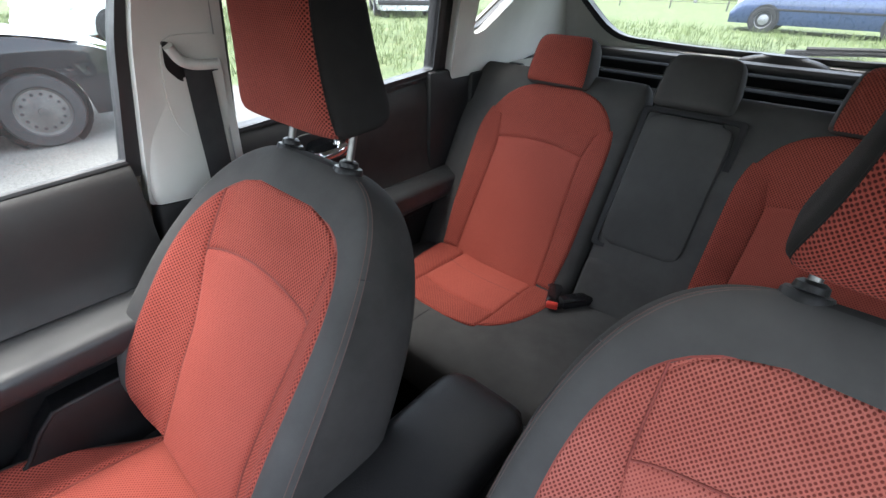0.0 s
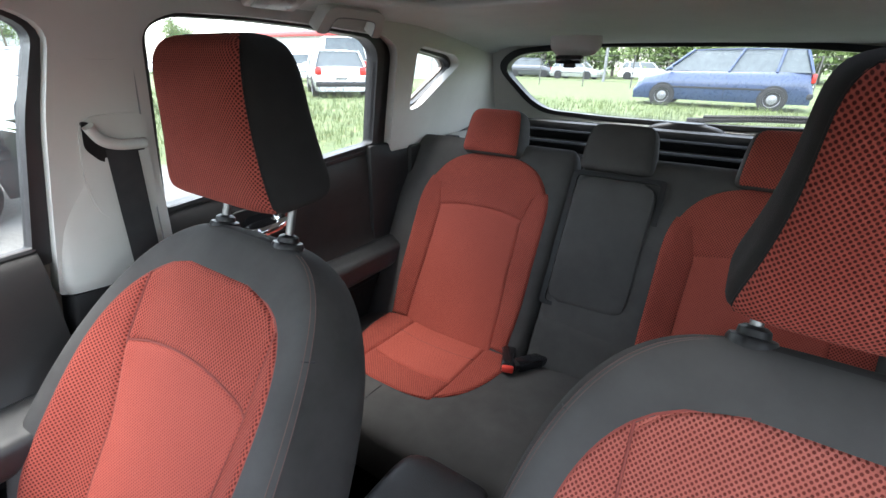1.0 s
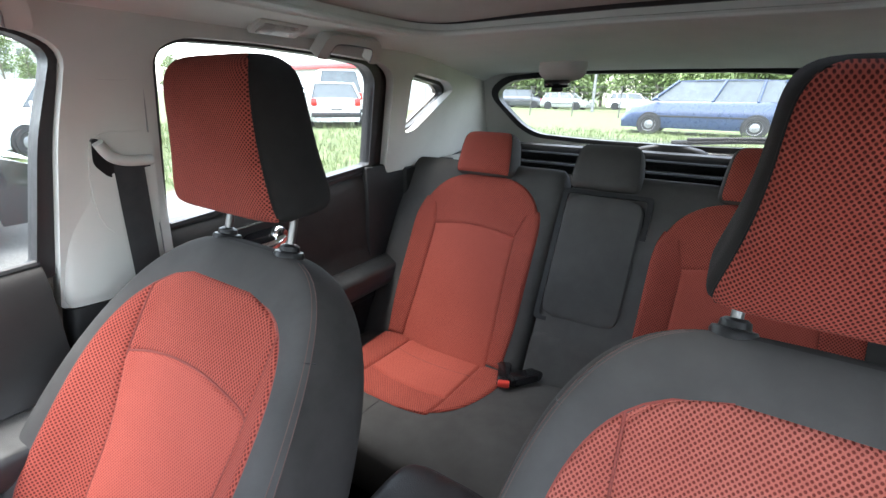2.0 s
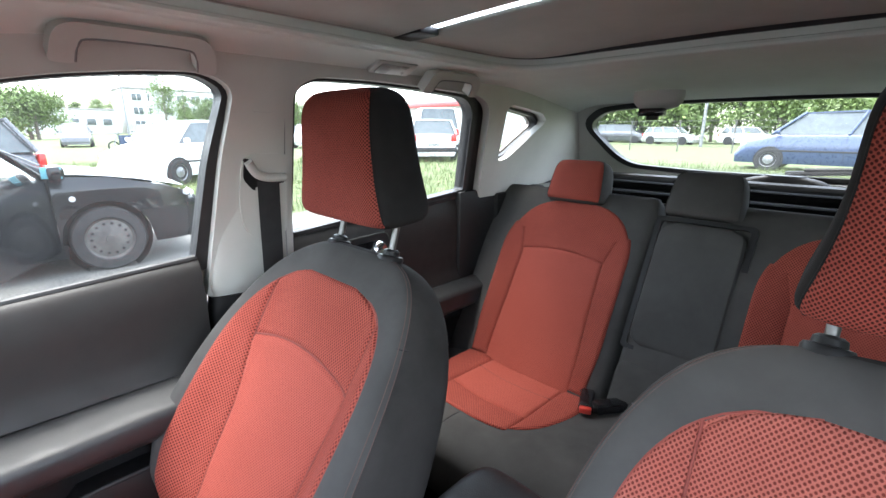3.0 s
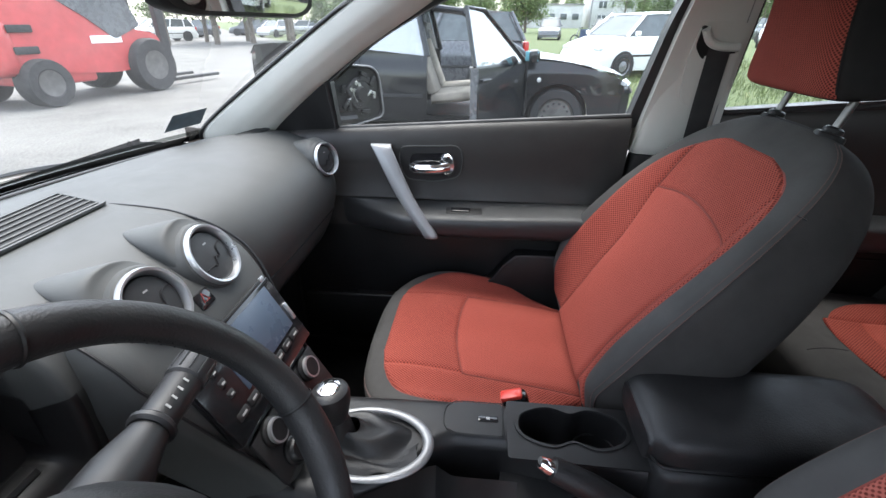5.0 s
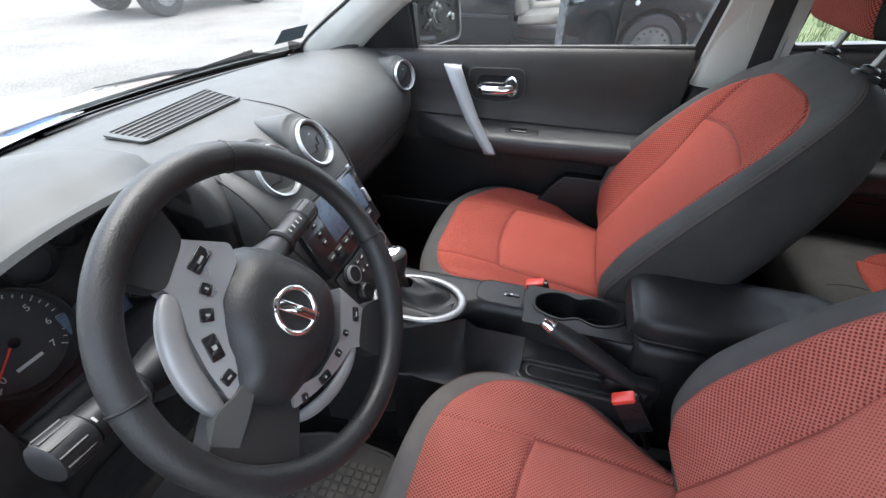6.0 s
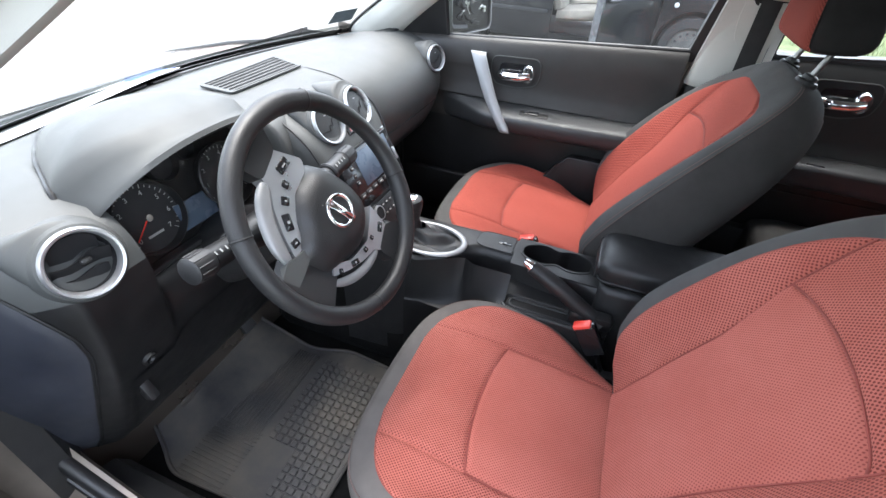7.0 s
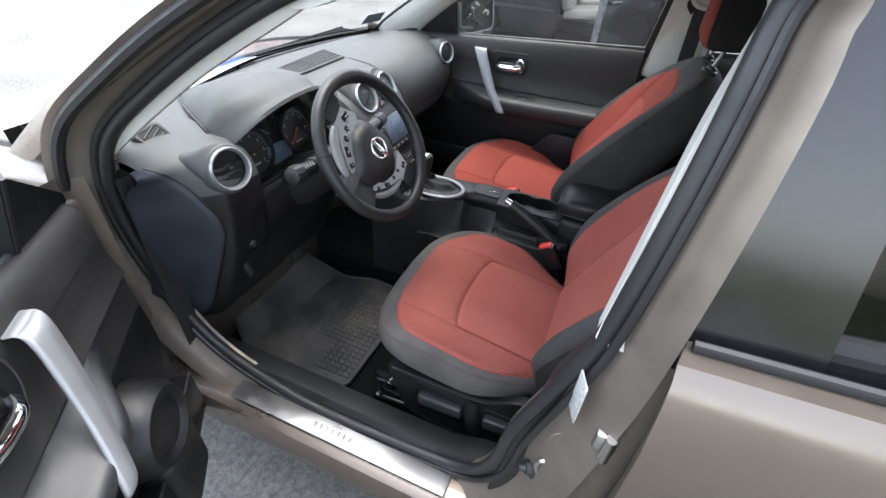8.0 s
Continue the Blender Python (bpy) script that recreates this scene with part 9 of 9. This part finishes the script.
def tree(seed, tall, wide, leaf, label):
    rng = np.random.default_rng(seed)
    root = thing("tree", (0, 0, 0), label, "tree", "trees round the yard")
    trunk = [tube(smooth_path([(0, 0, 0), (0.1, 0.05, tall * 0.35), (-0.05, 0.1, tall * 0.75), (0, 0, tall * 0.95)], 4), np.linspace(0.20, 0.04, 13), 8)]
    tips = []
    for k in range(16):
        z = tall * rng.uniform(0.13, 0.85)
        a, r = rng.uniform(0, 6.28), wide * rng.uniform(0.5, 1.0) * (1.05 - 0.6 * z / tall)
        tip = np.array((r * math.cos(a), r * math.sin(a), z + r * 0.5))
        trunk.append(tube([(0, 0, z - 0.2), tuple(tip * (0.5, 0.5, 1) - (0, 0, r * 0.25)), tuple(tip)], [0.06, 0.04, 0.012], 6))
        tips += [tip, tip * (0.55, 0.55, 1)]
    part("trunk", join(*trunk), BARK, root)
    tips.append(np.array((0, 0, tall * 0.98)))
    V, F = [], []
    for t in tips:
        size = wide * rng.uniform(0.22, 0.42)
        for _ in range(95):
            d = rng.normal(size=3) * (0.6, 0.6, 0.5) * size
            c, u, v = t + d, rng.normal(size=3), rng.normal(size=3)
            u, v = u / np.linalg.norm(u), v / np.linalg.norm(v)
            e = rng.uniform(0.10, 0.22)
            i = len(V)
            V += [c - u * e, c + v * e * 0.7, c + u * e, c - v * e * 0.7]
            F.append((i, i + 1, i + 2, i + 3))
    part("crown", make("crown", V, F), leaf, root, clean=False)
    return root


kinds = [tree(1, 11, 3.2, LEAF, "tall broad-leaved tree beyond the yard"), tree(2, 13, 2.6, LEAF2, "slim birch beyond the yard"), tree(3, 8, 2.8, LEAF, "low broad-leaved tree beyond the yard"), tree(5, 12, 3.6, LEAF2, "light green tree beyond the yard")]
bush = tree(9, 4.6, 3.0, LEAF2, "bushy young tree at the edge of the grass")
random.seed(21)
spots = [(random.uniform(-32, 46), random.uniform(-72, -50)) for _ in range(64)]
spots += [(random.uniform(165, 210), random.uniform(-110, 95)) for _ in range(44)]
spots += [(random.uniform(20, 110), random.uniform(45, 95)) for _ in range(26)]
spots += [(random.uniform(195, 250), random.uniform(-40, 85)) for _ in range(34)]
spots += [(random.uniform(118, 138), random.uniform(-68, -24)) for _ in range(9)]
grown = [(33, 13.6), (31, 15.6), (34, 17.5), (29, 17.0), (36, 15.2), (32, 19.5), (27, 19), (43, 12.6), (46, 14.6), (41, 14.2)]
spots += grown
for k, (x, y) in enumerate(spots):
    t = kinds[k % 4]
    m = Matrix.Translation((x, y, 0)) @ Matrix.Rotation(random.uniform(0, 6.28), 4, "Z")
    if k < 4:
        t.matrix_basis = m
    else:
        o = copy_thing(t, m)
        o.scale = [random.uniform(0.75, 1.2) if (x, y) not in grown else random.uniform(0.75, 0.95) if x < 40 else random.uniform(0.38, 0.48)] * 3

bush.matrix_basis = Matrix.Translation((6, -46, 0))
for k in range(40):
    x, y = (random.uniform(-26, 48), random.uniform(-58, -44)) if k < 28 else (random.uniform(62, 98), random.uniform(-10, 34))
    o = copy_thing(bush, Matrix.Translation((x, y, -0.3)) @ Matrix.Rotation(random.uniform(0, 6.28), 4, "Z"))
    o.scale = [random.uniform(0.8, 1.4)] * 3

# pale industrial building with a chimney, lamp poles, shed, fence
WALLS = surface("pale_render", (0.50, 0.50, 0.49), 0.85, patch=0.4, var=0.12, bump=0.2, grain=20)
ROOFS = surface("grey_roofing", (0.28, 0.27, 0.27), 0.8, patch=0.6, bump=0.2, grain=10)
hall = thing("industrial_hall", (157, -48, 0), "long pale industrial building with rows of windows", "building")
part("wall", box((157, -48, 6.0), (14, 36, 12), 0.05), WALLS, hall, "pale rendered wall")
part("roof", box((157, -48, 12.2), (15, 37, 0.5), 0.1), ROOFS, hall)
for j in range(3):
    for k in range(9):
        w = part("window", box((149.9, -63.0 + 3.75 * k, 2.6 + 3.6 * j), (0.25, 2.2, 1.7), 0.03), CAR["window"], hall)
        part("frame", box((149.75, -63.0 + 3.75 * k, 2.6 + 3.6 * j), (0.06, 0.10, 1.7), 0), CAR["white"], w)
annex = thing("office_block", (152, -18, 0), "low pale office block beside the hall", "building")
part("wall", box((152, -18, 3.0), (10, 18, 6.0), 0.05), WALLS, annex)
part("roof", box((152, -18, 6.15), (10.6, 18.6, 0.3), 0.05), ROOFS, annex)
for k in range(5):
    part("window", box((146.9, -25 + 3.4 * k, 3.0), (0.25, 1.8, 1.5), 0.03), CAR["window"], annex)
stackc = thing("chimney", (150, -37.5, 0), "tall slender factory chimney", "chimney")
part("shaft", lathe([(1.6, 0), (1.4, 20), (1.1, 42), (1.2, 42.4), (0.8, 42.4)], 24, Matrix.Translation((150, -37.5, 0))), WALLS, stackc)
for x, y, h in ((62, -12.5, 17), (70, 14, 14), (38, -44, 12), (9, -36, 9)):
    pole = thing("lamp_pole", (x, y, 0), "thin grey lamp pole", "pole", "lamp poles")
    part("mast", tube([(x, y, 0), (x, y, h)], [0.12, 0.06], 8), CAR["alloy"], pole)
    part("arm", tube([(x, y, h), (x - 1.2, y, h + 0.2)], 0.05, 8), CAR["alloy"], pole)
shed = thing("storage_shed", (26, -30, 0), "long pale shed with a red roof edge", "building")
part("wall", box((30, -31, 1.7), (22, 5, 3.4), 0.05), WALLS, shed)
part("roof", box((30, -31, 3.6), (22.8, 5.8, 0.3), 0.05), ROOFS, shed)
part("roof_edge", box((30, -28.15, 3.45), (22.8, 0.12, 0.35), 0.02), CAR["red"], shed)
fence = thing("wire_fence", (0, -27, 0), "wire fence on thin posts behind the grass", "fence")
for k in range(22):
    x = -26 + 2.6 * k
    part("post", tube([(x, -27, 0.2), (x, -27, 1.95)], 0.035, 6), CAR["rim"], fence)
for z in (0.6, 1.1, 1.6, 1.9):
    part("wire", tube([(-26, -27, z), (30, -27, z)], 0.010, 5), CAR["rim"], fence)

# rough grass
GRASS = surface("grass_blades", (0.095, 0.125, 0.040), 0.85, var=0.5, patch=1.5, bump=0)
rng = np.random.default_rng(8)
V, F = [], []
for n_tufts, (xa, xb), (ya, yb) in ((2600, (-9, 16), (-16, -5.5)), (1500, (6, 22), (-9, -2.0))):
    for _ in range(n_tufts):
        x, y = rng.uniform(xa, xb), rng.uniform(ya, yb)
        if 0.55 * x - 0.85 * y < 6.8 and -y < 5.2:
            continue
        z = ground_height(x, y)
        for _ in range(6):
            a, h, lean_x = rng.uniform(0, 6.28), rng.uniform(0.07, 0.26), rng.normal(0, 0.07)
            px, py, i = x + rng.normal(0, 0.07), y + rng.normal(0, 0.07), len(V)
            dx, dy = 0.008 * math.cos(a), 0.008 * math.sin(a)
            V += [(px - dx, py - dy, z - 0.02), (px + dx, py + dy, z - 0.02), (px + lean_x, py + rng.normal(0, 0.05), z + h)]
            F.append((i, i + 1, i + 2))
tagged(part("rough_grass", make("grass", V, F), GRASS, clean=False), "rough green and straw-coloured grass", "grass", "", "stuff")
